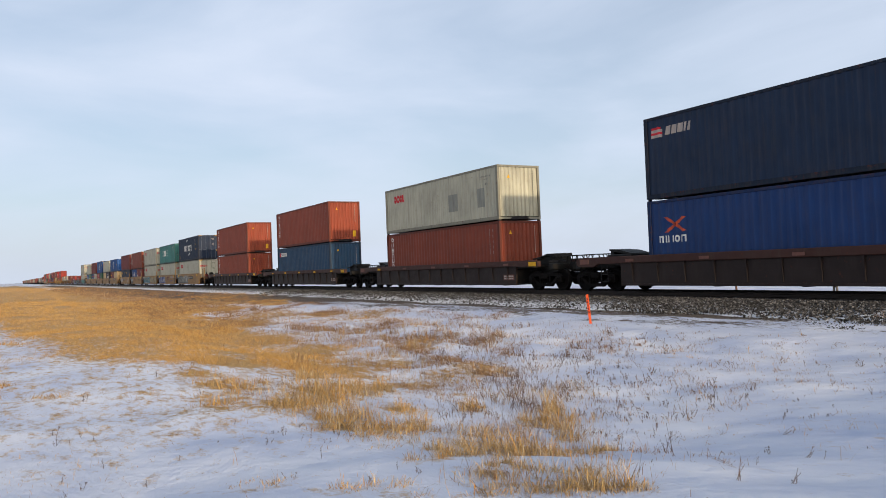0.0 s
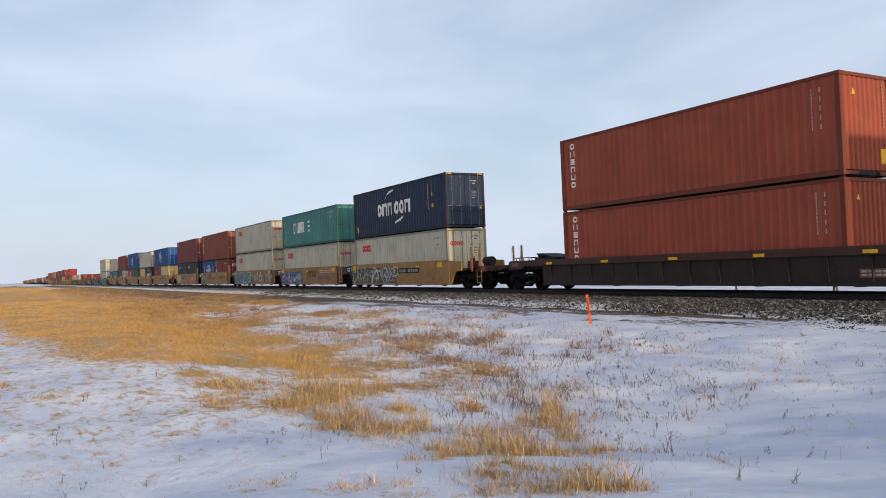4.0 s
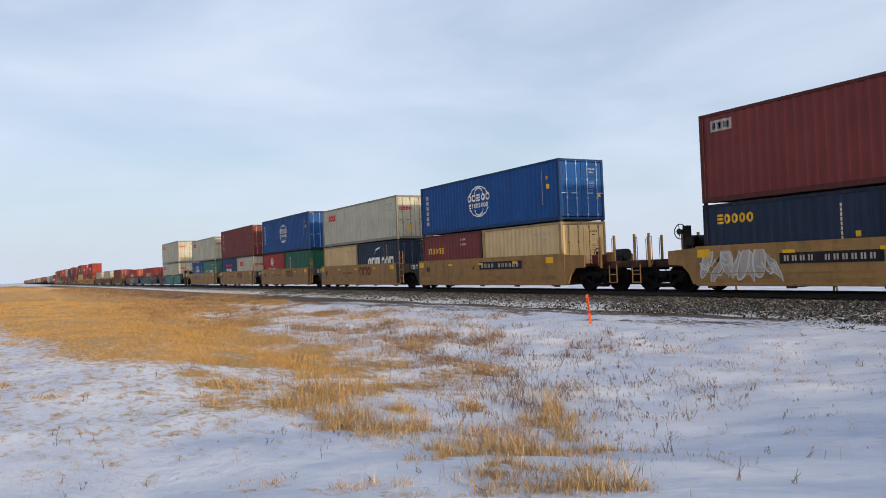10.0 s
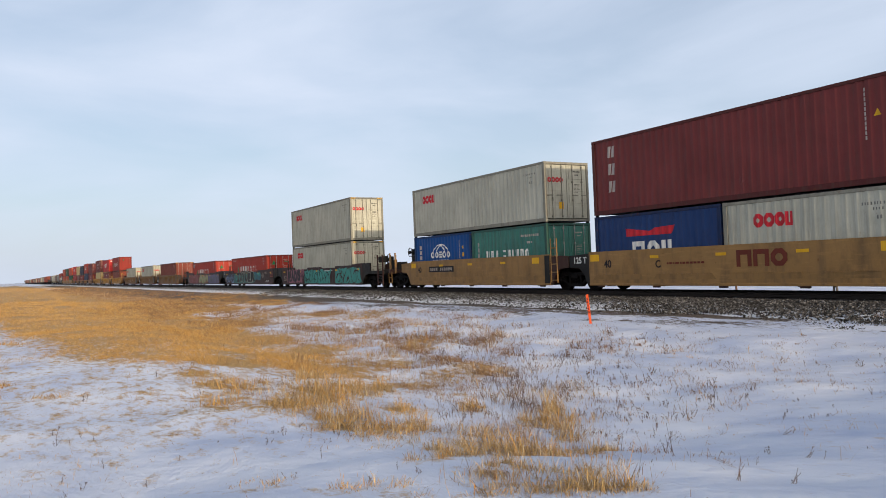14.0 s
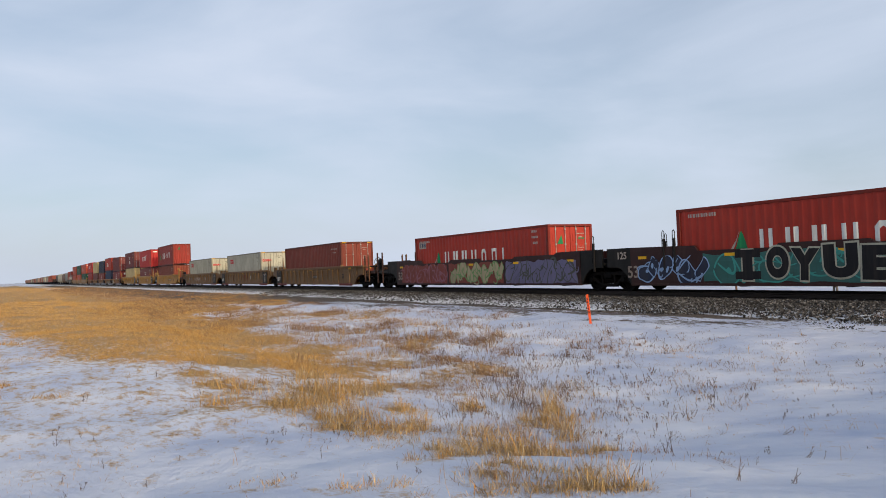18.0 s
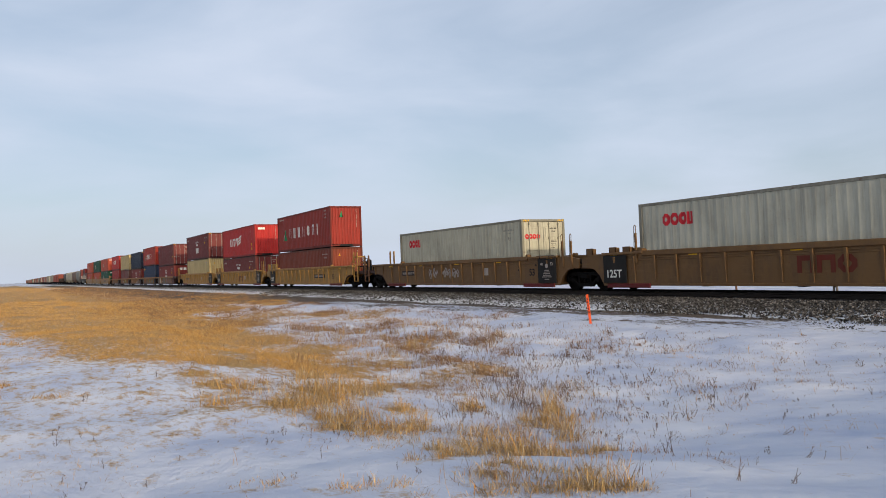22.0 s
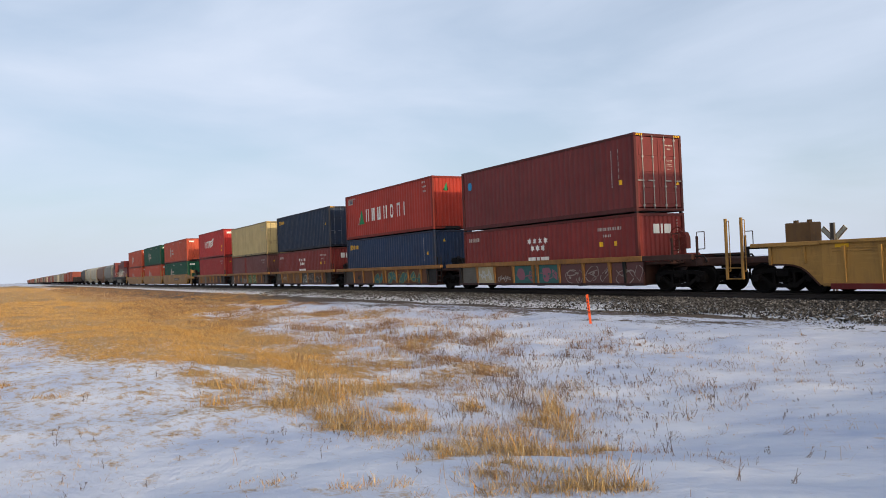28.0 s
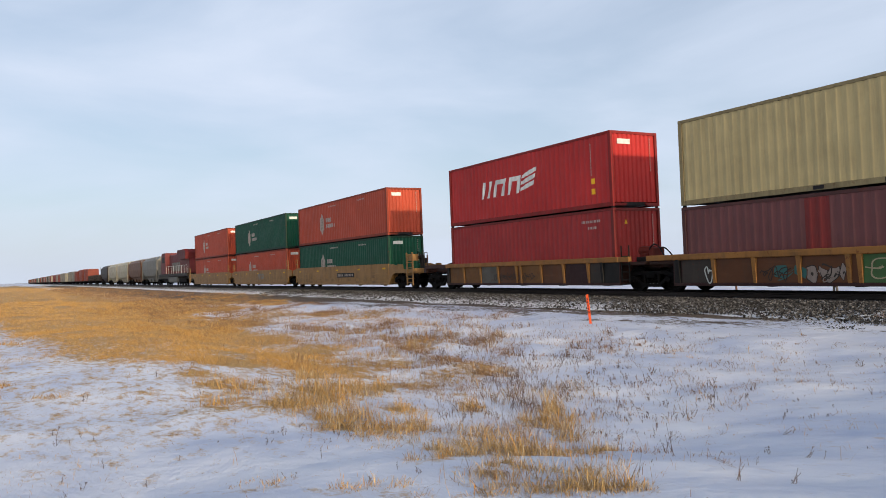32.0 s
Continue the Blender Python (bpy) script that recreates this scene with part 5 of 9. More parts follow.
def well_unit(style, centre, left_end, right_end, extra=(), bays=()):
    """One well of a container car. The ends are 'joint' (an articulated truck shared with the neighbour; it belongs to the unit on its left-hand side's right end)
    or 'coupler'."""
    side, chord, lw, top, ribs, endpaint, words = STYLES[style]
    car = thing("well_car", words + ", rolling on the rails", "rail car", "well cars of the train", pose(centre, TRACK_Y, 0))
    h = lw / 2
    extra_gear = bays and bays[1] == "baytan"
    paint, chordpaint, ends = PAINT[side], PAINT[chord], PAINT[endpaint]
    scallop = style == "maroon"

    def sill(bm):
        if scallop:     # upper edge steps up and down
            pts = [(-h, 0.28), (h, 0.28), (h, top + 0.1), (h * 0.82, top + 0.08), (h * 0.80, top), (h * 0.45, top), (h * 0.43, top - 0.1), (h * 0.1, top - 0.1), (h * 0.08, top),
                   (-h * 0.25, top), (-h * 0.27, top - 0.12), (-h * 0.62, top - 0.12), (-h * 0.64, top + 0.06), (-h, top + 0.1)]
        else:
            pts = [(-h, 0.28), (h, 0.28), (h, top), (-h, top)]
        extrude_xz(bm, pts, -0.045, 0.045)
    for s in (-1, 1):
        part("side_sill", shared(("side_sill", style), sill), paint, car, at=pose(0, s * (SIDE_Y - 0.045), 0))

    def skirt(bm):
        box(bm, -h, h, -0.07, 0.07, -0.045, 0.045, 0.01)
    long_ribbed = style in ("tan", "yellow")
    if long_ribbed:
        def long_cap(bm):     # hollow chord over the middle of the well, its ends closed by round caps
            box(bm, -6.15, 6.15, -0.10, 0.085, -0.15, 0.04, 0.025)
            for e in (-6.15, 6.15):
                rod(bm, (e, -0.11, 0.045), (e, 0.09, 0.045), 0.085, 12)

        def lip(bm):     # lower folded edge from the chord's end to the end of the well
            box(bm, 6.1, h, -0.13, 0.085, -0.07, 0.02, 0.012)

        def ridge(bm):
            box(bm, -h + 0.3, h - 0.3, -0.012, 0.012, -0.018, 0.018, 0.006)
        for s in (-1, 1):
            flip = 1 if s < 0 else -1
            part("top_chord", shared(("long_chord", lw), long_cap), chordpaint, car, at=pose(0, s * (SIDE_Y - 0.03), top - 0.02, 0, 0, 0 if s < 0 else 180))
            for e in (0, 180):
                part("edge_lip", shared(("edge_lip", lw), lip), chordpaint, car, at=pose(0, s * (SIDE_Y - 0.03), top - 0.02) @ pose(0, 0, 0, 0, 0, e) @ Matrix.Diagonal((1, flip if e == 0 else -flip, 1, 1)))
            for dz in (0.23, 0.31):
                part("side_ridge", shared(("side_ridge", lw), ridge), paint, car, at=pose(0, s * (SIDE_Y + 0.008), top - dz))
    elif style in ("dark", "patchy"):
        lift, depth = (0.0, 0.13) if style == "dark" else (0.005, 0.1)

        def deep_cap(bm):     # hollow square chord that stands out over the side
            box(bm, -h, h, -0.105, 0.085, -depth, depth, 0.02)
        for s in (-1, 1):
            part("top_chord", shared(("deep_chord", lw), deep_cap), chordpaint, car, "rust-brown top chord" if style == "dark" else "worn orange-tan top chord", pose(0, s * (SIDE_Y - 0.01), top + lift, 0, 0, 0 if s < 0 else 180))
    if style == "dark":

        def data_plate(bm):
            box(bm, -0.42, 0.42, -0.004, 0.004, -0.12, 0.12)

        def data_bars(bm):
            for k in range(2):
                for j in range(4):
                    box(bm, -0.36 + 0.19 * j, -0.21 + 0.19 * j, -0.009, -0.005, 0.02 - 0.1 * k, 0.08 - 0.1 * k)
        plate = part("data_plate", shared("data_plate", data_plate), PAINT["dataplate"], car, "faded pinkish data panel with two rows of marks", pose(h - 0.56, -SIDE_Y - 0.006, 0.59))
        part("data_mark", shared("data_bars", data_bars), PAINT["faded"], plate)["kind"] = "stuff"
    for s in (-1, 1):
        part("bottom_chord", shared(("bottom_chord", lw), skirt), paint, car, at=pose(0, s * (SIDE_Y - 0.05), 0.28))
    if ribs:
        def rib(bm):
            if style == "patchy":     # folded gusset under the chord
                a = [bm.verts.new(p) for p in ((-0.085, 0, 1.12), (0.085, 0, 1.12), (0.06, 0, 0.33), (-0.06, 0, 0.33))]
                b = [bm.verts.new(p) for p in ((-0.07, 0.09, 1.12), (0.07, 0.09, 1.12), (0.05, 0.03, 0.33), (-0.05, 0.03, 0.33))]
                bm.faces.new(a), bm.faces.new(b[::-1])
                for k in range(4):
                    bm.faces.new((a[k], b[k], b[(k + 1) % 4], a[(k + 1) % 4]))
            elif style == "dark":     # narrow gusset under the chord
                a = [bm.verts.new(p) for p in ((-0.045, 0, 1.08), (0.045, 0, 1.08), (0.02, 0, 0.36), (-0.02, 0, 0.36))]
                b = [bm.verts.new(p) for p in ((-0.03, 0.085, 1.08), (0.03, 0.085, 1.08), (0.012, 0.02, 0.36), (-0.012, 0.02, 0.36))]
                bm.faces.new(a), bm.faces.new(b[::-1])
                for k in range(4):
                    bm.faces.new((a[k], b[k], b[(k + 1) % 4], a[(k + 1) % 4]))
            else:     # folded gusset, deep at its head and tapering to the foot
                a = [bm.verts.new(p) for p in ((-0.06, 0, top - 0.17), (0.06, 0, top - 0.17), (0.025, 0, 0.36), (-0.025, 0, 0.36))]
                b = [bm.verts.new(p) for p in ((-0.045, 0.10, top - 0.17), (0.045, 0.10, top - 0.17), (0.018, 0.025, 0.36), (-0.018, 0.025, 0.36))]
                bm.faces.new(a), bm.faces.new(b[::-1])
                for k in range(4):
                    bm.faces.new((a[k], b[k], b[(k + 1) % 4], a[(k + 1) % 4]))
        if style == "patchy":     # each bay between the ribs has weathered or been painted its own way
            edges = (-6.42, -6.08, -4.7, -3.17, -1.65, -0.15, 0.15, 1.65, 3.17, 4.7, 5.5, 6.42)
            for k, (xa, xb) in enumerate(zip(edges, edges[1:])):
                def bay(bm, half=(xb - xa) / 2 - 0.02):
                    box(bm, -half, half, -0.003, 0.003, 0.34, top - 0.1)
                part("side_bay", shared(("side_bay", round(xb - xa, 2)), bay), PAINT[bays[k]], car, at=pose((xa + xb) / 2, -SIDE_Y - 0.004, 0))
        for k in range(ribs):
            if long_ribbed and k == 14:     # the long panel that carries the length stencil
                continue
            x = 1.01 * (k - 7.5) if long_ribbed else (-6.2, -4.7, -3.17, -1.65, -0.16, 0.16, 1.65, 3.17, 4.7, 5.5)[k] if style == "patchy" else -h + lw * (k + 0.5) / ribs
            ribpaint = PAINT["platform" if k in (0, 9) else "chord"] if style == "patchy" else paint
            for s in (-1, 1):
                part("rib", shared(("rib", top, style), rib), ribpaint, car, at=pose(x, s * SIDE_Y, 0, 0, 0, 180 if s < 0 else 0))
    elif style in ("plain", "cream"):
        step = lw / 4

        def ledge(bm):     # shallow pressed ledge with slanted ends
            extrude_xz(bm, [(-0.43 * step, 0.46), (0.43 * step, 0.46), (0.38 * step, 0.64), (-0.38 * step, 0.64)], 0.002, 0.02)
            box(bm, -0.39 * step, 0.39 * step, -0.016, 0.012, 0.635, 0.655)

        def foot(bm):
            box(bm, -0.16, 0.16, -0.05, 0.05, 0.17, 0.25, 0.015)
        for k in range(4):
            part("side_ledge", shared(("side_ledge", style), ledge), paint, car, at=pose(-h + step * (k + 0.5), -SIDE_Y - 0.008, 0))
        for k in range(5):
            part("sill_foot", shared("sill_foot", foot), PAINT["rustdeck"], car, at=pose(-h + 0.6 + (lw - 1.2) * k / 4, -SIDE_Y + 0.06, 0))

    def floor(bm):
        box(bm, -h, h, -1.2, 1.2, 0.255, 0.285)
    part("well_floor", shared(("well_floor", lw), floor), PAINT["platform"], car)

    def floor_beam(bm):
        box(bm, -0.12, 0.12, -1.22, 1.22, 0.21, 0.26, 0.01)
    for k in range(5):
        part("floor_beam", shared("floor_beam", floor_beam), PAINT["platform"], car, at=pose(-h * 0.85 + h * 1.7 * k / 4, 0, 0))

    def bulkhead(bm):
        box(bm, -0.05, 0.05, -1.24, 1.24, 0.29, 0.98, 0.01)
    for s in (-1, 1):
        part("end_bulkhead", shared("end_bulkhead", bulkhead), ends, car, at=pose(s * (h - 0.06), 0, 0))

    for s, kind in ((-1, left_end), (1, right_end)):
        turn = pose(0, 0, 0) if s > 0 else pose(0, 0, 0, 0, 0, 180)
        deck_len = 3.35 if kind == "coupler" else 1.32

        def deck(bm, deck_len=deck_len):
            box(bm, h - 0.02, h + deck_len - 0.75 if deck_len > 2 else h + deck_len, -0.55, 0.55, 0.86, 1.08, 0.03)     # centre sill over the truck
            box(bm, h - 0.02, h + min(deck_len, 1.2), -1.25, 1.25, 0.98, 1.10, 0.02)                                   # deck plate
        part("end_platform", shared(("end_platform", lw, deck_len), deck), ends, car, at=turn)

        if long_ribbed and kind == "coupler":
            ribbed_end(car, style, s, turn, h, top, paint, chordpaint)
            continue
        if style == "dark":     # only the chord runs on over the truck
            def runner(bm):
                if s > 0:
                    extrude_xz(bm, [(h, 1.07), (h + 1.75, 1.05), (h + 1.75, 1.28), (h + 1.0, 1.33), (h, 1.33)], -0.085, 0.085)
                else:
                    extrude_xz(bm, [(h, 1.07), (h + 1.2, 1.07), (h + 1.45, 0.95), (h + 2.3, 0.97), (h + 2.42, 1.06), (h + 2.42, 1.24), (h + 2.3, 1.32), (h, 1.33)], -0.085, 0.085)
            for sy in (-1, 1):
                part("end_runner", shared(("dark_runner", s), runner), chordpaint, car, at=turn @ pose(0, sy * SIDE_Y, 0))

            def tag(bm):
                box(bm, -0.26, 0.26, -0.004, 0.004, -0.095, 0.095)
            part("reflector", shared("end_reflector", tag), PAINT["amber" if s > 0 else "dataplate"], car, "yellow reflective plate" if s > 0 else "worn red-brown plate",
                 pose(s * (h + (1.36 if s > 0 else 1.95)), -SIDE_Y - 0.091, 1.16))
        elif style == "patchy":     # only the top edge runs on over the truck
            run = 2.3 if kind == "coupler" else 0.55 if s > 0 else 1.2

            def runner(bm):
                box(bm, h, h + run, -0.085, 0.085, top - 0.09, top + 0.1, 0.015)
            for sy in (-1, 1):
                part("end_runner", shared(("end_runner", run), runner), chordpaint if kind == "joint" else ends, car, at=turn @ pose(0, sy * SIDE_Y, 0))
            if kind == "joint" and s > 0:     # brake gear that stands over the shared truck
                def cylinder(bm):
                    rod(bm, (h + 0.1, -0.3, 1.5), (h + 0.75, -0.3, 1.5), 0.17, 12)
                    box(bm, h + 0.2, h + 0.6, -0.5, -0.1, 1.1, 1.4, 0.03)
                    box(bm, h + 0.62, h + 0.9, -0.5, 0.1, 1.1, 1.62, 0.04)

                def hoses(bm):
                    for dy, up in ((-0.55, 1.72), (-0.15, 1.6)):
                        pts = [(h + 0.75 + 0.09 * k, dy, 1.3 + (up - 1.3) * math.sin(math.pi * min(1.0, 0.2 + 0.1 * k))) for k in range(9)]
                        for a, b in zip(pts, pts[1:]):
                            rod(bm, a, b, 0.028, 6)
                part("brake_cylinder", shared("joint_cylinder", cylinder), PAINT["brakered" if extra_gear else "platform"], car, "rust-red brake cylinder" if extra_gear else "grimy brake cylinder", turn)
                part("hose", shared("joint_hoses", hoses), PAINT["black"], car, "black rubber brake hoses", turn)["kind"] = "stuff"
        else:
            black = style == "maroon" or (style == "plain" and kind == "joint" and s < 0)

            def cheek(bm):
                t = top - 0.05 if style != "maroon" else top + 0.1
                if lw > 16:
                    extrude_xz(bm, [(h, 0.29), (h + 0.06, 0.29), (h + 0.26, 0.62), (h + 0.55, 0.86), (h + 0.85, 0.92), (h + 1.28, 0.92), (h + 1.28, t - (0.0 if style == "maroon" else 0.12)), (h + 0.5, t), (h, t)], -0.04, 0.04)
                else:
                    extrude_xz(bm, [(h, 0.29), (h + 0.16, 0.29), (h + 0.34, 0.66), (h + 0.62, 0.92), (h + 1.22, 0.96), (h + 1.22, t - 0.06), (h, t)], -0.04, 0.04)
            for sy in (-1, 1):
                part("end_cheek", shared(("end_cheek", style), cheek), PAINT["platform"] if black else PAINT["rustdeck"] if style == "plain" and kind == "joint" else paint, car, at=turn @ pose(0, sy * (SIDE_Y - 0.06), 0))
        if kind == "coupler":
            reach = (0.3 if style == "maroon" and s < 0 else 0.75) if lw > 16 else 0.4 if style == "plain" else 0.0     # how far the long cars run out past the truck
            truck(s * (h + (1.45 if lw > 16 else 1.4 if style == "patchy" else 1.75)), car)
            part("coupler", shared("coupler", coupler_mesh), GEAR, car, at=turn @ pose(h + 3.25 + 0.4 * reach, 0, 0))

            def end_sill(bm):
                box(bm, h + 2.35 + reach, h + 2.65 + reach, -1.30, 1.30, 0.88, 1.16, 0.03)
                box(bm, h + 1.15, h + 2.4 + reach, -0.30, 0.30, 0.98, 1.14, 0.02)
            part("end_sill", shared(("end_sill", lw, reach), end_sill), ends, car, at=turn)
            rails = chordpaint if style != "dark" else PAINT["platform"]
            if lw > 16:
                far_x = h + 2.59 + reach

                def side_plate(bm):
                    if style == "maroon":
                        extrude_xz(bm, [(h + 1.2, 0.92), (far_x, 0.92), (far_x, 1.08), (h + 1.2, 1.12)], -0.03, 0.03)
                    elif s > 0:
                        extrude_xz(bm, [(h + 1.2, 0.92), (far_x, 0.92), (far_x, 1.12), (h + 1.9, 1.14), (h + 1.8, 1.42), (h + 1.2, 1.44)], -0.03, 0.03)
                    else:
                        extrude_xz(bm, [(h + 1.2, 0.92), (far_x - 1.14, 0.92), (far_x - 1.04, 0.72), (far_x, 0.72), (far_x, 1.30), (far_x - 1.0, 1.34), (far_x - 1.15, 1.50), (h + 1.2, 1.50)], -0.03, 0.03)

                def rung(bm):
                    for z in (0.38, 0.80):
                        rod(bm, (0, 0, z), (0.7, 0, z), 0.022, 6)

                for sy in (-1, 1):
                    part("side_plate", shared(("end_side_plate", style, s, reach), side_plate), ends, car, at=turn @ pose(0, sy * 1.29, 0))
                for sy in (-1, 1):
                    for dx in (2.40, 1.70) if sy * s < 0 else (2.40,):
                        part("stanchion", shared("tall_stanchion", tall_stanchion_mesh), rails if style != "maroon" else PAINT["rustdeck"], car, at=turn @ pose(h + dx + reach, sy * 1.33, -0.12 if s > 0 else 0.0))
                    if s > 0:
                        part("step", shared("long_step", rung), rails, car, at=turn @ pose(h + 1.70 + reach, sy * 1.36, 0))
            elif style == "plain":
                for k, (dx, dy) in enumerate(((2.9, -1.24), (2.15, -1.26), (2.9, 1.24), (2.15, 1.26))):
                    part("stanchion", shared("stanchion", handhold_mesh), rails, car, at=turn @ pose(h + dx, dy, 0))
            elif style == "patchy":
                for dx, dy in ((1.25, -1.2), (2.35, -1.2), (2.35, 1.2)):
                    part("grab_hoop", shared("grab_hoop", grab_hoop_mesh), PAINT["rustdeck"], car, at=turn @ pose(h + dx, dy, 0))
            if style == "dark":
                def rail(bm):     # low truss that carries the crossover grating
                    box(bm, h + 1.5, h + 3.25, -0.05, 0.05, 1.44, 1.475, 0.008)
                    rod(bm, (h + 1.55, 0, 1.31), (h + 2.5, 0, 1.31), 0.02, 6)
                    for a, b in ((1.62, 1.72), (2.05, 2.2), (2.5, 2.62), (2.78, 2.95), (3.05, 3.2)):
                        rod(bm, (h + a, 0, 1.12), (h + b, 0, 1.45), 0.022, 5)

                def grating(bm):
                    for k in range(8):
                        box(bm, h + 2.3 + 0.12 * k, h + 2.34 + 0.12 * k, -0.42, 0.42, 1.45, 1.48)
                for sy in (-1, 1):
                    part("walkway_rail", shared("dark_walkway_rail", rail), PAINT["platform"], car, at=turn @ pose(0, sy * 0.45, 0))
                part("walkway_grating", shared("dark_grating", grating), PAINT["platform"], car, at=turn)["kind"] = "stuff"

                def striker(bm):
                    box(bm, h + 2.55, h + 2.98, -0.42, 0.42, 0.8, 1.2, 0.09)
                part("striker", shared("dark_striker", striker), PAINT["platform"], car, at=turn)
                if s < 0:
                    def stirrup(bm):
                        for k in (0.0, 0.36):
                            rod(bm, (k, 0, 0.38), (k, 0, 1.0), 0.02, 6)
                        for z in (0.39, 0.66):
                            rod(bm, (0, 0, z), (0.36, 0, z), 0.02, 6)
                    for sy in (-1, 1):
                        part("step", shared("dark_stirrup", stirrup), PAINT["platform"], car, at=turn @ pose(h + 0.72, sy * 1.32, 0))
            elif style == "patchy":
                def truss(bm):     # low walkway rail over the coupler end
                    rod(bm, (h + 1.0, 0, 1.22), (h + 2.6, 0, 1.22), 0.03, 6)
                    rod(bm, (h + 2.6, 0, 1.22), (h + 2.75, 0, 1.02), 0.03, 6)
                    for k in range(4):
                        rod(bm, (h + 1.1 + 0.45 * k, 0, 1.22), (h + 1.25 + 0.45 * k, 0, 1.06), 0.022, 5)
                for sy in (-1, 1):
                    part("walkway_rail", shared(("walkway_rail", lw), truss), PAINT["platform"], car, at=turn @ pose(0, sy * 1.2, 0))
            for sy in (-1, 1) if style == "plain" else ():
                part("step", shared("step", step_mesh), rails if style != "patchy" else PAINT["rustdeck"], car, at=turn @ pose(h + 2.42 + reach, sy * 1.28, 0.05))
            end_gear(car, style, s, turn, h, ends, reach)
        else:
            if s > 0:
                truck(h + 1.29, car)
                if style == "plain":
                    def end_panel(bm):
                        box(bm, 0, 0.34, -0.006, 0.006, 0.3, top - 0.04)
                    part("end_panel", shared("end_panel", end_panel), PAINT["platform"], car, "black end panel", pose(h - 0.345, -SIDE_Y - 0.008, 0))
            if lw > 16 and ribs:
                if s > 0:
                    for dx in (0.3, 0.85):
                        part("stanchion", shared("hoop_post", hoop_post_mesh), ends, car, at=turn @ pose(h + dx, -SIDE_Y, 0))
                else:
                    part("stanchion", shared("hoop_post", hoop_post_mesh), ends, car, at=pose(-6.45, -SIDE_Y - 0.03, 0.1))

                    rise = 0.46 if style == "yellow" else 0.2

                    def guide(bm):     # folded plate that guides a box into the well
                        box(bm, -0.2, 0.2, -0.02, 0.02, top - 0.1, top + rise, 0.01)
                        for k in (-0.17, 0.17):
                            extrude_xz(bm, [(k - 0.02, top - 0.1), (k + 0.02, top - 0.1), (k + 0.02, top + rise - 0.02), (k - 0.02, top + rise - 0.02)], -0.02, 0.16)
                    for gx, gy in ((-9.07, -1), (-7.75, -1), (-7.02, -1), (-9.07, 1)):
                        part("corner_guide", shared(("corner_guide", top), guide), ends, car, at=pose(gx, gy * 1.29, 0) if gy < 0 else pose(gx, gy * 1.29, 0, 0, 0, 180))
            elif style == "maroon":     # slim posts at the ends of the well
                for px in ((h + 0.83,) if s > 0 else (-6.6, -6.12)):
                    part("stanchion", shared("hoop_post", hoop_post_mesh), PAINT["platform"], car, at=pose(px, -SIDE_Y, -0.18))
                    part("stanchion", shared("hoop_post", hoop_post_mesh), PAINT["platform"], car, at=pose(-px, SIDE_Y, -0.18, 0, 0, 180))
            elif s > 0 or lw > 16:
                low, high, rungs_ = (0.35, 1.72, 4) if style == "patchy" else (0.35, 2.2, 5)
                part("ladder", shared(("end_ladder", high), lambda bm: ladder_mesh(bm, low, high, rungs_)), chordpaint if style not in ("dark", "patchy") else PAINT["platform"], car, at=turn @ pose(h + 0.28, -SIDE_Y * 0.98 * s, 0))

            def bridge(bm):
                box(bm, h + 0.4, h + 1.28, -0.9, 0.9, 1.10, 1.28, 0.03)
            part("joint_cover", shared(("joint_cover", lw), bridge), PAINT["platform"], car, at=turn)
        # yellow reflective squares on the side
    def reflector(bm):
        box(bm, -0.2, 0.2, -0.004, 0.004, -0.05, 0.05)
    for k in range(5) if style != "patchy" else ():
        x = -h + 0.6 + (lw - 1.2) * k / 4
        z = (top - 0.03) if ribs and style in ("dark", "patchy") else top - 0.16 if ribs else top - 0.28
        y = -SIDE_Y - 0.118 if style == "dark" else -SIDE_Y - 0.008
        large = style == "plain" and k in (0, 4)
        worn = style == "dark" and (centre > -20 or (centre > -40 and k > 0))
        part("reflector", shared("reflector", reflector), PAINT["dataplate" if worn else "amber"], car, "yellow reflective plate" if large else "worn red-brown strip" if worn else "yellow reflective strip",
             pose(x + (0.35 - 0.18 * k if large else 0.0) - (0.6 if large and k == 0 else 0.0), y - 0.004, z + 0.04) @ Matrix.Diagonal((1.25, 1, 2.6, 1)) if large else pose(x, y - 0.004, z))
    front_y = -SIDE_Y - 0.008
    for word, x, z, size, tint in extra:
        part("stencil", lettering(word, size), PAINT[tint], car, f"stencilled {word}", pose(x, front_y, z))
    CARS.append(car)
    return car


def number_plate(car, x, z, w=2.0, hh=0.24):
    """Dark plate with a row of pale bars: the car's running number."""
    def plate(bm):
        box(bm, 0, w, -0.004, 0.004, 0, hh)

    def digits(bm):
        xx = 0.05 * w
        for k in range(11):
            if k != 4:
                box(bm, xx, xx + w * 0.018, -0.008, -0.003, hh * 0.24, hh * 0.76)
                box(bm, xx + w * 0.03, xx + w * 0.048, -0.008, -0.003, hh * 0.24, hh * 0.76)
            xx += w * 0.083
    p = part("number_panel", shared(("number_panel", w), plate), PAINT["black"], car, "black panel with pale bars", pose(x, -SIDE_Y - 0.010, z))
    part("number_bars", shared(("number_bars", w), digits), PAINT["faded"], p)["kind"] = "stuff"


def side_word(car, x, z, hh, tint):
    """The owner's three-letter mark drawn as three plain stroked shapes."""
    for k, kind in enumerate("ppo"):
        def stroked(bm):
            for q in plain_row(0, 0, ((kind, 0.56),), hh, 0.15)[0]:
                bm.faces.new([bm.verts.new((px, 0, pz)) for px, pz in q])
        part("side_mark", shared(("side_mark", hh, kind), stroked), PAINT[tint], car, "dark red painted owner's mark", pose(x + 0.62 * k, -SIDE_Y - 0.014, z))


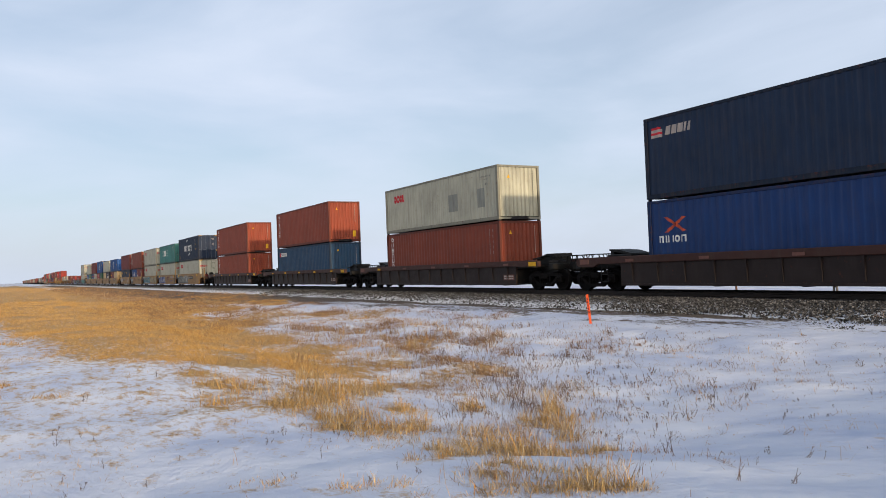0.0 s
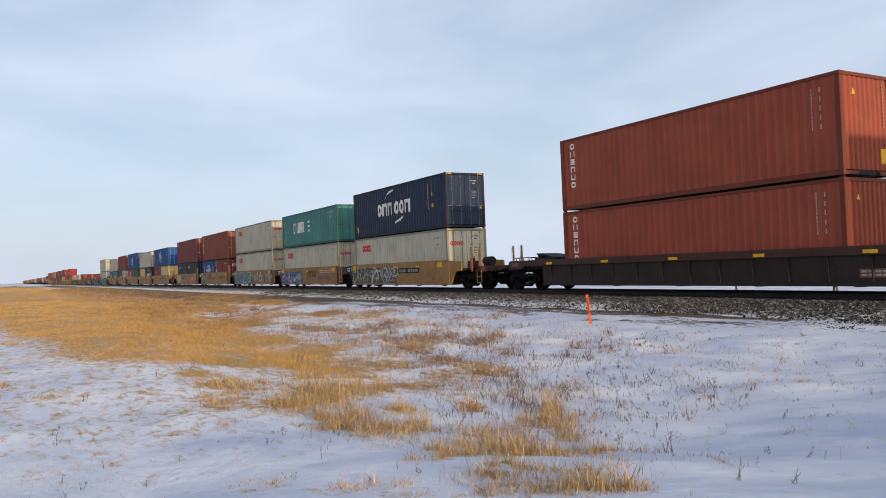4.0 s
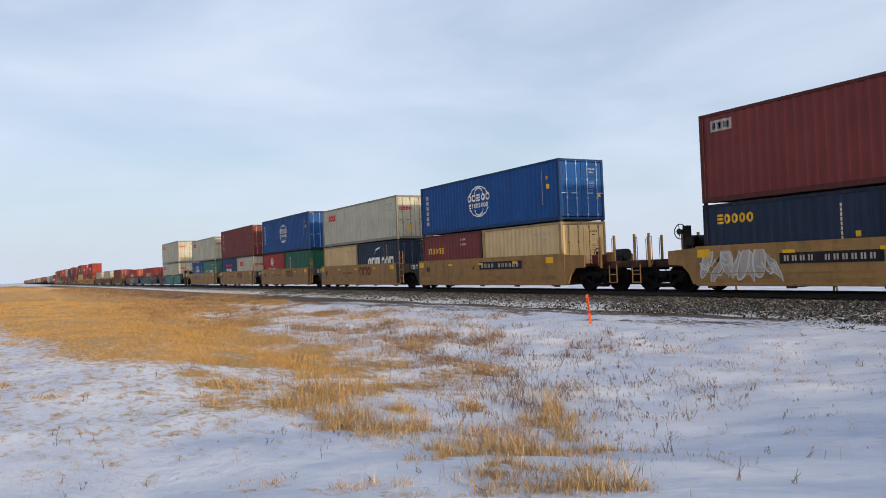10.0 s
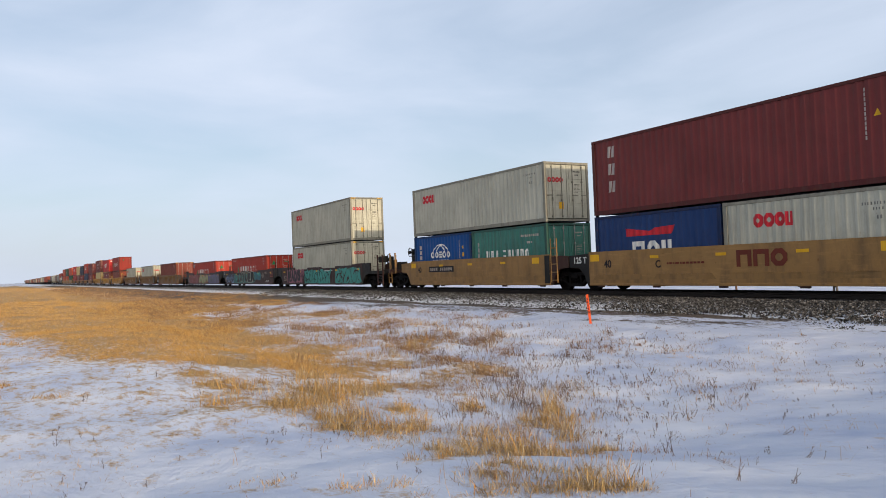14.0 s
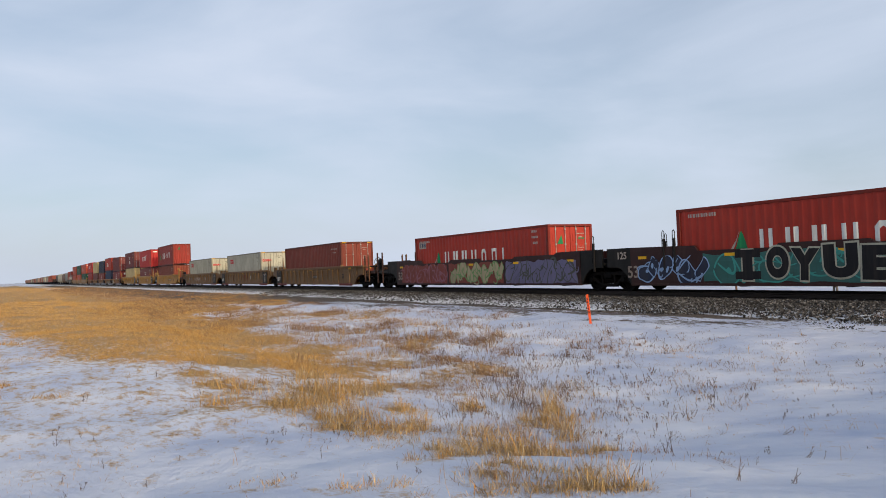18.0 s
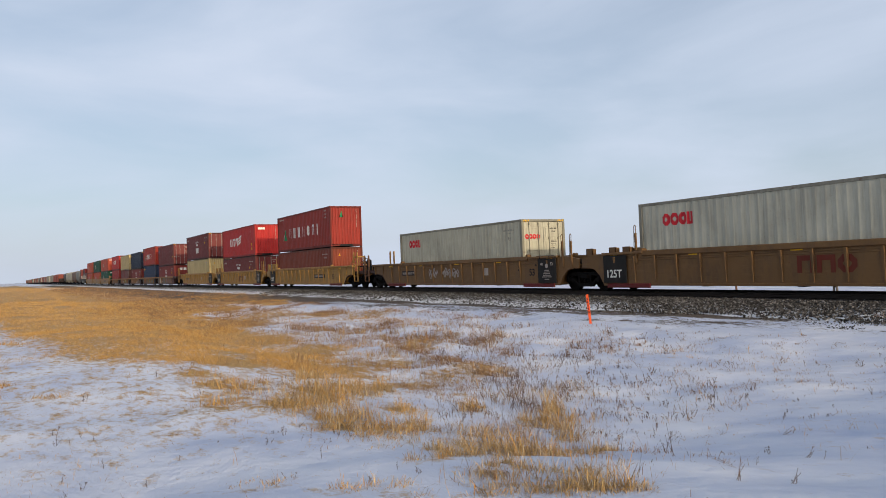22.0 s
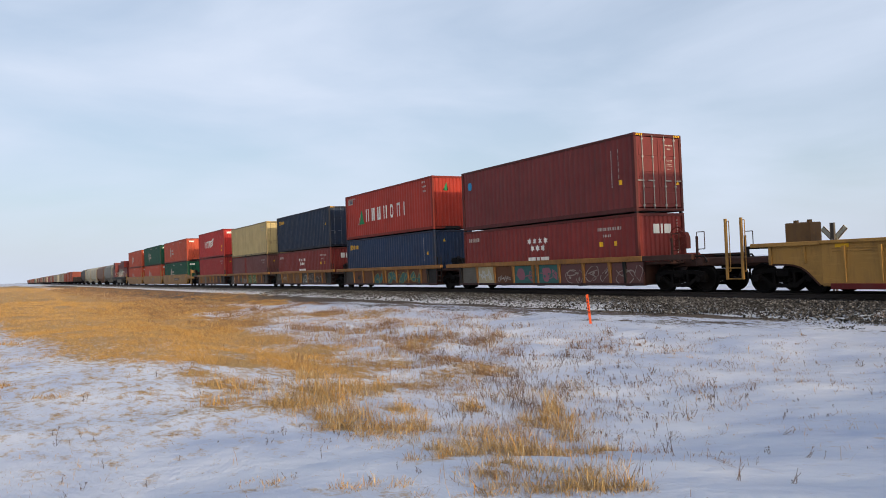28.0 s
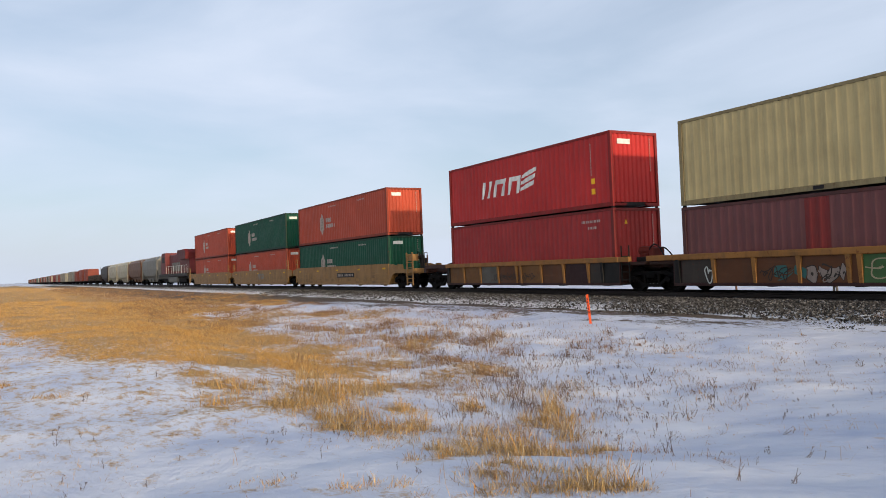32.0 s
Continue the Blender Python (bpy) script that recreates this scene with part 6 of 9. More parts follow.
def caution_bars(car, x, z, rows=2, w=1.6, tint="black"):
    def build(bm):
        for r in range(rows):
            xx = 0.0
            while xx < w:
                step = 0.07 + 0.05 * ((int(xx * 37) + r) % 3)
                box(bm, xx, xx + step, -0.003, 0.003, -r * 0.13, -r * 0.13 + 0.07)
                xx += step + 0.04
    part("caution_text", shared(("caution_text", rows, w), build), PAINT[tint], car, "row of small illegible stencilling", pose(x, -SIDE_Y - 0.010, z))["kind"] = "stuff"


# ---- the train, from its head to its tail ----
def load(u, z0, upper, lowers, where="stacked on another"):
    """Lowers stand in the well, side by side along it; the upper rests on them."""
    x, top = u, z0
    for size, colour, end, marks in lowers:
        container(size, colour, end, marks, x, z0, "standing in a rail car")
        x += SIZES[size][0] + 0.076
        top = z0 + SIZES[size][1] + 0.065
    if upper:
        size, colour, end, marks = upper
        container(size, colour, end, marks, u, top, where, True)


def single_cars():
    for u, up, low in ((-19.94, ("40H", "navy", "D", "flag"), ("40H", "blue", "D", "cross")),
                       (-41.60, ("40", "greyold", "F", "rings patched"), ("40H", "brown", "F", "vertical")),
                       (-63.28, ("40H", "orange", "F", "vertical"), ("40H", "steel", "F", "word")),
                       (-84.89, ("40H", "orange", "F", "vertical"), ("40H", "orange", "F", "vertical"))):
        well_unit("dark", u + 6.096, "coupler", "coupler")
        load(u, 0.34, up, [low])


# the bays of the rusty cars, from one end of each car to the other
PATCHES = (("platform", "baygrey", "spray_sand", "bayrust", "bayteal", "bayteal", "bayteal", "baypink", "baypink", "baypink", "baypink"),
           ("platform", "baydark", "bayrust", "bayrust", "bayrust", "bayrust", "bayrust", "bayrust", "bayrust", "bayrust", "platform"),
           ("platform", "baydark", "baytan", "baytan", "baytan", "baytan", "baydark", "baydark", "bayrust", "bayrust", "platform"),
           ("platform", "baydark", "bayrust", "bayrust", "bayrust", "bayrust", "baygreen", "baygreen", "bayrust", "bayrust", "baydark"),
           ("platform", "baytan", "baytan", "baygrey", "bayrust", "bayrust", "baytan", "bayrust", "carmaroon", "baydark", "platform"))


def five_unit(us, style, loads, z0=0.29):
    cars = []
    for k, u in enumerate(us):
        extra = []
        if style == "plain":
            extra = [("40", -5.5, 0.92, 0.40, "black")]
        car = well_unit(style, u + 6.096, "coupler" if k == len(us) - 1 else "joint", "coupler" if k == 0 else "joint", extra, PATCHES[k])
        cars.append(car)
        up, lows = loads[k]
        load(u, z0, up, lows)
    return cars


def weight_stencil(car, x, y=-SIDE_Y - 0.01):
    part("stencil", lettering("125 T", 0.34), PAINT["white"], car, "white stencilled 125T", pose(x, y + 0.03, 1.12))


single_cars()
first_five = five_unit((-106.69, -121.9, -137.2, -152.56, -167.91), "plain", [
    (("40H", "navy", "D", "arc"), [("40H", "grey", "D", "rings")]),
    (("40", "teal", "D", "shipping"), [("40H", "grey", "D", "rings")]),
    (("40", "grey", "D", "rings"), [("40H", "grey", "D", "rings")]),
    (("40H", "brown", "D", "vertical"), [("20", "cobalt", "D", "globe"), ("20", "maroon", "D", "tall")]),
    (("40H", "maroon", "D", "badge"), [("20", "navy", "D", "yellow"), ("20", "navy", "D", "yellow")])])
second_five = five_unit((-187.53, -202.77, -218.0, -233.43, -248.69), "plain", [
    (("40", "cobalt", "D", "globe"), [("20", "maroon", "D", "gold"), ("20", "beige", "D", "plain")]),
    (("40", "grey", "D", "rings"), [("20", "beige", "D", "plain"), ("20", "navy", "D", "arc")]),
    (("40H", "cobalt", "D", "globe"), [("20", "red", "D", "disc"), ("20", "green", "D", "panel")]),
    (("40H", "maroon", "D", "slant3"), [("20", "blue", "D", "slab"), ("20", "grey", "D", "rings")]),
    (("40", "grey", "D", "rings"), [("20", "cobalt", "D", "globe"), ("20", "seagreen", "D", "shipping")])])


def three_unit(us, style, loads, z0=0.285, slip=(0, 0, 0)):
    """slip: how far each well lies ahead of the middle of its box."""
    cars = []
    for k, u in enumerate(us):
        extra = [("53", 6.2, 0.66, 0.42, "black")] if style != "maroon" else [("53", (-7.75, -8.43, -8.1)[k], 0.53, 0.6, "spray_pale")]
        L = SIZES[loads[k][1][0][0]][0]
        cars.append(well_unit(style, u + L / 2 + slip[k], "coupler" if k == len(us) - 1 else "joint", "coupler" if k == 0 else "joint", extra if style != "cream" else ()))
        up, lows = loads[k]
        load(u, z0, up, lows)
    return cars


sprayed = three_unit((-269.95, -289.44, -308.78), "maroon", [
    (("40H", "grey", "D", "rings"), [("40H", "grey", "D", "rings")]),
    (None, [("40", "hyred", "D", "sail")]),
    (None, [("40", "hyred", "D", "sail badge")])], 0.24, (-0.3, 0.0, 0.0))
tan_cars = three_unit((-332.06, -351.4, -370.85), "tan", [
    (None, [("40H", "rustred", "D", "plain")]),
    (None, [("40H", "grey", "D", "rings")]),
    (None, [("40H", "greyold", "D", "rings")])], 0.285, (0.25, 0.3, 0.5))
yellow_cars = three_unit((-394.05, -413.35, -432.35), "yellow", [
    (("40H", "dullred", "F", "triangle"), [("40", "brown", "F", "plain")]),
    (("40H", "scarlet", "F", "slant"), [("40", "maroon", "D", "stars")]),
    (("40H", "maroon", "D", "stars"), [("40H", "cream", "F", "plain")])], 0.285, (0.25, 0.1, 0.0))
patchy_cars = five_unit((-453.95, -469.2, -484.51, -499.84, -515.37), "patchy", [
    (("40H", "maroon", "D", "spot"), [("40", "crimson", "F", "stars")]),
    (("40H", "hyred", "F", "sail badge"), [("40H", "slateblue", "F", "yellow")]),
    (("40H", "navy", "D", "yellow"), [("40", "crimson", "F", "stars")]),
    (("40H", "cream", "D", "plain"), [("40", "dustred", "F", "repaint")]),
    (("40H", "scarlet", "F", "slant"), [("40H", "red", "F", "plain")])])
cream_cars = three_unit((-539.1, -558.5, -577.9), "cream", [
    (("53", "huborange", "F", "hex"), [("53", "hubgreen", "F", "hex")]),
    (("53", "hubgreen", "F", "hex"), [("53", "huborange", "F", "hex")]),
    (("53", "huborange", "F", "hex"), [("53", "huborange", "F", "hex")])])

# paint on the car sides
spray(first_five[0], 11, -6.2, 0.2, 0.28, 1.34, "spray_grey", "spray_white", 6, "spray_grey")
number_plate(first_five[0], 0.5, 0.9, 2.6, 0.3)
spray(first_five[1], 12, -6.2, -1.2, 0.28, 1.3, "spray_blue", "spray_white", 5, "spray_blue")
side_word(first_five[1], 0.1, 0.76, 0.52, "ttxlogo")
caution_bars(first_five[1], 2.8, 1.22, 2, 2.6, "faded")
scribble(first_five[1], 33, 2.5, 4.9, 0.55, 0.85, "spray_blue", 0.013)
spray(first_five[2], 13, -6.2, 0.2, 0.30, 0.90, "spray_lagoon", "spray_sea", 4, "spray_lagoon")
spray(first_five[2], 66, -6.0, 0.2, 0.84, 1.46, "spray_sage", "spray_grey", 5, "spray_sage")
sprayed_word(first_five[2], (("R", -5.5, -4.5), ("A", -4.3, -3.05), ("L", -2.9, -1.8), ("O", -1.6, -0.35)), 0.42, 1.36, "spray_lagoon", "spray_white")
spray(first_five[2], 14, 0.4, 6.1, 0.34, 1.34, "spray_sand", "black", 5)
spray(first_five[3], 15, -6.2, -3.9, 0.28, 1.44, "spray_grey", "spray_white", 3, "black")
side_word(first_five[3], -3.0, 0.78, 0.5, "ttxlogo")
scribble(first_five[3], 16, 2.3, 3.9, 0.82, 1.08, "black")
scribble(first_five[3], 19, 4.2, 5.1, 0.72, 1.3, "carbrown")
scribble(first_five[3], 20, -0.8, 0.3, 0.72, 1.05, "black")
number_plate(first_five[4], -3.2, 0.9, 3.1, 0.32)
spray(first_five[4], 17, -6.1, -3.4, 0.36, 1.36, "faded", "spray_white", 4)
scribble(first_five[4], 18, 3.0, 4.6, 0.5, 1.3, "spray_white", 0.022)
scribble(first_five[4], 14, 4.7, 5.6, 0.95, 1.15, "spray_white", 0.012)
number_plate(second_five[0], -0.1, 0.98, 3.5, 0.36)
part("stencil", lettering("A", 0.28), PAINT["black"], second_five[0], "black stencilled A", pose(-0.75, -SIDE_Y - 0.008, 0.98))
for c in second_five[1:4]:
    side_word(c, 0.6, 0.84, 0.52, "ttxlogo")
    caution_bars(c, -2.3, 0.98, 1, 1.5, "ttxlogo")
for c, letter in zip(second_five[1:4], "EDC"):
    part("stencil", lettering(letter, 0.36), PAINT["black"], c, f"black stencilled {letter}", pose(-2.85, -SIDE_Y - 0.008, 0.88))
number_plate(second_five[4], -4.2, 0.92, 2.6, 0.3)
for c in first_five[:-1] + second_five[:-1]:
    weight_stencil(c, -7.35)
spray(sprayed[0], 21, -6.95, -3.3, 0.34, 1.44, "spray_pink", "spray_pink", 2, "spray_pink")
sprayed_word(sprayed[0], (("R", -6.7, -6.0), ("A", -5.95, -5.2), ("D", -5.1, -4.5), ("S", -4.4, -3.7)), 0.46, 1.38, "spray_dusk", "spray_mauve")
scribble(sprayed[0], 63, -3.6, -2.7, 0.4, 1.3, "black", 0.02)
spray(sprayed[0], 22, -2.8, 2.6, 0.26, 1.36, "spray_teal", "black", 5, "spray_teal")
spray(sprayed[0], 23, 3.6, 8.0, 0.28, 1.4, "spray_teal", "carmaroon", 3, "spray_teal")
spray(sprayed[1], 24, -7.9, -4.8, 0.34, 1.28, "spray_night", "barblue", 3)
spray(sprayed[1], 25, -4.9, 2.4, 0.32, 1.36, "bayteal", "spray_teal", 4, "bayteal")
sprayed_word(sprayed[1], (("I", -3.34, -2.98), ("O", -2.5, -1.75), ("Y", -1.65, -0.75), ("U", -0.65, 0.35), ("E", 0.48, 1.32), ("R", 1.45, 2.75)), 0.42, 1.4, "black", "spray_chalk")
def cross_stroke(bm):
    box(bm, -3.62, -2.7, -SIDE_Y - 0.0265, -SIDE_Y - 0.022, 0, 0.24)
for z in (0.45, 1.12):
    part("letter_stroke", shared("cross_stroke", cross_stroke), PAINT["black"], sprayed[1], at=pose(0, 0, z))
spray(sprayed[1], 26, 2.6, 4.6, 0.62, 1.36, "spray_sea", "bayteal", 2, "spray_sea")
scribble(sprayed[1], 64, 3.5, 4.5, 1.0, 1.34, "spray_teal", 0.03)
scribble(sprayed[1], 30, 6.1, 7.15, 0.42, 0.6, "spray_white", 0.013)
scribble(sprayed[1], 65, 4.9, 5.8, 0.7, 1.25, "spray_pale", 0.02)
caution_bars(sprayed[1], 5.9, 1.28, 2, 0.5, "spray_pale")
caution_bars(sprayed[1], 7.4, 1.28, 4, 0.9, "spray_rust")
part("stencil", lettering("125", 0.36), PAINT["faded"], sprayed[1], "faded stencilled 125", pose(-8.98, -SIDE_Y - 0.006, 1.22))
caution_bars(sprayed[0], 1.6, 1.2, 1, 1.4, "spray_white")
spray(sprayed[2], 27, -7.6, -2.4, 0.28, 1.36, "spray_rust", "spray_pink", 5, "spray_rust")
spray(sprayed[2], 28, -2.2, 2.8, 0.28, 1.36, "spray_sand", "spray_green", 5, "spray_rust")
spray(sprayed[2], 29, 3.0, 8.0, 0.28, 1.36, "spray_violet", "spray_grey", 5, "spray_violet")
side_word(tan_cars[1], 0.0, 0.62, 0.5, "ttxlogo")
number_plate(tan_cars[0], 0.2, 0.7, 1.4, 0.2)
scribble(tan_cars[2], 31, -2.9, -2.0, 0.62, 1.12, "faded", 0.028)
scribble(tan_cars[2], 34, -1.5, 0.2, 0.6, 1.12, "faded", 0.028)
number_plate(tan_cars[2], -6.2, 0.76, 1.7, 0.26)
number_plate(yellow_cars[0], 2.6, 0.72, 2.2, 0.26)
side_word(yellow_cars[1], 0.2, 0.55, 0.5, "ttxlogo")
number_plate(yellow_cars[2], -6.2, 0.74, 1.8, 0.26)
for c in tan_cars + yellow_cars:
    for s in (-1, 1):
        def tread_board(bm):
            box(bm, -1.1, 1.1, -0.03, 0.03, 0.16, 0.32, 0.01)
        part("sill_step", shared("sill_step", tread_board), PAINT["darkred"], c, "dark red stepped sill plate", pose(s * 6.9, -SIDE_Y - 0.035, 0))

        def black_panel(bm):
            box(bm, -0.62, 0.62, -0.02, 0.02, 0.34, 1.36, 0.006)
        if (s < 0 and c in (tan_cars[2], yellow_cars[2])) or (s > 0 and c in (tan_cars[0], yellow_cars[0])):
            continue
        panel = part("weight_panel", shared("weight_panel", black_panel), PAINT["platform"], c, "black painted panel", pose(s * 7.55, -SIDE_Y - 0.062, 0))
        if s > 0:
            def small_print(bm):
                for k, (wd, zz) in enumerate(((0.34, 0.86), (0.40, 0.79), (0.46, 0.72), (0.5, 0.65), (0.62, 0.58), (0.3, 0.48))):
                    box(bm, -wd / 2, wd / 2, -0.028, -0.022, zz, zz + 0.028)
                bmesh.ops.create_circle(bm, cap_ends=True, radius=0.1, segments=16, matrix=Matrix.Translation((0, -0.026, 1.06)) @ Matrix.Rotation(math.pi / 2, 4, "X"))
            part("panel_print", shared("panel_print", small_print), PAINT["faded"], panel, "small white illegible print")["kind"] = "stuff"
            for text, x in (("48", -0.42), ("53", 0.26)):
                part("stencil", lettering(text, 0.17), PAINT["faded"], panel, f"white stencilled {text}", pose(x, -0.03, 1.08))

            def bracket(bm):
                box(bm, -0.75, 0.45, -0.05, 0.05, 1.40, 1.5, 0.015)
                for x in (-0.45, 0.2):
                    box(bm, x - 0.03, x + 0.03, -0.07, -0.04, 1.28, 1.48)
            part("bracket", shared("panel_bracket", bracket), PAINT["platform"], c, at=pose(s * 7.55, -SIDE_Y - 0.03, 0))
            for text, x, zz in (("20", 5.35, 1.02), ("40", 5.35, 0.86), ("45", 6.62, 1.06)):
                part("stencil", lettering(text, 0.15), PAINT["black"], c, f"black stencilled {text}", pose(x, -SIDE_Y - 0.008, zz))

            def pale_plate(bm):
                box(bm, -0.22, 0.22, -0.004, 0.004, 0.7, 1.05)
            part("pale_plate", shared("pale_plate", pale_plate), PAINT["faded"], c, "faded pale square plate", pose(2.7, -SIDE_Y - 0.008, 0))
    if c not in (tan_cars[2], yellow_cars[2]):
        part("stencil", lettering("125T", 0.40), PAINT["white"], c, "white stencilled 125T", pose(-8.02, -SIDE_Y - 0.09, 0.55))
for xa, xb, seed in ((-1.5, -0.45, 41), (0.3, 1.45, 42), (1.72, 3.0, 43), (3.4, 4.5, 44)):
    spray(patchy_cars[1], seed, xa, xb, 0.3, 1.02, "bayteal", "spray_moss", 1)
part("stencil", lettering("40", 0.5), PAINT["black"], patchy_cars[1], "dark stencilled 40", pose(-4.1, -SIDE_Y - 0.013, 0.5))
scribble(patchy_cars[0], 45, -4.5, -3.4, 0.4, 0.95, "spray_white", 0.022)
scribble(patchy_cars[0], 46, -2.9, -1.9, 0.42, 0.7, "faded", 0.014)
for xa, xb, seed in ((-1.45, -0.3, 47), (0.3, 1.45, 48)):
    spray(patchy_cars[0], seed, xa, xb, 0.36, 0.98, "spray_pink", "bayteal", 1)
for xa, xb, seed in ((1.8, 3.0, 49), (3.3, 4.55, 50), (4.85, 6.2, 51)):
    spray(patchy_cars[0], seed, xa, xb, 0.32, 0.98, "baypink", "spray_pale", 1)
scribble(patchy_cars[2], 52, -5.9, -4.95, 0.45, 0.95, "baygrey", 0.014)
scribble(patchy_cars[2], 53, -4.4, -3.5, 0.55, 0.9, "spray_sand", 0.012)
scribble(patchy_cars[2], 54, -1.2, -0.6, 0.5, 0.9, "spray_pale", 0.01)
spray(patchy_cars[2], 55, 0.35, 1.5, 0.3, 1.0, "spray_grey", "spray_white", 1)
spray(patchy_cars[2], 56, 1.8, 4.4, 0.3, 1.0, "baydark", "spray_pale", 2)
scribble(patchy_cars[3], 57, -5.05, -4.8, 0.36, 0.9, "spray_white", 0.022)
scribble(patchy_cars[3], 58, -2.9, -2.0, 0.4, 0.85, "baydark", 0.016)
spray(patchy_cars[3], 59, -2.7, -1.72, 0.36, 0.85, "bayteal", "bayrust", 1)
spray(patchy_cars[3], 60, -1.45, -0.3, 0.34, 0.88, "spray_pale", "baydark", 2)
spray(patchy_cars[3], 61, 0.4, 3.0, 0.32, 1.0, "baygreen", "spray_sand", 2)
scribble(patchy_cars[4], 62, -2.0, 1.2, 0.45, 0.8, "baydark", 0.014)
number_plate(cream_cars[0], 0.0, 0.72, 3.0, 0.3)
side_word(cream_cars[1], 0.0, 0.7, 0.5, "hopper")

# ---- the rest of the train, far behind ----
def far_running(car, half):
    for s in (-1, 1):
        truck(s * (half - 2.2), car)

    def draft(bm):
        box(bm, -half - 0.3, half + 0.3, -0.2, 0.2, 0.78, 1.0)
    part("centre_sill", shared(("centre_sill", half), draft), GEAR, car)


def hopper_car(u, colour, length=17.4):
    """Covered hopper: rounded sides, sloped ends, pockets below, running boards above."""
    car = thing("hopper_car", f"{ {'hopper': 'grey', 'hopbrown': 'brown', 'hopcream': 'dirty cream', 'carbrown': 'dark brown'}[colour]} covered grain hopper rail car on the rails", "rail car", "freight cars at the tail", pose(u + length / 2, TRACK_Y, 0))
    h = length / 2 - 0.6

    def body(bm):
        secs = []
        for x, lo in ((-h, 2.3), (-h + 2.4, 1.15), (h - 2.4, 1.15), (h, 2.3)):
            ring_ = [(-1.0, lo), (-1.5, max(lo, 1.5)), (-1.58, 2.6), (-1.45, 3.9), (-0.9, 4.4), (0.9, 4.4), (1.45, 3.9), (1.58, 2.6), (1.5, max(lo, 1.5)), (1.0, lo)]
            secs.append([bm.verts.new((x, y, z)) for y, z in ring_])
        for a, b in zip(secs, secs[1:]):
            for k in range(10):
                bm.faces.new((a[k], a[(k + 1) % 10], b[(k + 1) % 10], b[k]))
        bm.faces.new(secs[0])
        bm.faces.new(secs[-1][::-1])
    part("body", shared(("hopper_body", length), body), PAINT[colour], car)

    def pocket(bm):
        a = [bm.verts.new((x, y, 1.2)) for x, y in ((-1.6, -1.1), (1.6, -1.1), (1.6, 1.1), (-1.6, 1.1))]
        b = [bm.verts.new((x, y, 0.5)) for x, y in ((-0.5, -0.9), (0.5, -0.9), (0.5, 0.9), (-0.5, 0.9))]
        for k in range(4):
            bm.faces.new((a[k], a[(k + 1) % 4], b[(k + 1) % 4], b[k]))
        bm.faces.new(b)
    for x in (-3.4, 0, 3.4):
        part("discharge_pocket", shared("discharge_pocket", pocket), PAINT[colour], car, at=pose(x, 0, 0))

    def walk_board(bm):
        box(bm, -h, h, -0.55, 0.55, 4.42, 4.5)
        for k in range(4):
            box(bm, -h + 1.5 + 3.6 * k, -h + 3.5 + 3.6 * k, -0.4, 0.4, 4.5, 4.6, 0.03)
    part("running_board", shared(("running_board", length), walk_board), GALV, car)
    for s in (-1, 1):
        part("ladder", shared("tall_ladder", lambda bm: ladder_mesh(bm, 0.8, 4.3, 9)), PAINT[colour], car, at=pose(s * (h - 0.2), -1.56, 0))

        def slope_post(bm):
            box(bm, -0.08, 0.08, -1.4, 1.4, 1.0, 2.4)
        part("end_post", shared("end_post", slope_post), PAINT[colour], car, at=pose(s * (h + 0.2), 0, 0))
    far_running(car, length / 2)
    CARS.append(car)


def box_car(u, colour, height=4.5, length=17.2):
    """Box car: ribbed sides, sliding door, corrugated roof."""
    words = {"oxide": "oxide red", "rustred": "orange-red", "hopper": "light grey", "hopcream": "dirty white", "carbrown": "dark brown", "navy": "dark blue", "locored": "bright red", "green": "green", "grey": "pale grey", "maroon": "maroon"}
    car = thing("box_car", f"{words[colour]} steel box car with a sliding door on the rails", "rail car", "freight cars at the tail", pose(u + length / 2, TRACK_Y, 0))
    h = length / 2 - 0.55

    def body(bm):
        box(bm, -h, h, -1.5, 1.5, 1.0, height - 0.25)
    part("body", shared(("box_body", length, height), body), PAINT[colour], car)

    def roof(bm):
        pts = [(-1.56, height - 0.25), (1.56, height - 0.25), (1.2, height - 0.06), (0, height), (-1.2, height - 0.06)]
        a = [bm.verts.new((-h - 0.05, y, z)) for y, z in pts]
        b = [bm.verts.new((h + 0.05, y, z)) for y, z in pts]
        for k in range(5):
            bm.faces.new((a[k], a[(k + 1) % 5], b[(k + 1) % 5], b[k]))
        bm.faces.new(a)
        bm.faces.new(b[::-1])
    part("roof", shared(("box_roof", length, height), roof), PAINT[colour], car)

    def door(bm):
        box(bm, -1.5, 1.5, -0.04, 0.04, 1.1, height - 0.4, 0.02)
    for s in (-1, 1):
        part("sliding_door", shared(("sliding_door", height), door), PAINT[colour], car, at=pose(0, s * 1.56, 0))

    def rib(bm):
        box(bm, -0.05, 0.05, -0.04, 0.04, 1.05, height - 0.3)
    for k in range(6):
        part("rib", shared(("box_rib", height), rib), PAINT[colour], car, at=pose((-h + 0.9 + 1.2 * k) if k < 3 else (h - 0.9 - 1.2 * (k - 3)), -1.53, 0))
    far_running(car, length / 2)
    CARS.append(car)


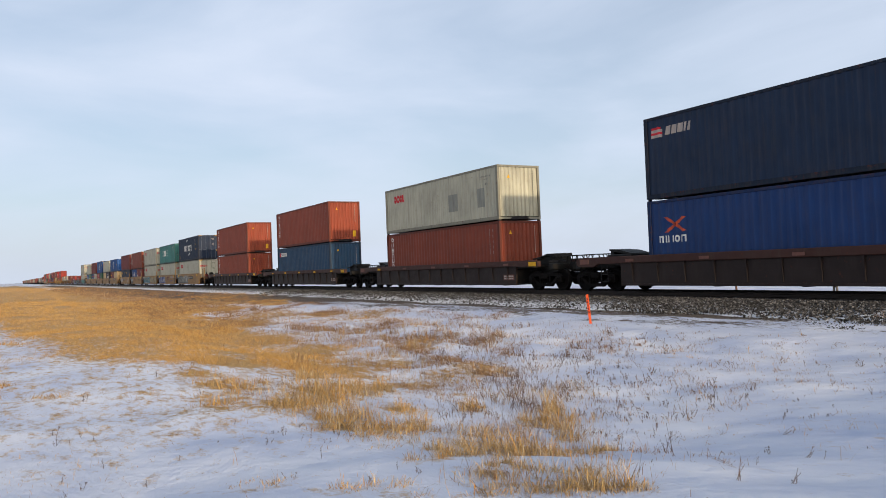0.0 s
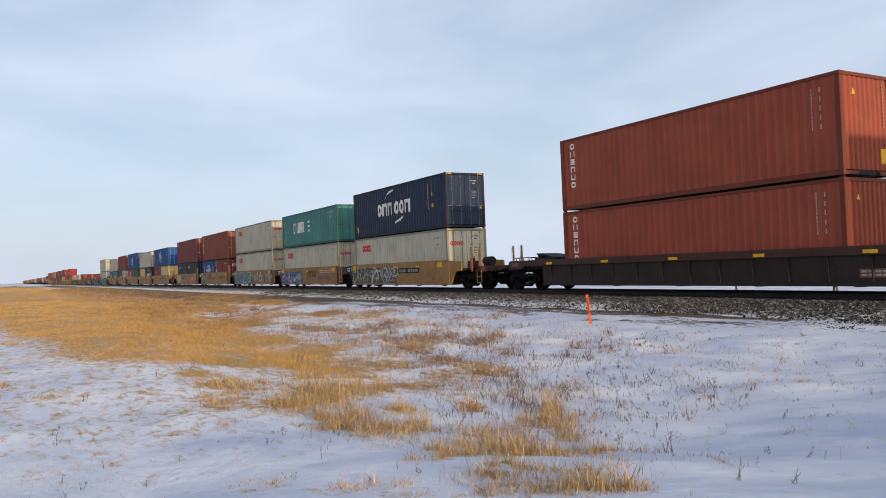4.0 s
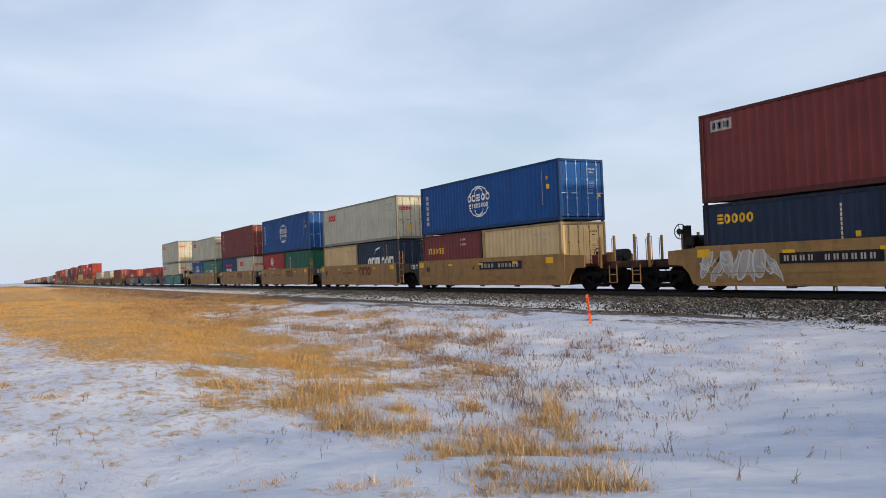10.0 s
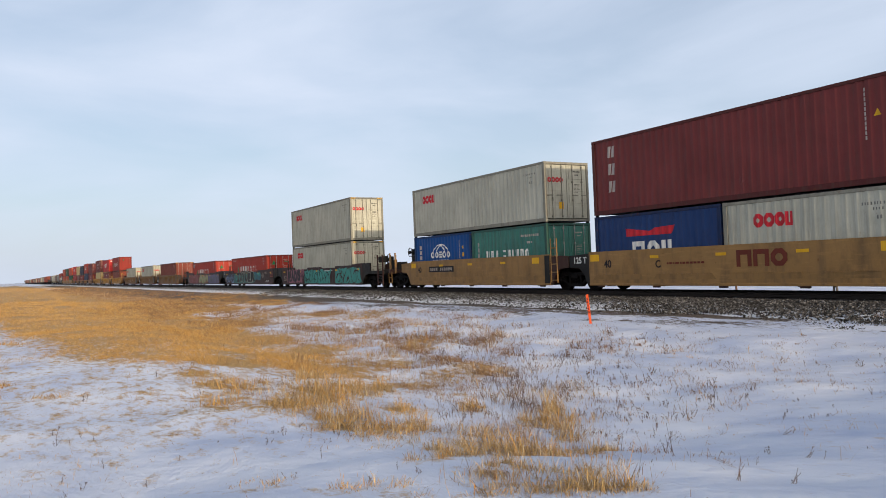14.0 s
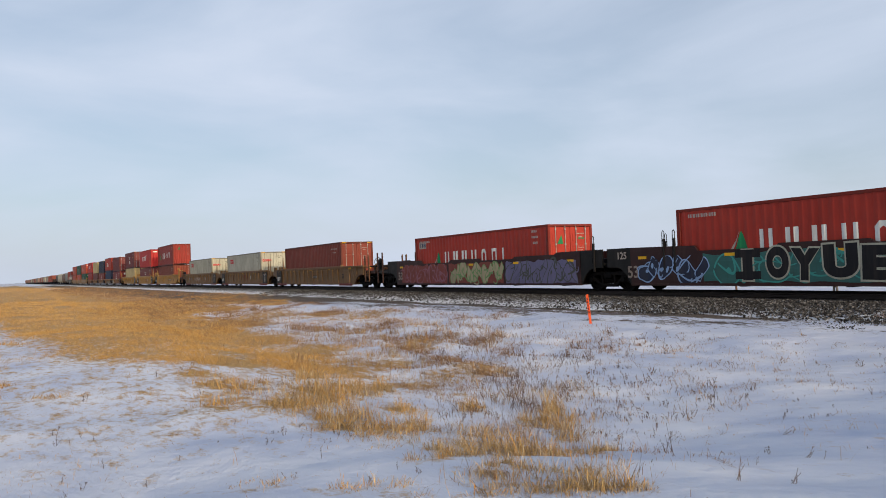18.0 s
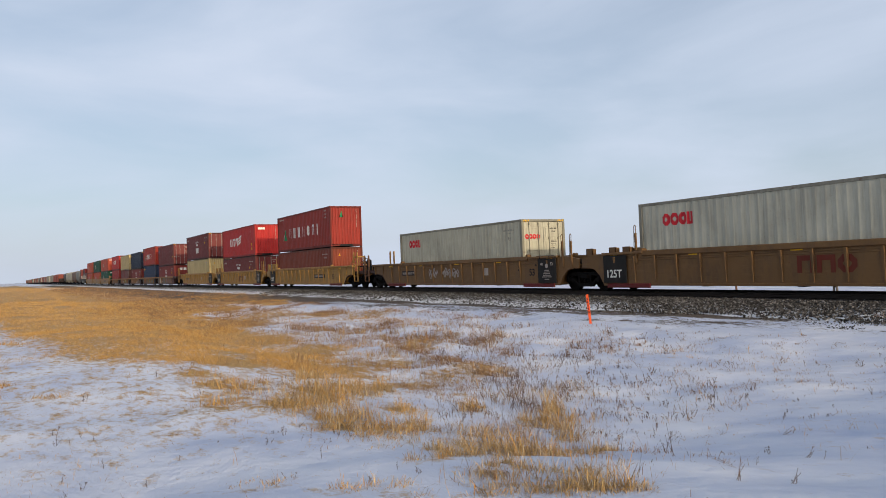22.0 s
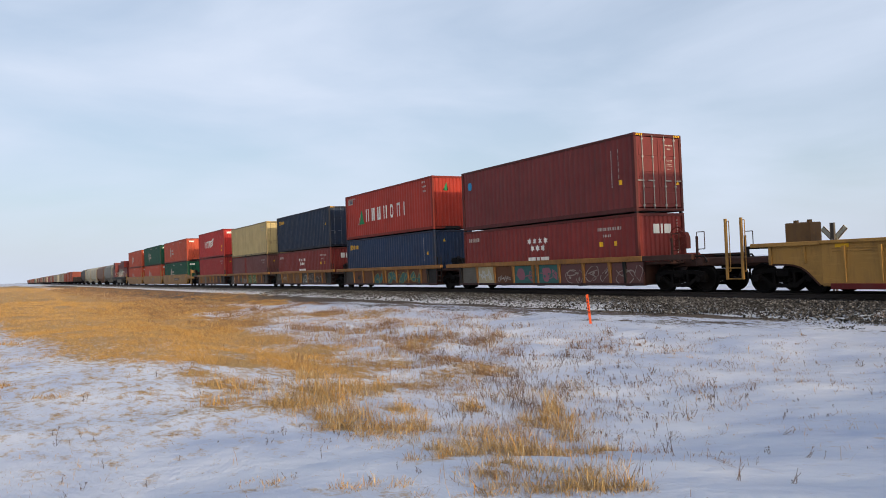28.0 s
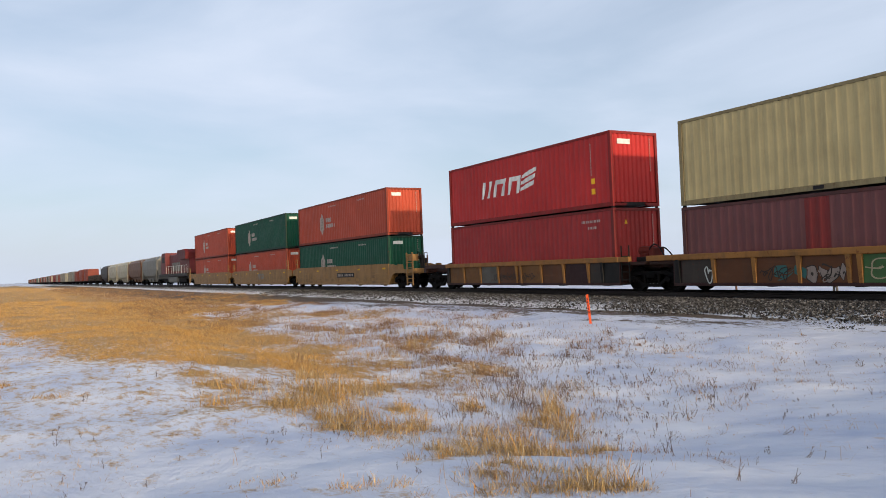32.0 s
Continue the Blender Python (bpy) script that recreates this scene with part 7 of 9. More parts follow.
def gondola(u, length=18.0, load_paint=None):
    car = thing("gondola_car", "dark low-sided gondola rail car on the rails", "rail car", "freight cars at the tail", pose(u + length / 2, TRACK_Y, 0))
    h = length / 2 - 0.5

    def tub(bm):
        for s in (-1, 1):
            box(bm, -h, h, s * 1.45 - 0.05, s * 1.45 + 0.05, 1.0, 2.5)
        for s in (-1, 1):
            box(bm, s * h - 0.05, s * h + 0.05, -1.4, 1.4, 1.0, 2.5)
        box(bm, -h, h, -1.45, 1.45, 0.98, 1.1)
    part("tub", shared(("tub", length), tub), PAINT["carbrown"], car)

    def stave(bm):
        box(bm, -0.06, 0.06, -0.05, 0.05, 1.0, 2.5)
    for k in range(12):
        part("stake_rib", shared("stake_rib", stave), PAINT["carbrown"], car, at=pose(-h + 0.8 + (2 * h - 1.6) * k / 11, -1.53, 0))
    far_running(car, length / 2)
    CARS.append(car)


def locomotive(u, length=22.3):
    """Red and grey diesel locomotive running light at the train's middle."""
    car = thing("locomotive", "dull red diesel freight locomotive with grey grime, coupled mid-train", "locomotive", "", pose(u + length / 2, TRACK_Y, 0))
    h = length / 2 - 0.6
    red = PAINT["locored"]
    back = pose(0, 0, 0, 0, 0, 180)     # its cab leads away from the camera

    def frame_(bm):
        box(bm, -h, h, -1.5, 1.5, 1.25, 1.65, 0.05)
    part("underframe", shared("loco_frame", frame_), PAINT["platform"], car, at=back)

    def hood(bm):
        box(bm, -h + 1.0, h - 6.2, -0.95, 0.95, 1.65, 4.35, 0.12)
    part("hood", shared("loco_hood", hood), red, car, at=back)

    def radiator(bm):
        extrude_xz(bm, [(-h + 0.9, 3.5), (-h + 6.0, 3.5), (-h + 6.4, 4.1), (-h + 6.0, 4.75), (-h + 1.2, 4.75), (-h + 0.7, 4.3)], -1.5, 1.5)
    part("radiator_wing", shared("loco_radiator", radiator), PAINT["darkred"], car, "dark red flared radiator housing", at=back)

    def cab(bm):
        extrude_xz(bm, [(h - 6.0, 1.65), (h - 2.4, 1.65), (h - 2.4, 3.3), (h - 2.9, 4.45), (h - 3.4, 4.7), (h - 6.0, 4.7)], -1.5, 1.5)
    part("cab", shared("loco_cab", cab), red, car, at=back)

    def nose(bm):
        box(bm, h - 2.4, h - 0.9, -1.1, 1.1, 1.65, 3.1, 0.15)
    part("nose", shared("loco_nose", nose), red, car, at=back)

    def panes(bm):
        box(bm, h - 5.4, h - 4.4, 1.5, 1.53, 3.3, 4.1)
        box(bm, h - 4.2, h - 3.3, 1.5, 1.53, 3.3, 4.1)
    part("cab_window", shared("loco_panes", panes), PAINT["black"], car, "dark cab side windows", at=back)

    def tank(bm):
        box(bm, -3.2, 3.2, -1.4, 1.4, 0.45, 1.25, 0.15)
    part("fuel_tank", shared("loco_tank", tank), PAINT["hopper"], car, "pale dusty fuel tank", at=back)

    def vents(bm):
        for k in range(5):
            box(bm, -h + 7.0 + 1.2 * k, -h + 7.9 + 1.2 * k, 0.94, 0.99, 2.0, 3.2)
    part("hood_door", shared("loco_vents", vents), PAINT["hopper"], car, "grey hood doors", at=back)
    for s in (-1, 1):
        def rail_(bm):
            for k in range(9):
                rod(bm, (-h + 0.2 + k * (h - 3.2) / 4, 0, 1.65), (-h + 0.2 + k * (h - 3.2) / 4, 0, 2.7), 0.02, 5)
            rod(bm, (-h + 0.2, 0, 2.7), (h - 6.2, 0, 2.7), 0.02, 5)
        part("handrail", shared("loco_rail", rail_), PAINT["white"], car, at=back @ pose(0, s * 1.42, 0))
        for x in (5.6, 7.3, 9.0):
            w = part("wheelset", shared("wheelset", wheelset_mesh), GEAR, car)
            w.matrix_parent_inverse = Matrix.Translation((s * (x - 1.5), 0, WHEEL_R))
            WHEELSETS.append(w)

        def tframe(bm):
            box(bm, -2.4, 2.4, -0.08, 0.08, 0.5, 0.95, 0.05)
        for sy in (-1, 1):
            part("truck_frame", shared("loco_truck", tframe), GEAR, car, at=pose(s * 5.8, sy * 1.05, 0))
    CARS.append(car)


locomotive(-603.5)
_u = -603.6
for colour, length in (("hopper", 16.0), ("hopbrown", 17.4), ("hopcream", 17.4), ("hopcream", 16.6), ("carbrown", 16.2)):
    _u -= length
    hopper_car(_u, colour, length)
gondola(-704.6)
gondola(-722.9)
for k, colour in enumerate(("rustred", "rustred", "rustred", "hopper", "hopper", "hopcream", "hopper", "hopper", "oxide", "hopper", "maroon", "locored", "hopcream", "maroon", "hopper",
                            "carbrown", "hopper", "oxide", "hopper", "maroon", "carbrown", "hopper", "oxide", "carbrown", "hopper", "grey", "green", "hopper", "carbrown", "maroon", "oxide", "hopper",
                            "oxide", "carbrown", "oxide", "hopper", "maroon", "hopper", "carbrown", "oxide", "oxide", "carbrown", "hopper", "maroon", "carbrown", "oxide", "hopper", "carbrown")):
    box_car(-740.4 - 17.4 * k, colour, (4.5, 4.7, 4.4)[k % 3])

# ---- ground, track and plants ----


def across(y):
    """Height of the ground on a line across the track."""
    pts = ((-400, -0.8), (-40, -0.52), (2.5, -0.47), (6.5, -0.87), (9.0, -0.92), (13.0, -0.87), (15.0, -0.72), (17.0, -0.54), (18.2, -0.47), (24.0, -0.50), (25.5, -0.75), (32.0, -1.15), (4500.0, -1.15))
    for (a, za), (b, zb) in zip(pts, pts[1:]):
        if y <= b:
            k = min(1.0, max(0.0, (y - a) / (b - a)))
            k = k * k * (3 - 2 * k)
            return za + (zb - za) * k
    return -1.2


def ground_z(x, y):
    z = across(y)
    if y < 17.6:
        f = min(1.0, (17.6 - y) / 2.0)
        inner = min(1.0, max(0.0, (y - 5.0) / 4.0))
        edge = 8.0 + 0.8 * inner
        if x > -edge:     # a drift that falls away to the left
            z += f * (0.035 + 0.035 * inner) * (min(x, -2.0) + edge)
        if x > -6:
            z += f * 0.1 * (min(x, -2.0) + 6)
        z += f * (0.085 * noise.noise(Vector((x * 0.22, y * 0.35, 3.1))) + 0.05 * noise.noise(Vector((x * 0.8, y * 1.1, 7.7))) + 0.030 * noise.noise(Vector((x * 2.1, y * 2.6, 1.7))))
        if -60 < x < -9 and 6.0 < y < 16.0:     # small drifts caught by the weeds on the slope
            k = min(1.0, (y - 6.0) / 2.0, (16.0 - y) / 2.0, (-9.0 - x) / 4.0)
            z += k * (0.12 * noise.noise(Vector((x * 0.42, y * 0.8, 31.0))) + 0.085 * noise.noise(Vector((x * 1.0, y * 1.5, 44.0))))
    return z


def lerp(x, pts):
    for (a, va), (b, vb) in zip(pts, pts[1:]):
        if x <= b:
            k = min(1.0, max(0.0, (x - a) / (b - a)))
            return va + (vb - va) * k
    return pts[-1][1]


def golden(x, y):
    """How thickly dry golden grass stands at a place, 0 to 1."""
    if x > -12.0 or x < -460:
        return 0.0
    lo = lerp(x, ((-400, -30), (-100, -8), (-60, -3), (-28, -0.3), (-18.7, 0.8), (-16.4, 1.7), (-14.5, 2.6), (-13.3, 3.9), (-12, 4.8), (-10.5, 5.7)))
    hi = lerp(x, ((-400, 17), (-85, 14.0), (-50, 10.6), (-33, 8.6), (-23.5, 7.5), (-15.4, 7.3), (-10.5, 6.2)))
    wob = noise.noise(Vector((x * 0.2, y * 0.45, 1.0)))
    m = min(y - lo + wob * 0.5, (hi - y + wob * 1.6) * 0.7)
    d = min(1.0, max(0.0, m / 1.1 + 0.2))
    if hi - 1 < y < (16.4 if x < -45 else 13.5) and x < -13:     # thinner towards the bank
        d = max(d, (1.0 if x < -45 else 0.38) * max(0.0, (0.8 if x < -45 else 0.5) + 1.6 * noise.noise(Vector((x * 0.12, y * 0.5, 6.0)))))
    return d * lerp(x, ((-32, 1.0), (-23, 0.95), (-16, 0.75), (-13.5, 0.4), (-12, 0.1)))


# tufts of dry grass: x, y, half-width, height
GOLD_TUFTS = ((-10.85, 3.93, 0.39, 0.37), (-9.19, 3.1, 0.19, 0.31), (-9.84, 3.81, 0.27, 0.4), (-10.85, 4.62, 0.3, 0.32), (-7.69, 3.04, 0.16, 0.3), (-6.95, 3.04, 0.15, 0.2), (-6.86, 3.25, 0.2, 0.23),
    (-7.42, 3.81, 0.14, 0.33), (-8.81, 4.34, 0.16, 0.25), (-11.08, 5.13, 0.13, 0.26), (-9.55, 3, 0.15, 0.21), (-9.12, 5.54, 0.13, 0.27), (-5.47, 3.73, 0.21, 0.29), (-5.95, 3.85, 0.08, 0.22),
    (-8.61, 6.57, 0.13, 0.34), (-7.64, 5.98, 0.16, 0.31), (-7.85, 5.83, 0.05, 0.27), (-6.57, 5.22, 0.08, 0.19), (-5.15, 3.91, 0.09, 0.19), (-8.12, 5.79, 0.06, 0.23), (-13.37, 4.73, 0.23, 0.28),
    (-8.06, 3.32, 0.15, 0.2), (-8.48, 3.13, 0.11, 0.21))
NEAR_TUFTS = ((-3.5, 2.98, 0.15, 0.22), (-3.46, 3.08, 0.12, 0.17), (-3.38, 3.12, 0.09, 0.11), (-3.27, 3.14, 0.05, 0.06), (-3.53, 2.9, 0.07, 0.14), (-3.71, 2.35, 0.05, 0.1), (-3.74, 2.53, 0.09, 0.11),
    (-3.6, 2.62, 0.12, 0.12), (-3.46, 2.72, 0.09, 0.14), (-4.22, 3.03, 0.09, 0.12), (-4.18, 3.22, 0.07, 0.11), (-4.12, 2.69, 0.07, 0.08), (-5.44, 4.63, 0.11, 0.15), (-5.63, 4.97, 0.07, 0.13),
    (-5.64, 4.58, 0.06, 0.11), (-5.31, 3.05, 0.09, 0.24), (-5.89, 3.22, 0.06, 0.22), (-5.47, 3.35, 0.07, 0.25), (-6.09, 3.62, 0.06, 0.19), (-5.23, 3.71, 0.07, 0.17), (-4.04, 3.35, 0.06, 0.1),
    (-4.54, 3.07, 0.08, 0.09), (-4.46, 2.87, 0.05, 0.08))
THIN_TUFTS = ((-4.76, 1.86, 0.06, 0.09), (-4.65, 1.92, 0.05, 0.08), (-4.54, 1.99, 0.05, 0.12), (-4.47, 2.02, 0.03, 0.05), (-4.34, 2.12, 0.05, 0.1), (-5.22, 2.63, 0.05, 0.15), (-3.99, 2.07, 0.08, 0.06),
    (-3.76, 2.2, 0.04, 0.05), (-5.04, 2.8, 0.04, 0.07), (-10.36, 2.42, 0.21, 0.21), (-12.06, 2.9, 0.32, 0.26), (-11.36, 2.99, 0.21, 0.27), (-11.18, 2.38, 0.09, 0.12), (-12.28, 3.55, 0.1, 0.17),
    (-10.18, 2.53, 0.27, 0.09), (-5.37, 1.62, 0.09, 0.08), (-5.65, 1.46, 0.12, 0.04), (-12.46, 0.59, 0.24, 0.07), (-12.74, 0.3, 0.21, 0.05), (-12.3, 0.84, 0.11, 0.06), (-14.2, -0.1, 0.15, 0.11),
    (-11.84, 1.71, 0.12, 0.07), (-13.42, 2.7, 0.25, 0.1), (-23.56, -0.01, 0.35, 0.14))
SNOW_TUFTS = ((-8.02, 8.82, 0.09, 0.14), (-7.64, 9.24, 0.2, 0.09), (-6.66, 8.18, 0.11, 0.08), (-7.04, 8.41, 0.07, 0.07), (-4.07, 4.72, 0.06, 0.04), (-13.75, 13.45, 0.13, 0.16), (-11.6, 10.62, 0.11,
    0.09), (-15.27, 13.8, 0.22, 0.25), (-15.3, 15.5, 0.11, 0.15), (-13.6, 15.36, 0.12, 0.14), (-13.5, 14.24, 0.1, 0.12), (-10.74, 15.27, 0.15, 0.21), (-10.49, 14.11, 0.08, 0.14), (-10.32, 14.46,
    0.05, 0.12), (-9.77, 12.22, 0.13, 0.09), (-9.44, 11.36, 0.08, 0.13), (-8.86, 11.83, 0.04, 0.11), (-8.63, 12.07, 0.06, 0.09), (-10.66, 18.04, 0.2, 0.25), (-14.9, 12.8, 0.29, 0.15), (-12.17,
    10.13, 0.17, 0.1), (-13, 11.32, 0.18, 0.1), (-9.69, 11.32, 0.1, 0.09), (-9.88, 11.1, 0.07, 0.1))
BROWN_TUFTS = ((-27.6, 9.32, 0.65, 0.2), (-26.68, 9.76, 0.64, 0.21), (-25.52, 10.18, 0.53, 0.25), (-24.82, 10.58, 0.52, 0.24), (-25.79, 11.68, 0.42, 0.25), (-25.97, 12.32, 0.3, 0.26), (-43.36, 12.22, 0.4,
    0.27), (-19.54, 10.6, 0.57, 0.27), (-19.05, 11.08, 0.3, 0.26), (-17.85, 11.1, 0.35, 0.31), (-17.97, 11.66, 0.29, 0.35), (-18.55, 12.43, 0.18, 0.3), (-17.12, 8.87, 0.64, 0.17), (-19.8, 9.63,
    0.49, 0.15), (-10.64, 6.25, 0.37, 0.09), (-11.25, 6.06, 0.39, 0.09), (-11.61, 5.77, 0.33, 0.09), (-19.93, 8.62, 0.49, 0.13), (-23.08, 15.36, 0.54, 0.14), (-24.77, 14.94, 0.56, 0.13),
    (-15.77, 11.15, 0.29, 0.12), (-14.19, 7.95, 0.49, 0.15), (-12.59, 7.93, 0.34, 0.13), (-15.21, 10.41, 0.33, 0.14))
# thin mixed stands on the slope: x, y, half-width, upright extent
COVER = ((-27.86, 5.37, 2.01, 0.42), (-33.11, 8.76, 1.53, 0.26), (-51.85, 8.28, 3.13, 0.39), (-23.2, 6.82, 1.08, 0.22), (-14.62, 5.8, 1.12, 0.12), (-19.59, 7.14, 0.81, 0.16), (-15.34, 7.3, 0.69,
    0.13), (-11.9, 5.97, 0.7, 0.08), (-64.15, 13.33, 5.37, 0.29), (-13.06, 8.24, 0.81, 0.23), (-13.23, 5.7, 0.54, 0.09), (-36.98, 11.2, 1.73, 0.23), (-15.41, 5.36, 0.49, 0.15), (-17.87, 5.66,
    0.98, 0.14), (-42.8, 5.15, 1.93, 0.39), (-15.27, 3.68, 0.82, 0.12), (-34.44, 12.62, 1.64, 0.16), (-30.98, 14, 1.52, 0.13), (-18.45, 9.65, 0.78, 0.16), (-12.5, 6.99, 0.54, 0.11))
# thin low veil of old grass round and between the tufts
VEIL = ((-11.52, 6.32, 0.74, 0.18), (-6.76, 4.22, 0.52, 0.18), (-7.4, 5.72, 0.43, 0.25), (-4.05, 2.65, 0.22, 0.09), (-3.99, 3.28, 0.3, 0.11), (-20.11, 11.5, 1.56, 0.35), (-16.97, 8.08, 0.85, 0.42),
    (-16.03, 5.97, 1.15, 0.19), (-11.56, 3.2, 0.45, 0.16), (-8.39, 3.6, 0.42, 0.17), (-5.43, 3.91, 0.31, 0.13), (-7.24, 3.48, 0.28, 0.11), (-9.84, 7.82, 0.57, 0.13), (-10, 6.81, 0.55, 0.15),
    (-22.99, 8.97, 1.66, 0.22), (-5.31, 4.71, 0.24, 0.11))
STALK_DRIFTS = ((-13.81, 8.57, 1.28, 2.94, 0.28, 210), (-10.33, 7.21, 0.53, 1.85, 0.30, 150), (-8.83, 6.36, 0.25, 0.59, 0.28, 50), (-8.51, 5.07, 0.44, 0.93, 0.22, 80), (-19.0, 11.6, 2.2, 2.6, 0.28, 110),
                (-11.66, 9.55, 0.5, 2.75, 0.20, 110), (-13.5, 12.3, 1.5, 2.0, 0.2, 90), (-7.34, 2.64, 0.62, 0.85, 0.11, 26), (-6.86, 5.51, 0.25, 1.96, 0.18, 34), (-6.76, 4.16, 0.59, 1.49, 0.17, 56),
                (-8.9, 8.4, 1.1, 2.6, 0.15, 240), (-7.2, 6.2, 0.7, 1.3, 0.13, 90), (-6.5, 8.2, 0.9, 1.6, 0.09, 40))
GRIT_SPOTS = ((-14.9, 16.38, 0.42), (-13.4, 16.58, 0.32), (-18.54, 15.86, 0.66), (-17.15, 15.97, 0.36), (-22.47, 16.06, 1.16), (-27.44, 16.01, 2.74))
WEED_CLUMPS = ((-17.7, 11.1, 0.55), (-18.0, 10.1, 0.4), (-19.2, 10.0, 0.42), (-22.4, 10.7, 0.4), (-8.3, 5.8, 0.42), (-14.4, 8.8, 0.42), (-11.2, 7.3, 0.34), (-8.6, 9.45, 0.2), (-7.6, 9.3, 0.2),
               (-6.8, 7.3, 0.16), (-6.4, 6.3, 0.1), (-5.14, 4.85, 0.2), (-5.5, 7.5, 0.07), (-4.55, 5.6, 0.1), (-4.0, 4.65, 0.12), (-13.5, 11.9, 0.24), (-14.9, 12.0, 0.24), (-15.7, 14.1, 0.28), (-13.9, 13.5, 0.2),
               (-9.9, 11.5, 0.2), (-7.9, 12.8, 0.22), (-10.1, 11.3, 0.17))


def oval(x, y, cx, cy, w, s):
    """Squared distance from the middle of an oval that is s deep along the line to the eye and w wide across it; 1 on its rim."""
    far = math.hypot(cx, cy)
    a, b = ((x - cx) * cx + (y - cy) * cy) / far, ((y - cy) * cx - (x - cx) * cy) / far
    return (a / s) ** 2 + (b / w) ** 2


def depth_of(cx, cy, rise):
    """How far a stand that rises over the flat by so much reaches along the line to the eye."""
    return rise * math.hypot(cx, cy) / 2.1


# broken stems lying on the snow: x, y, length, direction in degrees, rise
FALLEN = ((-4.6, 4.75, 0.24, 150, 0.16), (-3.75, 4.5, 0.26, 200, 0.05), (-3.3, 3.95, 0.14, 120, 0.08), (-4.95, 6.6, 0.14, 60, 0.06), (-3.1, 4.2, 0.1, 100, 0.06), (-3.7, 5.2, 0.08, 80, 0.05), (-6.3, 5.6, 0.16, 30, 0.08), (-6.1, 6.2, 0.2, 10, 0.08))


def thatch(x, y):
    """Sparse straw round the tufts of grass, 0 to 1."""
    d = 0.0
    for cx, cy, w, _ in GOLD_TUFTS + NEAR_TUFTS + THIN_TUFTS:
        if abs(x - cx) < 3.2 and abs(y - cy) < 3.2:
            q = oval(x, y, cx, cy, 2.0 * w + 0.06, 3.0 * w + 0.2)
            if q < 1:
                d = max(d, (1 - q) ** 1.3)
    d = 0.85 * d + 0.04
    if x < -8 and y > 4:
        d += 0.10 * max(0.0, 0.4 + 1.6 * noise.noise(Vector((x * 0.4, y * 0.6, 14.0))))
    return d * max(0.1, 0.7 + 1.2 * noise.noise(Vector((x * 1.1, y * 1.3, 9.0))))


def cover(x, y):
    """How thickly the mixed stands on the slope grow, 0 to 1."""
    d = 0.0
    for cx, cy, w, rise in COVER:
        if abs(x - cx) < 16 and abs(y - cy) < 10:
            q = oval(x, y, cx, cy, 1.15 * w, 1.15 * depth_of(cx, cy, rise))
            if q < 1:
                d = max(d, 1 - q)
    return d


def brown(x, y):
    """How thickly thin brown weeds stand."""
    d = 0.0
    if -60 < x < -12 and 6.5 < y < 15.5:
        d = (0.8 if x < -30 else 0.3) * max(0.0, 0.65 + 1.3 * noise.noise(Vector((x * 0.17, y * 0.42, 11.0))))
    if -220 < x <= -60 and 7.0 < y < 17.0:
        d = 0.9 * min(1.0, (y - 7.0) / 3.0)
    if -14.5 < x < -5 and 5.0 < y < 14.5:
        d = max(d, 0.16 * max(0.0, 0.45 + 1.5 * noise.noise(Vector((x * 0.5, y * 0.6, 4.0)))) * (0.35 if x > -8 else 1.0))
    if -50 < x < -8:     # under the thicker tufts
        for cx, cy, w, rise in BROWN_TUFTS:
            if abs(x - cx) < 5 and abs(y - cy) < 4:
                q = oval(x, y, cx, cy, 1.2 * w, 1.6 * w + 0.5)
                if q < 1:
                    d = max(d, 0.7 * (1 - q))
    return d


def bare(x, y):
    """How far soil and spilt gravel show at the foot of the ballast, 0 to 1."""
    if not 9.0 < y < 18.5 or x < -400:
        return 0.0
    g = lerp(y + 3.6 * min(1.0, max(0.0, (-32 - x) / 40)), ((14.3, 0.0), (15.4, 0.28), (16.3, 0.60), (17.1, 0.95), (17.7, 1.3)))
    if x > -20:
        g *= lerp(x, ((-20, 0.9), (-15, 0.75), (-10, 0.55)))
    g += (0.6 * noise.noise(Vector((x * 0.16, y * 1.5, 21.0))) + 0.35 * noise.noise(Vector((x * 0.5, y * 3.2, 5.0)))) * min(1.0, 2.2 * g)
    for cx, cy, w in GRIT_SPOTS:
        q = ((x - cx) / w) ** 2 + ((y - cy) / 0.28) ** 2
        g = max(g, 0.85 * (1 - 0.6 * q) if q < 1.6 else 0.0)
    return min(1.3, max(0.0, g))


def steps(bounds):
    """Coordinates that are close together in the middle and far apart outside."""
    out = []
    for a, b, d in bounds:
        n = max(1, round((b - a) / d))
        out += [a + (b - a) * k / n for k in range(n)]
    return out + [bounds[-1][1]]


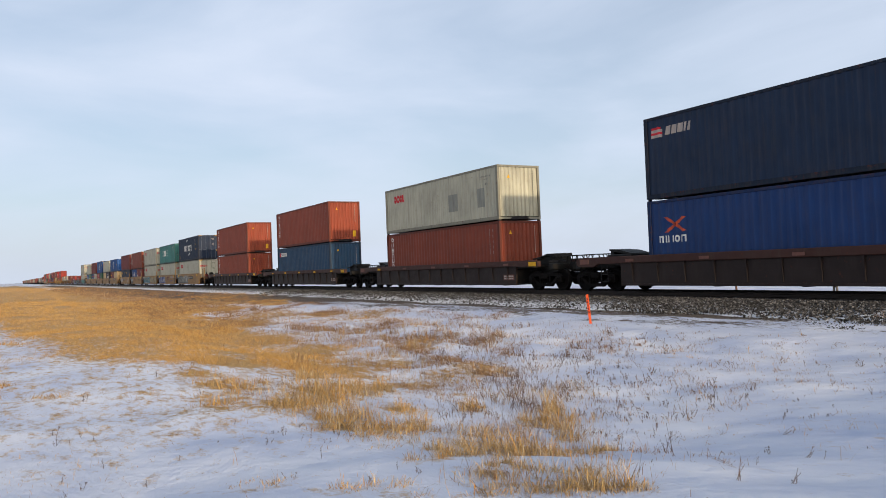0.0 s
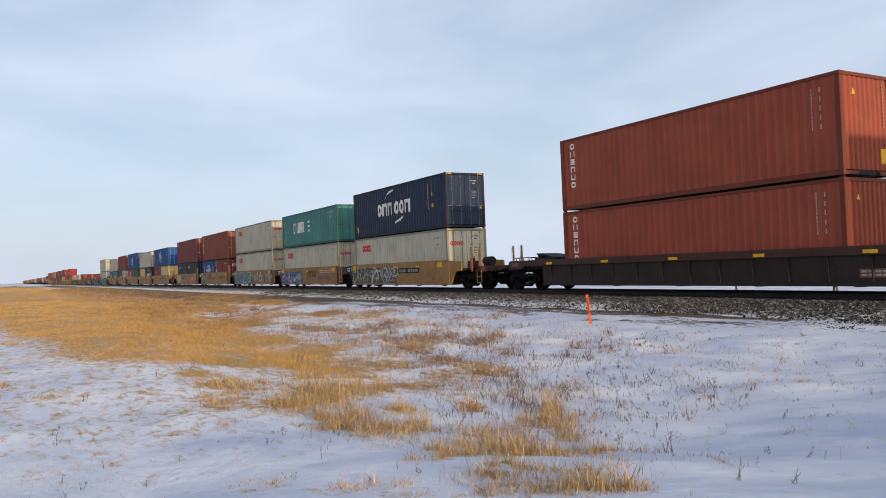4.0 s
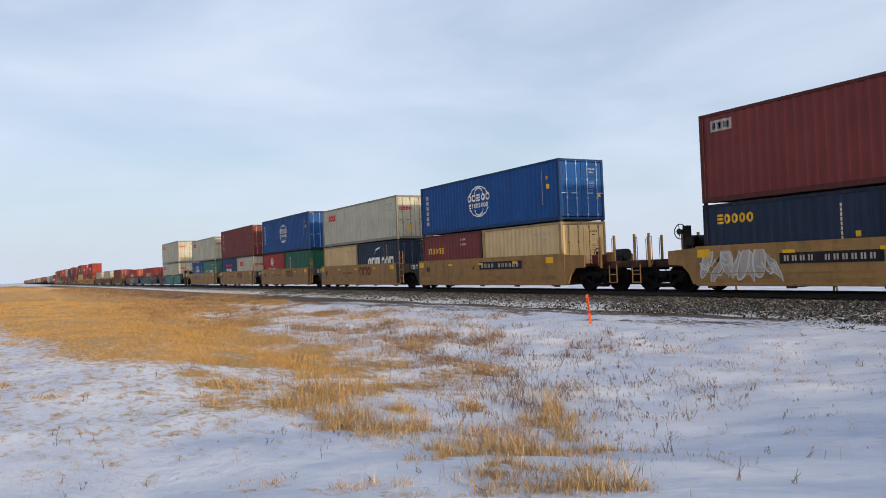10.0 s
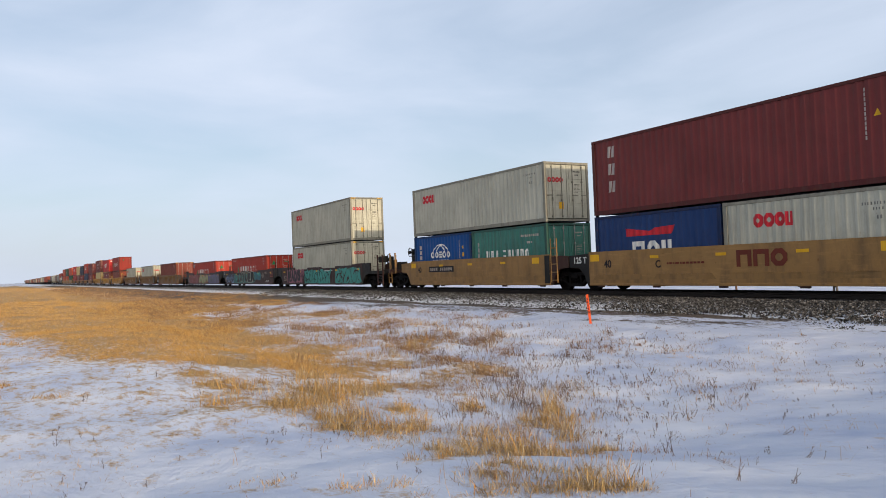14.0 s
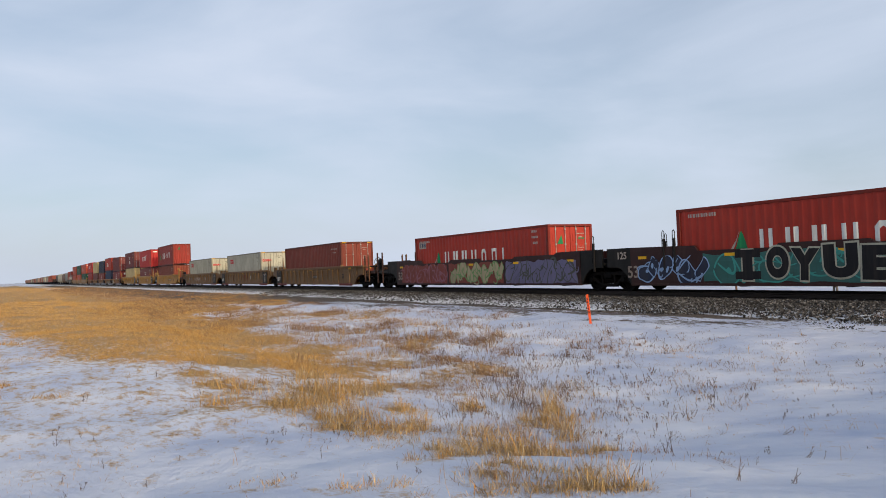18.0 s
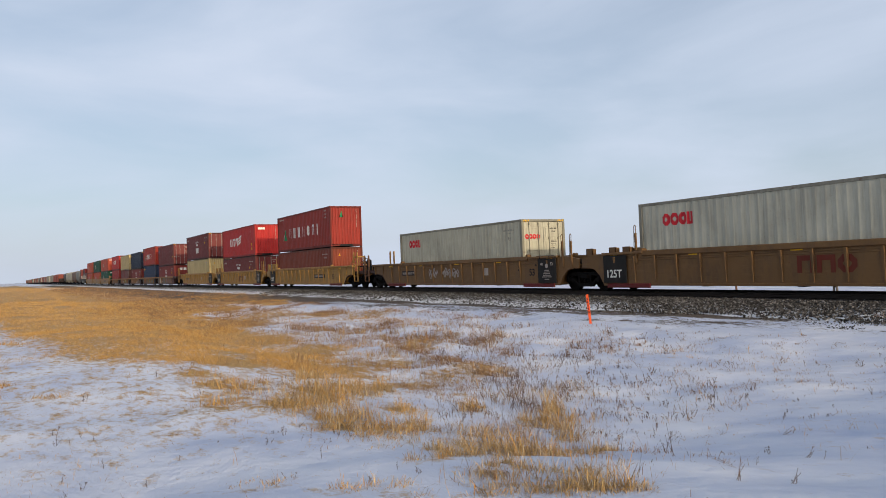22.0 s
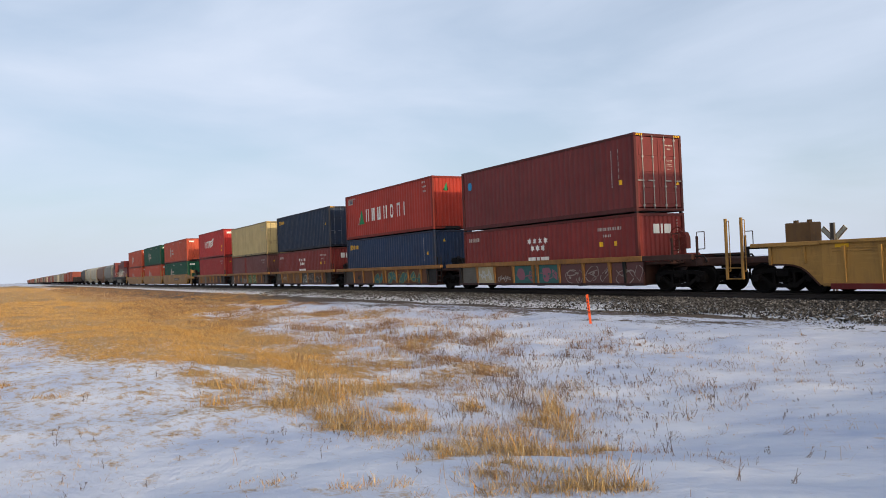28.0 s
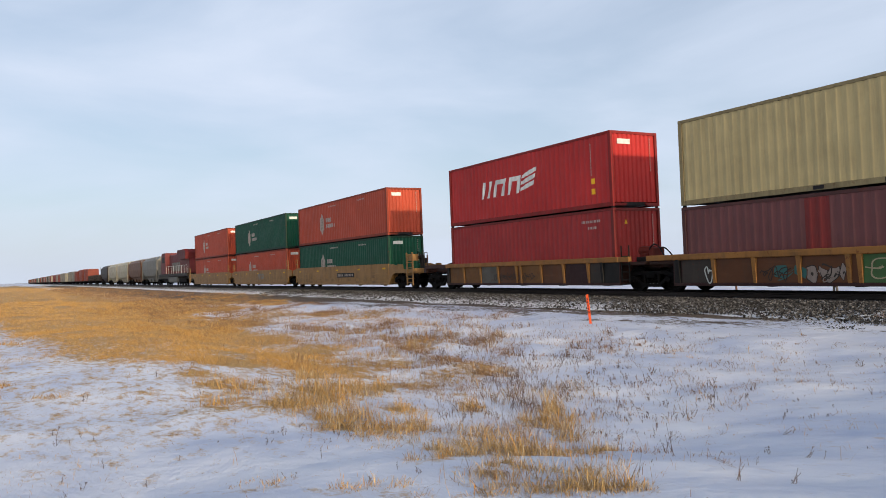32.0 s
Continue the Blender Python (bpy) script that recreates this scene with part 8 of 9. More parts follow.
def lay_ground():
    xs = steps(((-4600, -900, 370), (-900, -260, 40), (-260, -90, 5), (-90, -40, 1.0), (-40, -2, 0.25), (-2, 30, 2), (30, 1500, 98)))
    ys = steps(((-3000, -200, 280), (-200, -20, 20), (-20, -2, 1.0), (-2, 14, 0.25), (14, 18, 0.16), (18, 34, 2.0), (34, 4500, 150)))
    verts = [(x, y, ground_z(x, y)) for y in ys for x in xs]
    n = len(xs)
    faces = [(j * n + i, j * n + i + 1, (j + 1) * n + i + 1, (j + 1) * n + i) for j in range(len(ys) - 1) for i in range(n - 1)]
    me = bpy.data.meshes.new("ground")
    me.from_pydata(verts, [], faces)
    att = me.attributes.new("litter", "FLOAT", "POINT")
    att.data.foreach_set("value", [min(1.0, max(0.50 * golden(x, y), (0.42 * thatch(x, y) if -24 < x < -3.5 and 1 < y < 14 else 0.0)) + 0.30 * brown(x, y) + 0.45 * cover(x, y) + (0.28 * min(1.0, (-5.5 - x) / 4) * lerp(y - 0.2 * (-5.5 - x), ((2.0, 1.0), (4.5, 0.2), (6.0, 0.0))) if x < -5.5 and y < 9 else 0.0)) for x, y, _ in verts])
    grit = me.attributes.new("grit", "FLOAT", "POINT")
    grit.data.foreach_set("value", [bare(x, y) for x, y, _ in verts])
    for p in me.polygons:
        p.use_smooth = True
    me.materials.append(SNOW)
    tagged(new("ground", me), "wind-packed snow over flat stubble with straw showing through", "ground", kind="structure")


lay_ground()


def lay_track():
    # ballast bed with sloping shoulders
    bm = bmesh.new()
    prof = [(17.2, -0.58), (17.8, -0.46), (18.5, -0.34), (19.4, -0.19), (22.8, -0.19), (24.6, -0.56), (25.2, -0.9)]
    xs = steps(((-4000, -300, 185), (-300, -70, 10), (-70, 4, 0.5), (4, 60, 4), (60, 1400, 134)))
    rows = []
    for x in xs:
        rows.append([bm.verts.new((x, y + (0.22 * noise.noise(Vector((x * 0.35, 5.0, y))) if k < 2 else 0), z + 0.02 * noise.noise(Vector((x * 1.1, y * 2.0, 0.5))))) for k, (y, z) in enumerate(prof)])
    for a, b in zip(rows, rows[1:]):
        for k in range(len(prof) - 1):
            bm.faces.new((a[k], b[k], b[k + 1], a[k + 1]))
    me = bpy.data.meshes.new("ballast")
    bm.to_mesh(me)
    bm.free()
    me.materials.append(BALLAST)
    tagged(new("ballast", me), "grey crushed-stone ballast dusted with snow", "ballast", kind="structure")
    # rails
    sect = [(-0.075, -0.17), (0.075, -0.17), (0.075, -0.155), (0.015, -0.13), (0.012, -0.045), (0.036, -0.03), (0.036, -0.006), (0.028, 0.0), (-0.028, 0.0), (-0.036, -0.006), (-0.036, -0.03), (-0.012, -0.045), (-0.015, -0.13), (-0.075, -0.155)]
    for s in (-1, 1):
        bm = bmesh.new()
        a = [bm.verts.new((-4000, y, z)) for y, z in sect]
        b = [bm.verts.new((1400, y, z)) for y, z in sect]
        for k in range(len(sect)):
            j = (k + 1) % len(sect)
            bm.faces.new((a[k], a[j], b[j], b[k]))
        me = bpy.data.meshes.new("rail")
        bm.to_mesh(me)
        bm.free()
        me.materials.append(RAIL)
        r = new("rail", me)
        r.matrix_basis = pose(0, TRACK_Y + s * 0.755, -0.002)
        tagged(r, "rust-brown steel rail worn bright on top", "rail", "rails of the track", "structure")


lay_track()


def lay_ties():
    bed = thing("sleepers", "dark timber sleepers bedded in the ballast", "railway sleeper", kind="structure", at=pose(0, TRACK_Y, 0))

    def tie(bm):
        box(bm, -0.115, 0.115, -1.3, 1.3, -0.33, -0.172, 0.01)
    me = shared("sleeper", tie)
    for k in range(150):
        part("sleeper", me, TIE, bed, at=pose(-72 + 0.51 * k, 0.02 * noise.noise(Vector((k * 3.3, 0, 0))), 0))
    bm = bmesh.new()
    for k in range(240):
        x = -72.5 - 0.51 * k
        box(bm, x - 0.115, x + 0.115, -1.3, 1.3, -0.33, -0.172)
    tagged(part("far_sleepers", bm, TIE, bed), kind="stuff")


def scatter(name, label, category, material, verts, faces):
    me = bpy.data.meshes.new(name)
    me.from_pydata(verts, [], faces)
    me.materials.append(material)
    return tagged(new(name, me), label, category, kind="stuff")


def blades(rng, places, height, width, lean, verts, faces, segs=2, wind=(-0.25, 0.1)):
    """Thin tapering blades: each bends over as it rises."""
    for x, y, k in places:
        z = ground_z(x, y) - 0.015
        hh = height * k * rng.uniform(0.55, 1.25)
        a = rng.uniform(0, 2 * math.pi)
        w = width * rng.uniform(0.7, 1.4)
        lx, ly = (wind[0] + lean * math.cos(a)) * hh, (wind[1] + lean * math.sin(a)) * hh
        t = rng.uniform(0, math.pi)
        cx, cy = math.cos(t) * w, math.sin(t) * w
        i = len(verts)
        for s in range(segs):
            q = s / segs
            f = 1 - 0.55 * q
            verts.append((x + lx * q * q - cx * f, y + ly * q * q - cy * f, z + hh * q))
            verts.append((x + lx * q * q + cx * f, y + ly * q * q + cy * f, z + hh * q))
        verts.append((x + lx, y + ly, z + hh * (0.92 if segs > 1 else 1)))
        for s in range(segs - 1):
            faces.append((i + 2 * s, i + 2 * s + 1, i + 2 * s + 3, i + 2 * s + 2))
        faces.append((i + 2 * segs - 2, i + 2 * segs - 1, i + 2 * segs))


def grow(rng, density, x0, x1, y0, y1, tries, clump=1, spread=0.12):
    out = []
    for _ in range(tries):
        x, y = rng.uniform(x0, x1), rng.uniform(y0, y1)
        d = density(x, y)
        d *= max(0.0, min(1.0, 0.35 + 1.3 * noise.noise(Vector((x * 0.55, y * 0.9, 2.0))) + 0.7 * noise.noise(Vector((x * 2.1, y * 2.6, 8.0)))))
        if d > 0.02 and rng.random() < d:
            n = rng.randint(max(1, clump // 2), clump)
            k = rng.uniform(0.6, 1.15) * (0.75 + 0.3 * min(1.0, d))
            for _ in range(n):
                out.append((x + rng.gauss(0, spread), y + rng.gauss(0, spread), k))
    return out


def leaf(rng, px, py, size, way, half, v, f, curl, segs):
    """One dry grass leaf: a tapering ribbon that rises, arches over and twists."""
    pz = ground_z(px, py) - 0.012
    dx, dy = math.cos(way), math.sin(way)
    bend, arch = abs(rng.gauss(0, 0.55)), curl * rng.random() ** 1.4
    twist = way + math.pi / 2 + rng.gauss(0, 0.7)
    i, step = len(v), size / (segs - 0.6)
    for k in range(segs):
        g = half * (0.75, 1.0, 0.95, 0.8, 0.55)[round(4 * k / segs)]
        wx, wy = math.cos(twist) * g, math.sin(twist) * g
        v.append((px - wx, py - wy, pz))
        v.append((px + wx, py + wy, pz))
        ang = min(2.6, bend + arch * ((k + 1) / segs) ** 1.3)
        px, py, pz = px + dx * math.sin(ang) * step, py + dy * math.sin(ang) * step, pz + math.cos(ang) * step
        twist += rng.gauss(0, 0.25)
    v.append((px, py, pz))
    for k in range(segs - 1):
        f.append((i + 2 * k, i + 2 * k + 1, i + 2 * k + 3, i + 2 * k + 2))
    f.append((i + 2 * segs - 2, i + 2 * segs - 1, i + 2 * segs))


def leaf_half(x, y):
    return 0.0010 + 0.00016 * math.hypot(x, y)


def tuft(rng, x, y, w, hh, n, v, f, curl=2.2, deep=1.0):
    """A ragged tuft: leaves in bunches, tallest in its middle, arching outwards and down the wind."""
    far = math.hypot(x, y)
    ux, uy, half, segs = x / far, y / far, leaf_half(x, y), 5 if far < 8.5 else 4 if far < 15 else 3
    s = max(w * 0.7, hh * 0.5) * deep
    bunch = []
    for _ in range(max(2, int(n / 9))):
        p, q = rng.gauss(0, 0.58), rng.gauss(0, 0.75)
        bunch.append((x + ux * q * s - uy * p * w, y + uy * q * s + ux * p * w, max(0.35, 1.1 - 0.45 * math.hypot(p, q)) * rng.uniform(0.55, 1.15), rng.uniform(0, 2 * math.pi)))
    for _ in range(n):
        bx, by, k, way = rng.choice(bunch)
        leaf(rng, bx + rng.gauss(0, 0.02 + 0.12 * w), by + rng.gauss(0, 0.02 + 0.12 * w), hh * k * rng.choice((0.35, 0.5, 0.65, 0.8, 0.95, 1.2)) * rng.uniform(0.8, 1.1), way + rng.gauss(0, 1.0), half * rng.uniform(0.6, 1.4), v, f, curl, segs)


def stand(rng, x, y, w, rise, per_metre, v, f, height):
    """Small bunches strewn over an oval, thinning out to its rim."""
    s = depth_of(x, y, rise)
    far = math.hypot(x, y)
    ux, uy = x / far, y / far
    for _ in range(int(math.pi * w * s * per_metre)):
        a, r = rng.uniform(0, 2 * math.pi), rng.random() ** 0.75 * 1.35
        p, q = w * r * math.cos(a), s * r * math.sin(a)
        bx, by = x + ux * q - uy * p, y + uy * q + ux * p
        if noise.noise(Vector((bx * 0.9, by * 1.4, 17.0))) < rng.uniform(-0.45, 0.25):
            continue
        way = rng.uniform(0, 2 * math.pi)
        for _ in range(rng.randint(4, 10)):
            leaf(rng, bx + rng.gauss(0, 0.06), by + rng.gauss(0, 0.06), height * rng.uniform(0.4, 1.2), way + rng.gauss(0, 1.1), leaf_half(bx, by) * rng.uniform(0.6, 1.2), v, f, 1.6, 3)


def stalk(rng, x, y, hh, lx, ly, half, v, f, twigs=True):
    """A dead stem with side twigs and small shrivelled heads."""
    z = ground_z(x, y) - 0.01
    bx, by = lx + rng.gauss(0, 0.06) * hh, ly + rng.gauss(0, 0.06) * hh
    path = [(x, y, z), (x + bx * 0.45, y + by * 0.45, z + hh * 0.5), (x + lx, y + ly, z + hh)]

    def stem(a, b, ra, rb):
        i = len(v)
        for (px, py, pz), r in ((a, ra), (b, rb)):
            for k in range(3):
                v.append((px + r * math.cos(2.1 * k), py + r * math.sin(2.1 * k), pz))
        f.extend((i + k, i + (k + 1) % 3, i + 3 + (k + 1) % 3, i + 3 + k) for k in range(3))

    def head(px, py, pz, r):
        i, a = len(v), rng.uniform(0, 6.28)
        ex, ey = r * math.cos(a), r * math.sin(a)
        v.extend(((px - ex * 0.5, py - ey * 0.5, pz - r * 0.3), (px + ey * 0.5, py - ex * 0.5, pz + r * 0.3), (px + ex, py + ey, pz + r * 0.4), (px - ey * 0.4, py + ex * 0.4, pz + r * 0.9)))
        f.extend(((i, i + 1, i + 2), (i, i + 2, i + 3), (i, i + 3, i + 1), (i + 1, i + 3, i + 2)))
    stem(path[0], path[1], half, half * 0.85)
    stem(path[1], path[2], half * 0.85, half * 0.5)
    size = 0.0025 + 0.00045 * math.hypot(x, y)
    for _ in range(rng.randint(2, 6) if twigs else 1):
        q = rng.uniform(0.25, 1.0)
        a, b, g = (path[0], path[1], q * 2) if q < 0.5 else (path[1], path[2], q * 2 - 1)
        p = tuple(m + (n - m) * g for m, n in zip(a, b))
        way, reach = rng.uniform(0, 6.28), rng.uniform(0.06, 0.22) * hh
        e = (p[0] + math.cos(way) * reach, p[1] + math.sin(way) * reach, p[2] + reach * rng.uniform(0.2, 1.1))
        stem(p, e, half * 0.55, half * 0.35)
        head(*e, size * rng.uniform(0.6, 1.5))
        if rng.random() < 0.6:
            head(*p, size * rng.uniform(0.6, 1.2))
    head(*path[2], size * rng.uniform(0.8, 1.6))


def plant():
    rng = random.Random(5)
    v, f = [], []
    blades(rng, grow(rng, golden, -17, -10, 1.5, 8, 6500, 10, 0.09), 0.16, 0.0022, 0.85, v, f, 3)
    blades(rng, grow(rng, golden, -30, -14, -1.5, 14, 30000, 9, 0.16), 0.14, 0.0029, 0.75, v, f, 2)
    blades(rng, grow(rng, golden, -75, -28, -5, 16, 40000, 8, 0.24), 0.14, 0.0052, 0.6, v, f, 2)
    blades(rng, grow(rng, golden, -300, -70, -24, 17, 36000, 4, 0.4), 0.16, 0.022, 0.4, v, f, 1)
    for x, y, w, hh in GOLD_TUFTS:
        tuft(rng, x, y, w * 1.15, hh * 1.02, int(40 + 950 * w), v, f, 2.6, 2.6)
    for x, y, w, hh in NEAR_TUFTS:
        tuft(rng, x, y, w * 1.0, hh * 1.08, int(8 + 480 * w), v, f, 2.8, 1.3)
    for x, y, w, hh in THIN_TUFTS:
        tuft(rng, x, y, w, hh * 1.2, int(12 + 600 * w), v, f, 2.2, 1.6)
    for k, (x, y, w, rise) in enumerate(COVER):
        stand(rng, x, y, w, rise, 7 if k < 6 else 2.5, v, f, 0.14 if x < -20 else 0.12)
    for _ in range(12000):     # thin straw between the tufts
        x, y = rng.uniform(-24, -3.2), rng.uniform(1.2, 14)
        if rng.random() < thatch(x, y):
            for _ in range(rng.randint(1, 4)):
                leaf(rng, x + rng.gauss(0, 0.06), y + rng.gauss(0, 0.06), rng.uniform(0.04, 0.16), rng.uniform(0, 6.28), leaf_half(x, y) * 0.8, v, f, 2.6, 3)
    for _ in range(20000):     # straw lying on the crust and single blades over the open snow
        x, y = rng.uniform(-26, -3.6), rng.uniform(-2, 9)
        if noise.noise(Vector((x * 0.35, y * 0.9, 23.0))) + 0.6 * noise.noise(Vector((x * 1.3, y * 2.2, 4.0))) < rng.uniform(-0.2, 0.75) or (x > -6.5 and rng.random() < 0.75):
            continue
        way = rng.uniform(0, 6.28)
        for _ in range(rng.randint(1, 5)):
            leaf(rng, x + rng.gauss(0, 0.07), y + rng.gauss(0, 0.05), rng.uniform(0.02, 0.075), way + rng.gauss(0, 0.8), leaf_half(x, y) * 0.7, v, f, 3.6, 2)
    vd, fd = [], []     # greyer old growth in and round the tufts
    for x, y, w, hh in GOLD_TUFTS:
        tuft(rng, x, y, w * 1.45, hh * 0.85, int(40 + 1900 * w), vd, fd, 2.8, 3.0)
    for x, y, w, hh in NEAR_TUFTS:
        tuft(rng, x, y, w * 1.15, hh * 1.05, int(14 + 2300 * w), vd, fd, 2.9, 1.4)
    for x, y, w, hh in THIN_TUFTS:
        tuft(rng, x, y, w * 1.3, hh, int(8 + 400 * w), vd, fd, 2.4, 2.0)
    for x, y, w, rise in COVER:
        stand(rng, x, y, w, rise, 7, vd, fd, 0.12)
    for x, y, w, rise in VEIL:
        d = math.hypot(x, y)
        stand(rng, x, y, w, rise, min(200.0, 6200 / d ** 2), vd, fd, 0.10 + 0.005 * d)
        stand(rng, x, y, w, rise, min(36.0, 1000 / d ** 2), v, f, 0.10 + 0.005 * d)
    scatter("old_grass", "greyish matted old grass among the golden tufts", "dry grass", DULL, vd, fd)
    scatter("dry_grass", "dry golden grass bent by the wind, standing through snow", "dry grass", STRAW, v, f)
    v, f = [], []
    blades(rng, grow(rng, brown, -15, -4.5, 5, 14, 9000, 6, 0.08), 0.17, 0.0026, 0.7, v, f, 2)
    blades(rng, grow(rng, brown, -60, -12, 6, 16, 34000, 8, 0.16), 0.20, 0.0045, 0.6, v, f, 2)
    blades(rng, grow(rng, brown, -220, -55, 7, 17, 22000, 5, 0.35), 0.24, 0.014, 0.5, v, f, 1)
    for x, y, w, hh in BROWN_TUFTS:
        tuft(rng, x, y, w, hh * 1.2, int(30 + 520 * w), v, f, 1.1, 2.2)
    for x, y, w, hh in SNOW_TUFTS:
        tuft(rng, x, y, w, hh, int(8 + 160 * w), v, f, 1.9)
    for x, y, hh in WEED_CLUMPS:
        tuft(rng, x, y, 0.18 + hh * 0.5, hh, int(10 + 50 * hh), v, f, 1.2)
    for x, y, w, rise in COVER:
        stand(rng, x, y, w, rise, 4, v, f, 0.15)
    for x, y, w, rise in VEIL:
        stand(rng, x, y, w, rise, min(100.0, 3400 / (x * x + y * y)), v, f, 0.14)
    for _ in range(5200):     # low stubble that barely pierces the crust
        x, y = rng.uniform(-15, -2.6), rng.uniform(2.8, 15)
        turned = math.degrees(math.atan2(-x, y))
        if turned < 41 and math.hypot(x, y) < 11.5 and rng.random() < 0.85:     # the wind has laid this drift smooth
            continue
        if turned > 62 or noise.noise(Vector((x * 0.7, y * 0.9, 31.0))) + 0.5 * noise.noise(Vector((x * 2.4, y * 2.8, 6.0))) < rng.uniform(-0.35, 0.5):
            continue
        way = rng.uniform(0, 6.28)
        for _ in range(rng.randint(2, 6)):
            leaf(rng, x + rng.gauss(0, 0.03), y + rng.gauss(0, 0.04), rng.uniform(0.025, 0.08), way + rng.gauss(0, 1.2), leaf_half(x, y) * 0.9, v, f, 2.4, 3)
    scatter("brown_weeds", "thin dry brown weeds poking through the snow", "dry weeds", BROWN, v, f)
    # dead stems with seed heads
    v, f = [], []
    spots = []
    for x, y, w, s, hh, n in STALK_DRIFTS:
        far = math.hypot(x, y)
        for _ in range(n):
            a, r = rng.uniform(0, 2 * math.pi), math.sqrt(rng.random()) * 1.1
            p, q = w * r * math.cos(a), s * r * math.sin(a)
            spots.append((x + x / far * q - y / far * p, y + y / far * q + x / far * p, hh * rng.uniform(0.3, 1.0)))
    for _ in range(240):     # single stems over the open snow
        x, y = rng.uniform(-14, -3.2), rng.uniform(0.2, 13)
        if noise.noise(Vector((x * 0.5, y * 0.7, 61.0))) > -0.1 and (math.degrees(math.atan2(-x, y)) > 41 or math.hypot(x, y) > 11.5 or rng.random() < 0.2):
            spots.append((x, y, rng.uniform(0.05, 0.13)))
    spots += [(x + rng.gauss(0, 0.2), y + rng.gauss(0, 0.3), hh * rng.uniform(0.4, 0.9)) for x, y, hh in WEED_CLUMPS for _ in range(5)]
    for x0, y0, tall in spots:
        if abs(math.degrees(math.atan2(-x0, y0)) - 60) > 33 or rng.random() < 0.38:
            continue
        for _ in range(rng.choice((1, 1, 2, 3))):
            x, y = x0 + rng.gauss(0, 0.025), y0 + rng.gauss(0, 0.025)
            hh = tall * rng.uniform(0.5, 1.0)
            stalk(rng, x, y, hh, rng.gauss(-0.1, 0.35) * hh, rng.gauss(0, 0.35) * hh, 0.0012 + 0.00016 * math.hypot(x, y), v, f)
    for x, y, reach, way, rise in FALLEN:
        for k in range(3):
            a = radians(way) + 0.25 * (k - 1)
            n = reach * (1.0, 0.8, 0.55)[k]
            stalk(rng, x + 0.02 * k, y, rise * (1, 1.5, 0.6)[k], math.cos(a) * n, math.sin(a) * n, 0.0026, v, f)
    scatter("seed_stalks", "dark branching seed stalks in the snow", "dry weeds", WEED, v, f)


def strew_stones():
    rng = random.Random(9)
    v, f = [], []
    for _ in range(42000):
        x = -rng.uniform(3, 20) if rng.random() < 0.45 else -rng.uniform(3, 62)
        y = rng.uniform(16.5, 20.25)
        z = lerp(y, ((16.5, -0.585), (17.0, -0.555), (17.2, -0.55), (17.8, -0.46), (18.5, -0.34), (19.4, -0.19), (20.3, -0.185)))
        thin = (y - 16.6) / 1.9 + 0.8 * noise.noise(Vector((x * 0.5, y * 1.8, 3.0)))
        if rng.random() > thin:
            continue
        i = len(v)
        r = rng.uniform(0.014, 0.048) * (1.0 if y > 17.4 else 0.7)
        for dx, dy, dz in ((-1, 0, 0), (1, 0, 0), (0, -1, 0), (0, 1, 0), (0, 0, 1), (0, 0, -1)):
            k = r * rng.uniform(0.65, 1.25)
            v.append((x + dx * k + rng.gauss(0, r * 0.2), y + dy * k + rng.gauss(0, r * 0.2), z + 0.012 + dz * k * 0.8))
        f += [(i + a, i + b, i + c) for a, b, c in ((0, 2, 4), (2, 1, 4), (1, 3, 4), (3, 0, 4), (2, 0, 5), (1, 2, 5), (3, 1, 5), (0, 3, 5))]
    scatter("ballast_stones", "loose grey crushed stones with snow between them", "ballast", STONES, v, f)


def marker_stake():
    """Orange lath driven into the bank in front of the ballast, leaning a little."""
    x, y = -17.94, 15.35
    st = thing("marker_stake", "fluorescent orange wooden survey stake leaning in the snow", "stake", at=pose(x, y, ground_z(x, y) - 0.1, 3, -4, 28))

    def lath(bm):
        extrude_xz(bm, [(-0.036, 0), (0.036, 0), (0.036, 0.97), (0.024, 0.99), (-0.024, 0.99), (-0.036, 0.97)], -0.012, 0.012)
    part("lath", shared("lath", lath), PAINT["stake"], st)

    def tag(bm):
        for k in range(5):
            box(bm, -0.022, 0.022, -0.016, -0.0125, 0.42 + 0.1 * k, 0.48 + 0.1 * k)
    part("stake_writing", shared("stake_writing", tag), PAINT["darkred"], st, "illegible dark marks")


def post_beyond(x, y, hgt):
    p = thing("fence_post", "thin weathered post in the snowfield beyond the track", "post", "posts beyond the track", pose(x, y, ground_z(x, y) - 0.1))

    def shaft(bm):
        bmesh.ops.create_cone(bm, cap_ends=True, segments=8, radius1=0.06, radius2=0.05, depth=1.5, matrix=Matrix.Translation((0, 0, 0.75)))
    part("shaft", shared("post_shaft", shaft), PAINT["hopbrown"], p)


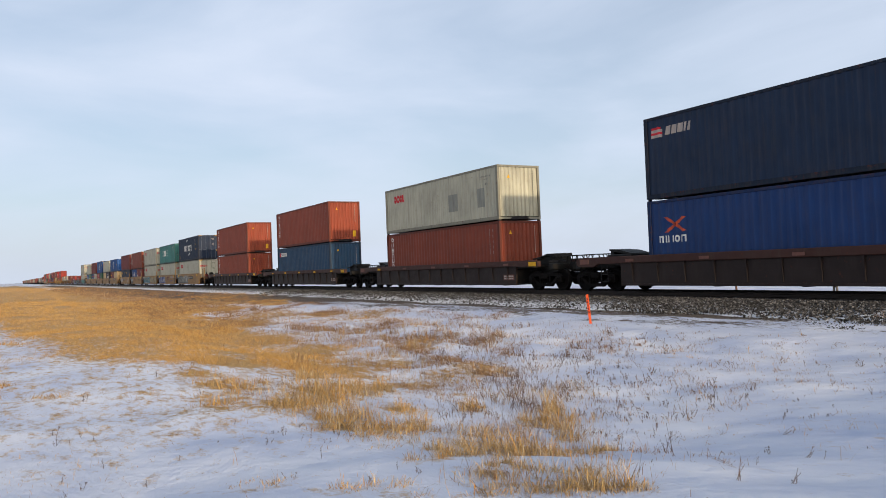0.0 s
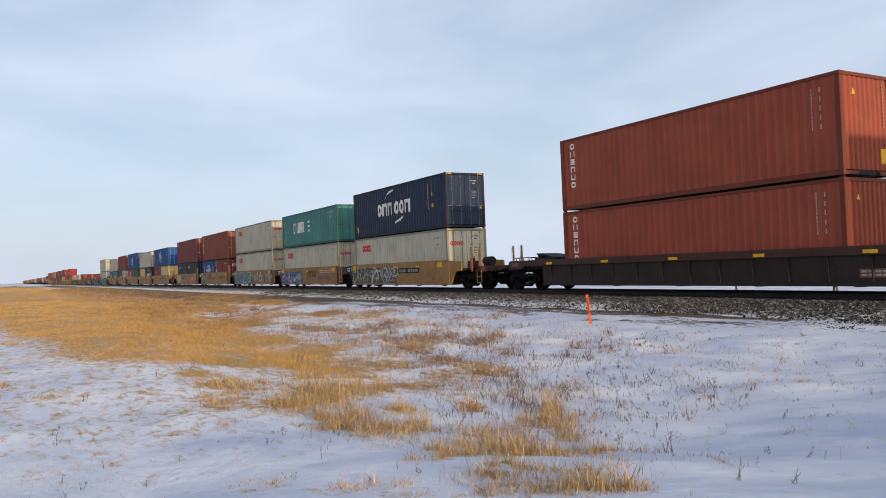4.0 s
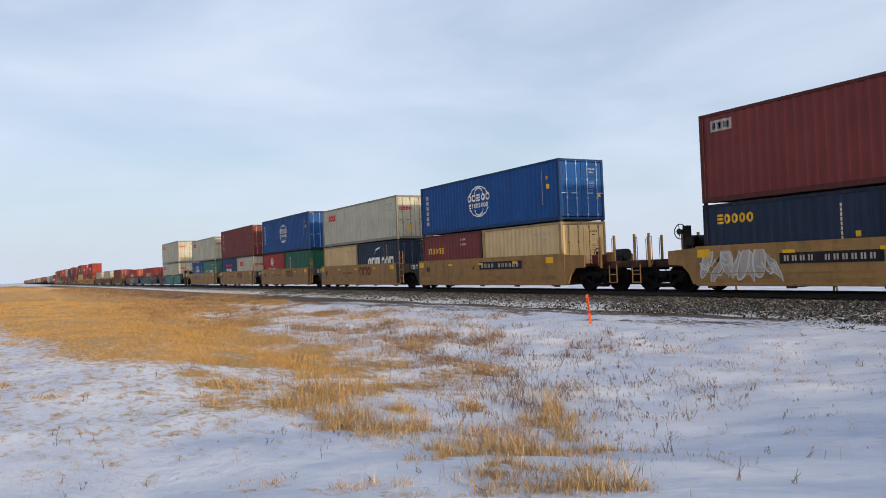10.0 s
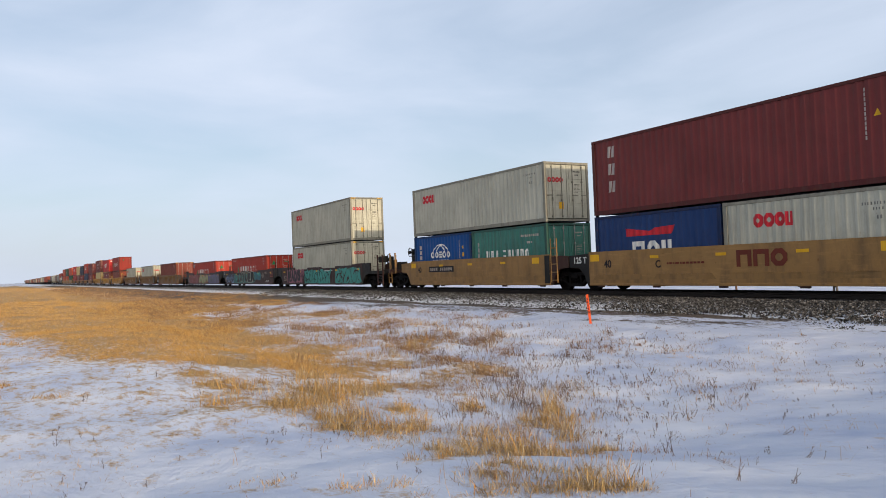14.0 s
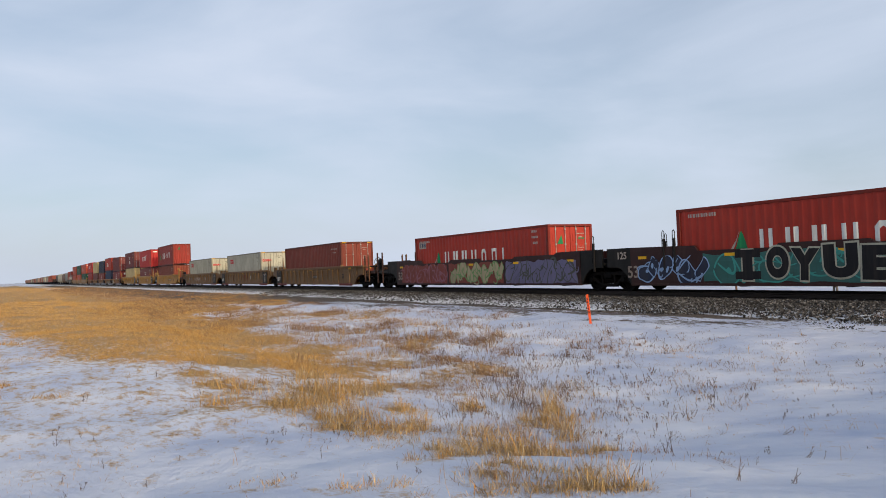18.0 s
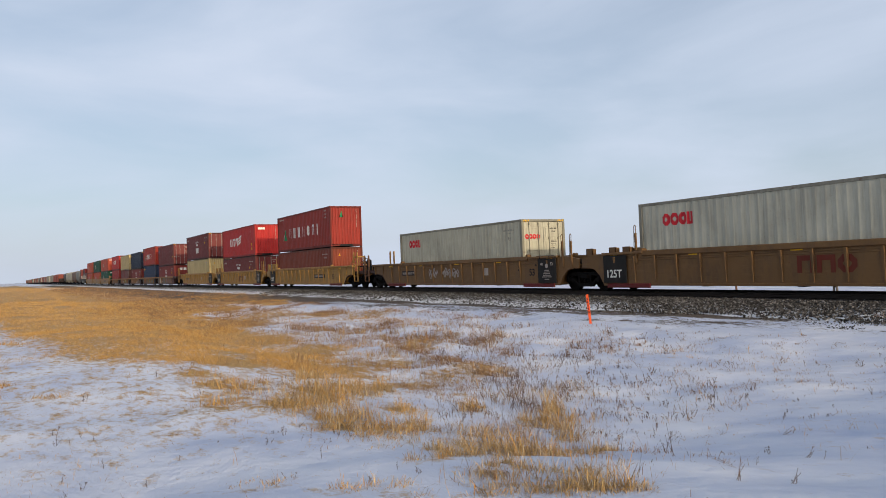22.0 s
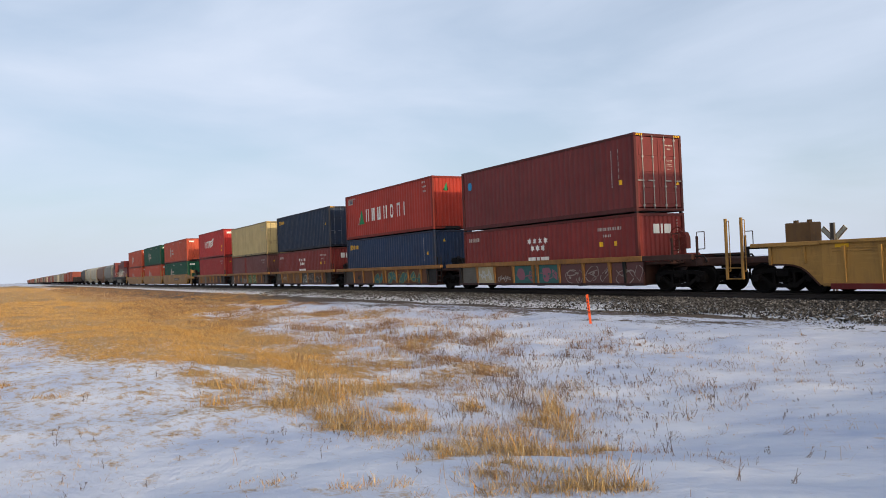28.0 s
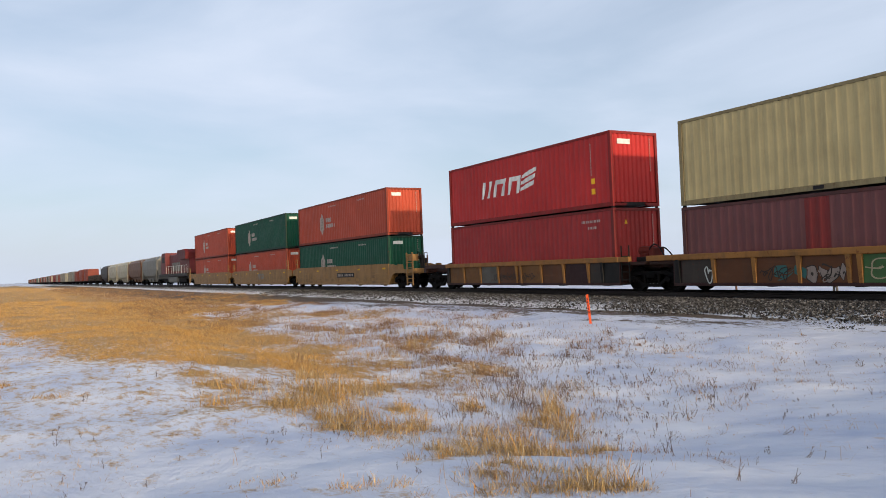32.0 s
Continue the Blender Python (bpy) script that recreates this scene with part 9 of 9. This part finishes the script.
def crossbuck():
    """Level-crossing cross on the far side of the track, seen from its back."""
    x, y = -16.90, 26.0
    z = ground_z(x, y) - 0.25
    sign = thing("crossing_sign", "white level-crossing crossbuck on a weathered post, seen from behind", "road sign", at=pose(x, y, z))

    def shaft(bm):
        for s in (-1, 1):
            box(bm, s * 0.062 - 0.018, s * 0.062 + 0.018, -0.05, 0.05, 0, 2.25 - z, 0.006)
        box(bm, -0.05, 0.05, 0.005, 0.03, 0.9, 2.25 - z)
        box(bm, -0.045, 0.045, -0.035, 0.0, 1.9, 2.24 - z)
    part("post", shared("crossbuck_post", shaft), PAINT["signpost"], sign, "grey weathered post")

    def board(bm):
        extrude_xz(bm, [(-0.63, -0.1), (0.63, -0.1), (0.63, 0.1), (-0.63, 0.1)], -0.012, 0.012)

    def rim(bm):
        for s in (-1, 1):
            box(bm, -0.63, 0.63, -0.024, -0.012, s * 0.085 - 0.012, s * 0.085 + 0.012)
    for k, turn in enumerate((45, -45)):
        b = part("board", shared("crossbuck_board", board), PAINT["signback"], sign, "pale weathered board", at=pose(0, 0.07 + 0.03 * k, 1.63 - z, 0, turn, 0))
        part("edge_strip", shared("crossbuck_rim", rim), PAINT["hopbrown"], b)

    def bolt(bm):
        rod(bm, (0, -0.07, 1.63 - z), (0, -0.02, 1.63 - z), 0.03, 8)
    part("bolt", shared("crossbuck_bolt", bolt), GALV, sign)


marker_stake()
post_beyond(-26.95, 33.0, 1.3)
crossbuck()
lay_ties()
strew_stones()
plant()


# ---- what moves ----
def motions():
    """The whole train rolls to the right at one speed; the wheels turn with it."""
    for ob in CARS + CONTAINERS:
        m = ob.matrix_basis.copy()
        walk(ob, [(t, Matrix.Translation((SPEED * t, 0, 0)) @ m) for t in (0.0, 16.0, SECONDS)])
    turn = math.degrees(SPEED / FPS / WHEEL_R)
    lead = WHEELSETS[0]
    walk(lead, [(k / FPS, pose(0, 0, 0, 0, turn * k, 0)) for k in range(int(SECONDS * FPS) + 1)])
    keys = lead.animation_data
    for w in WHEELSETS[1:]:     # every wheelset turns alike
        w.rotation_mode = "QUATERNION"
        w.animation_data_create()
        w.animation_data.action = keys.action
        w.animation_data.action_slot = keys.action_slot


motions()
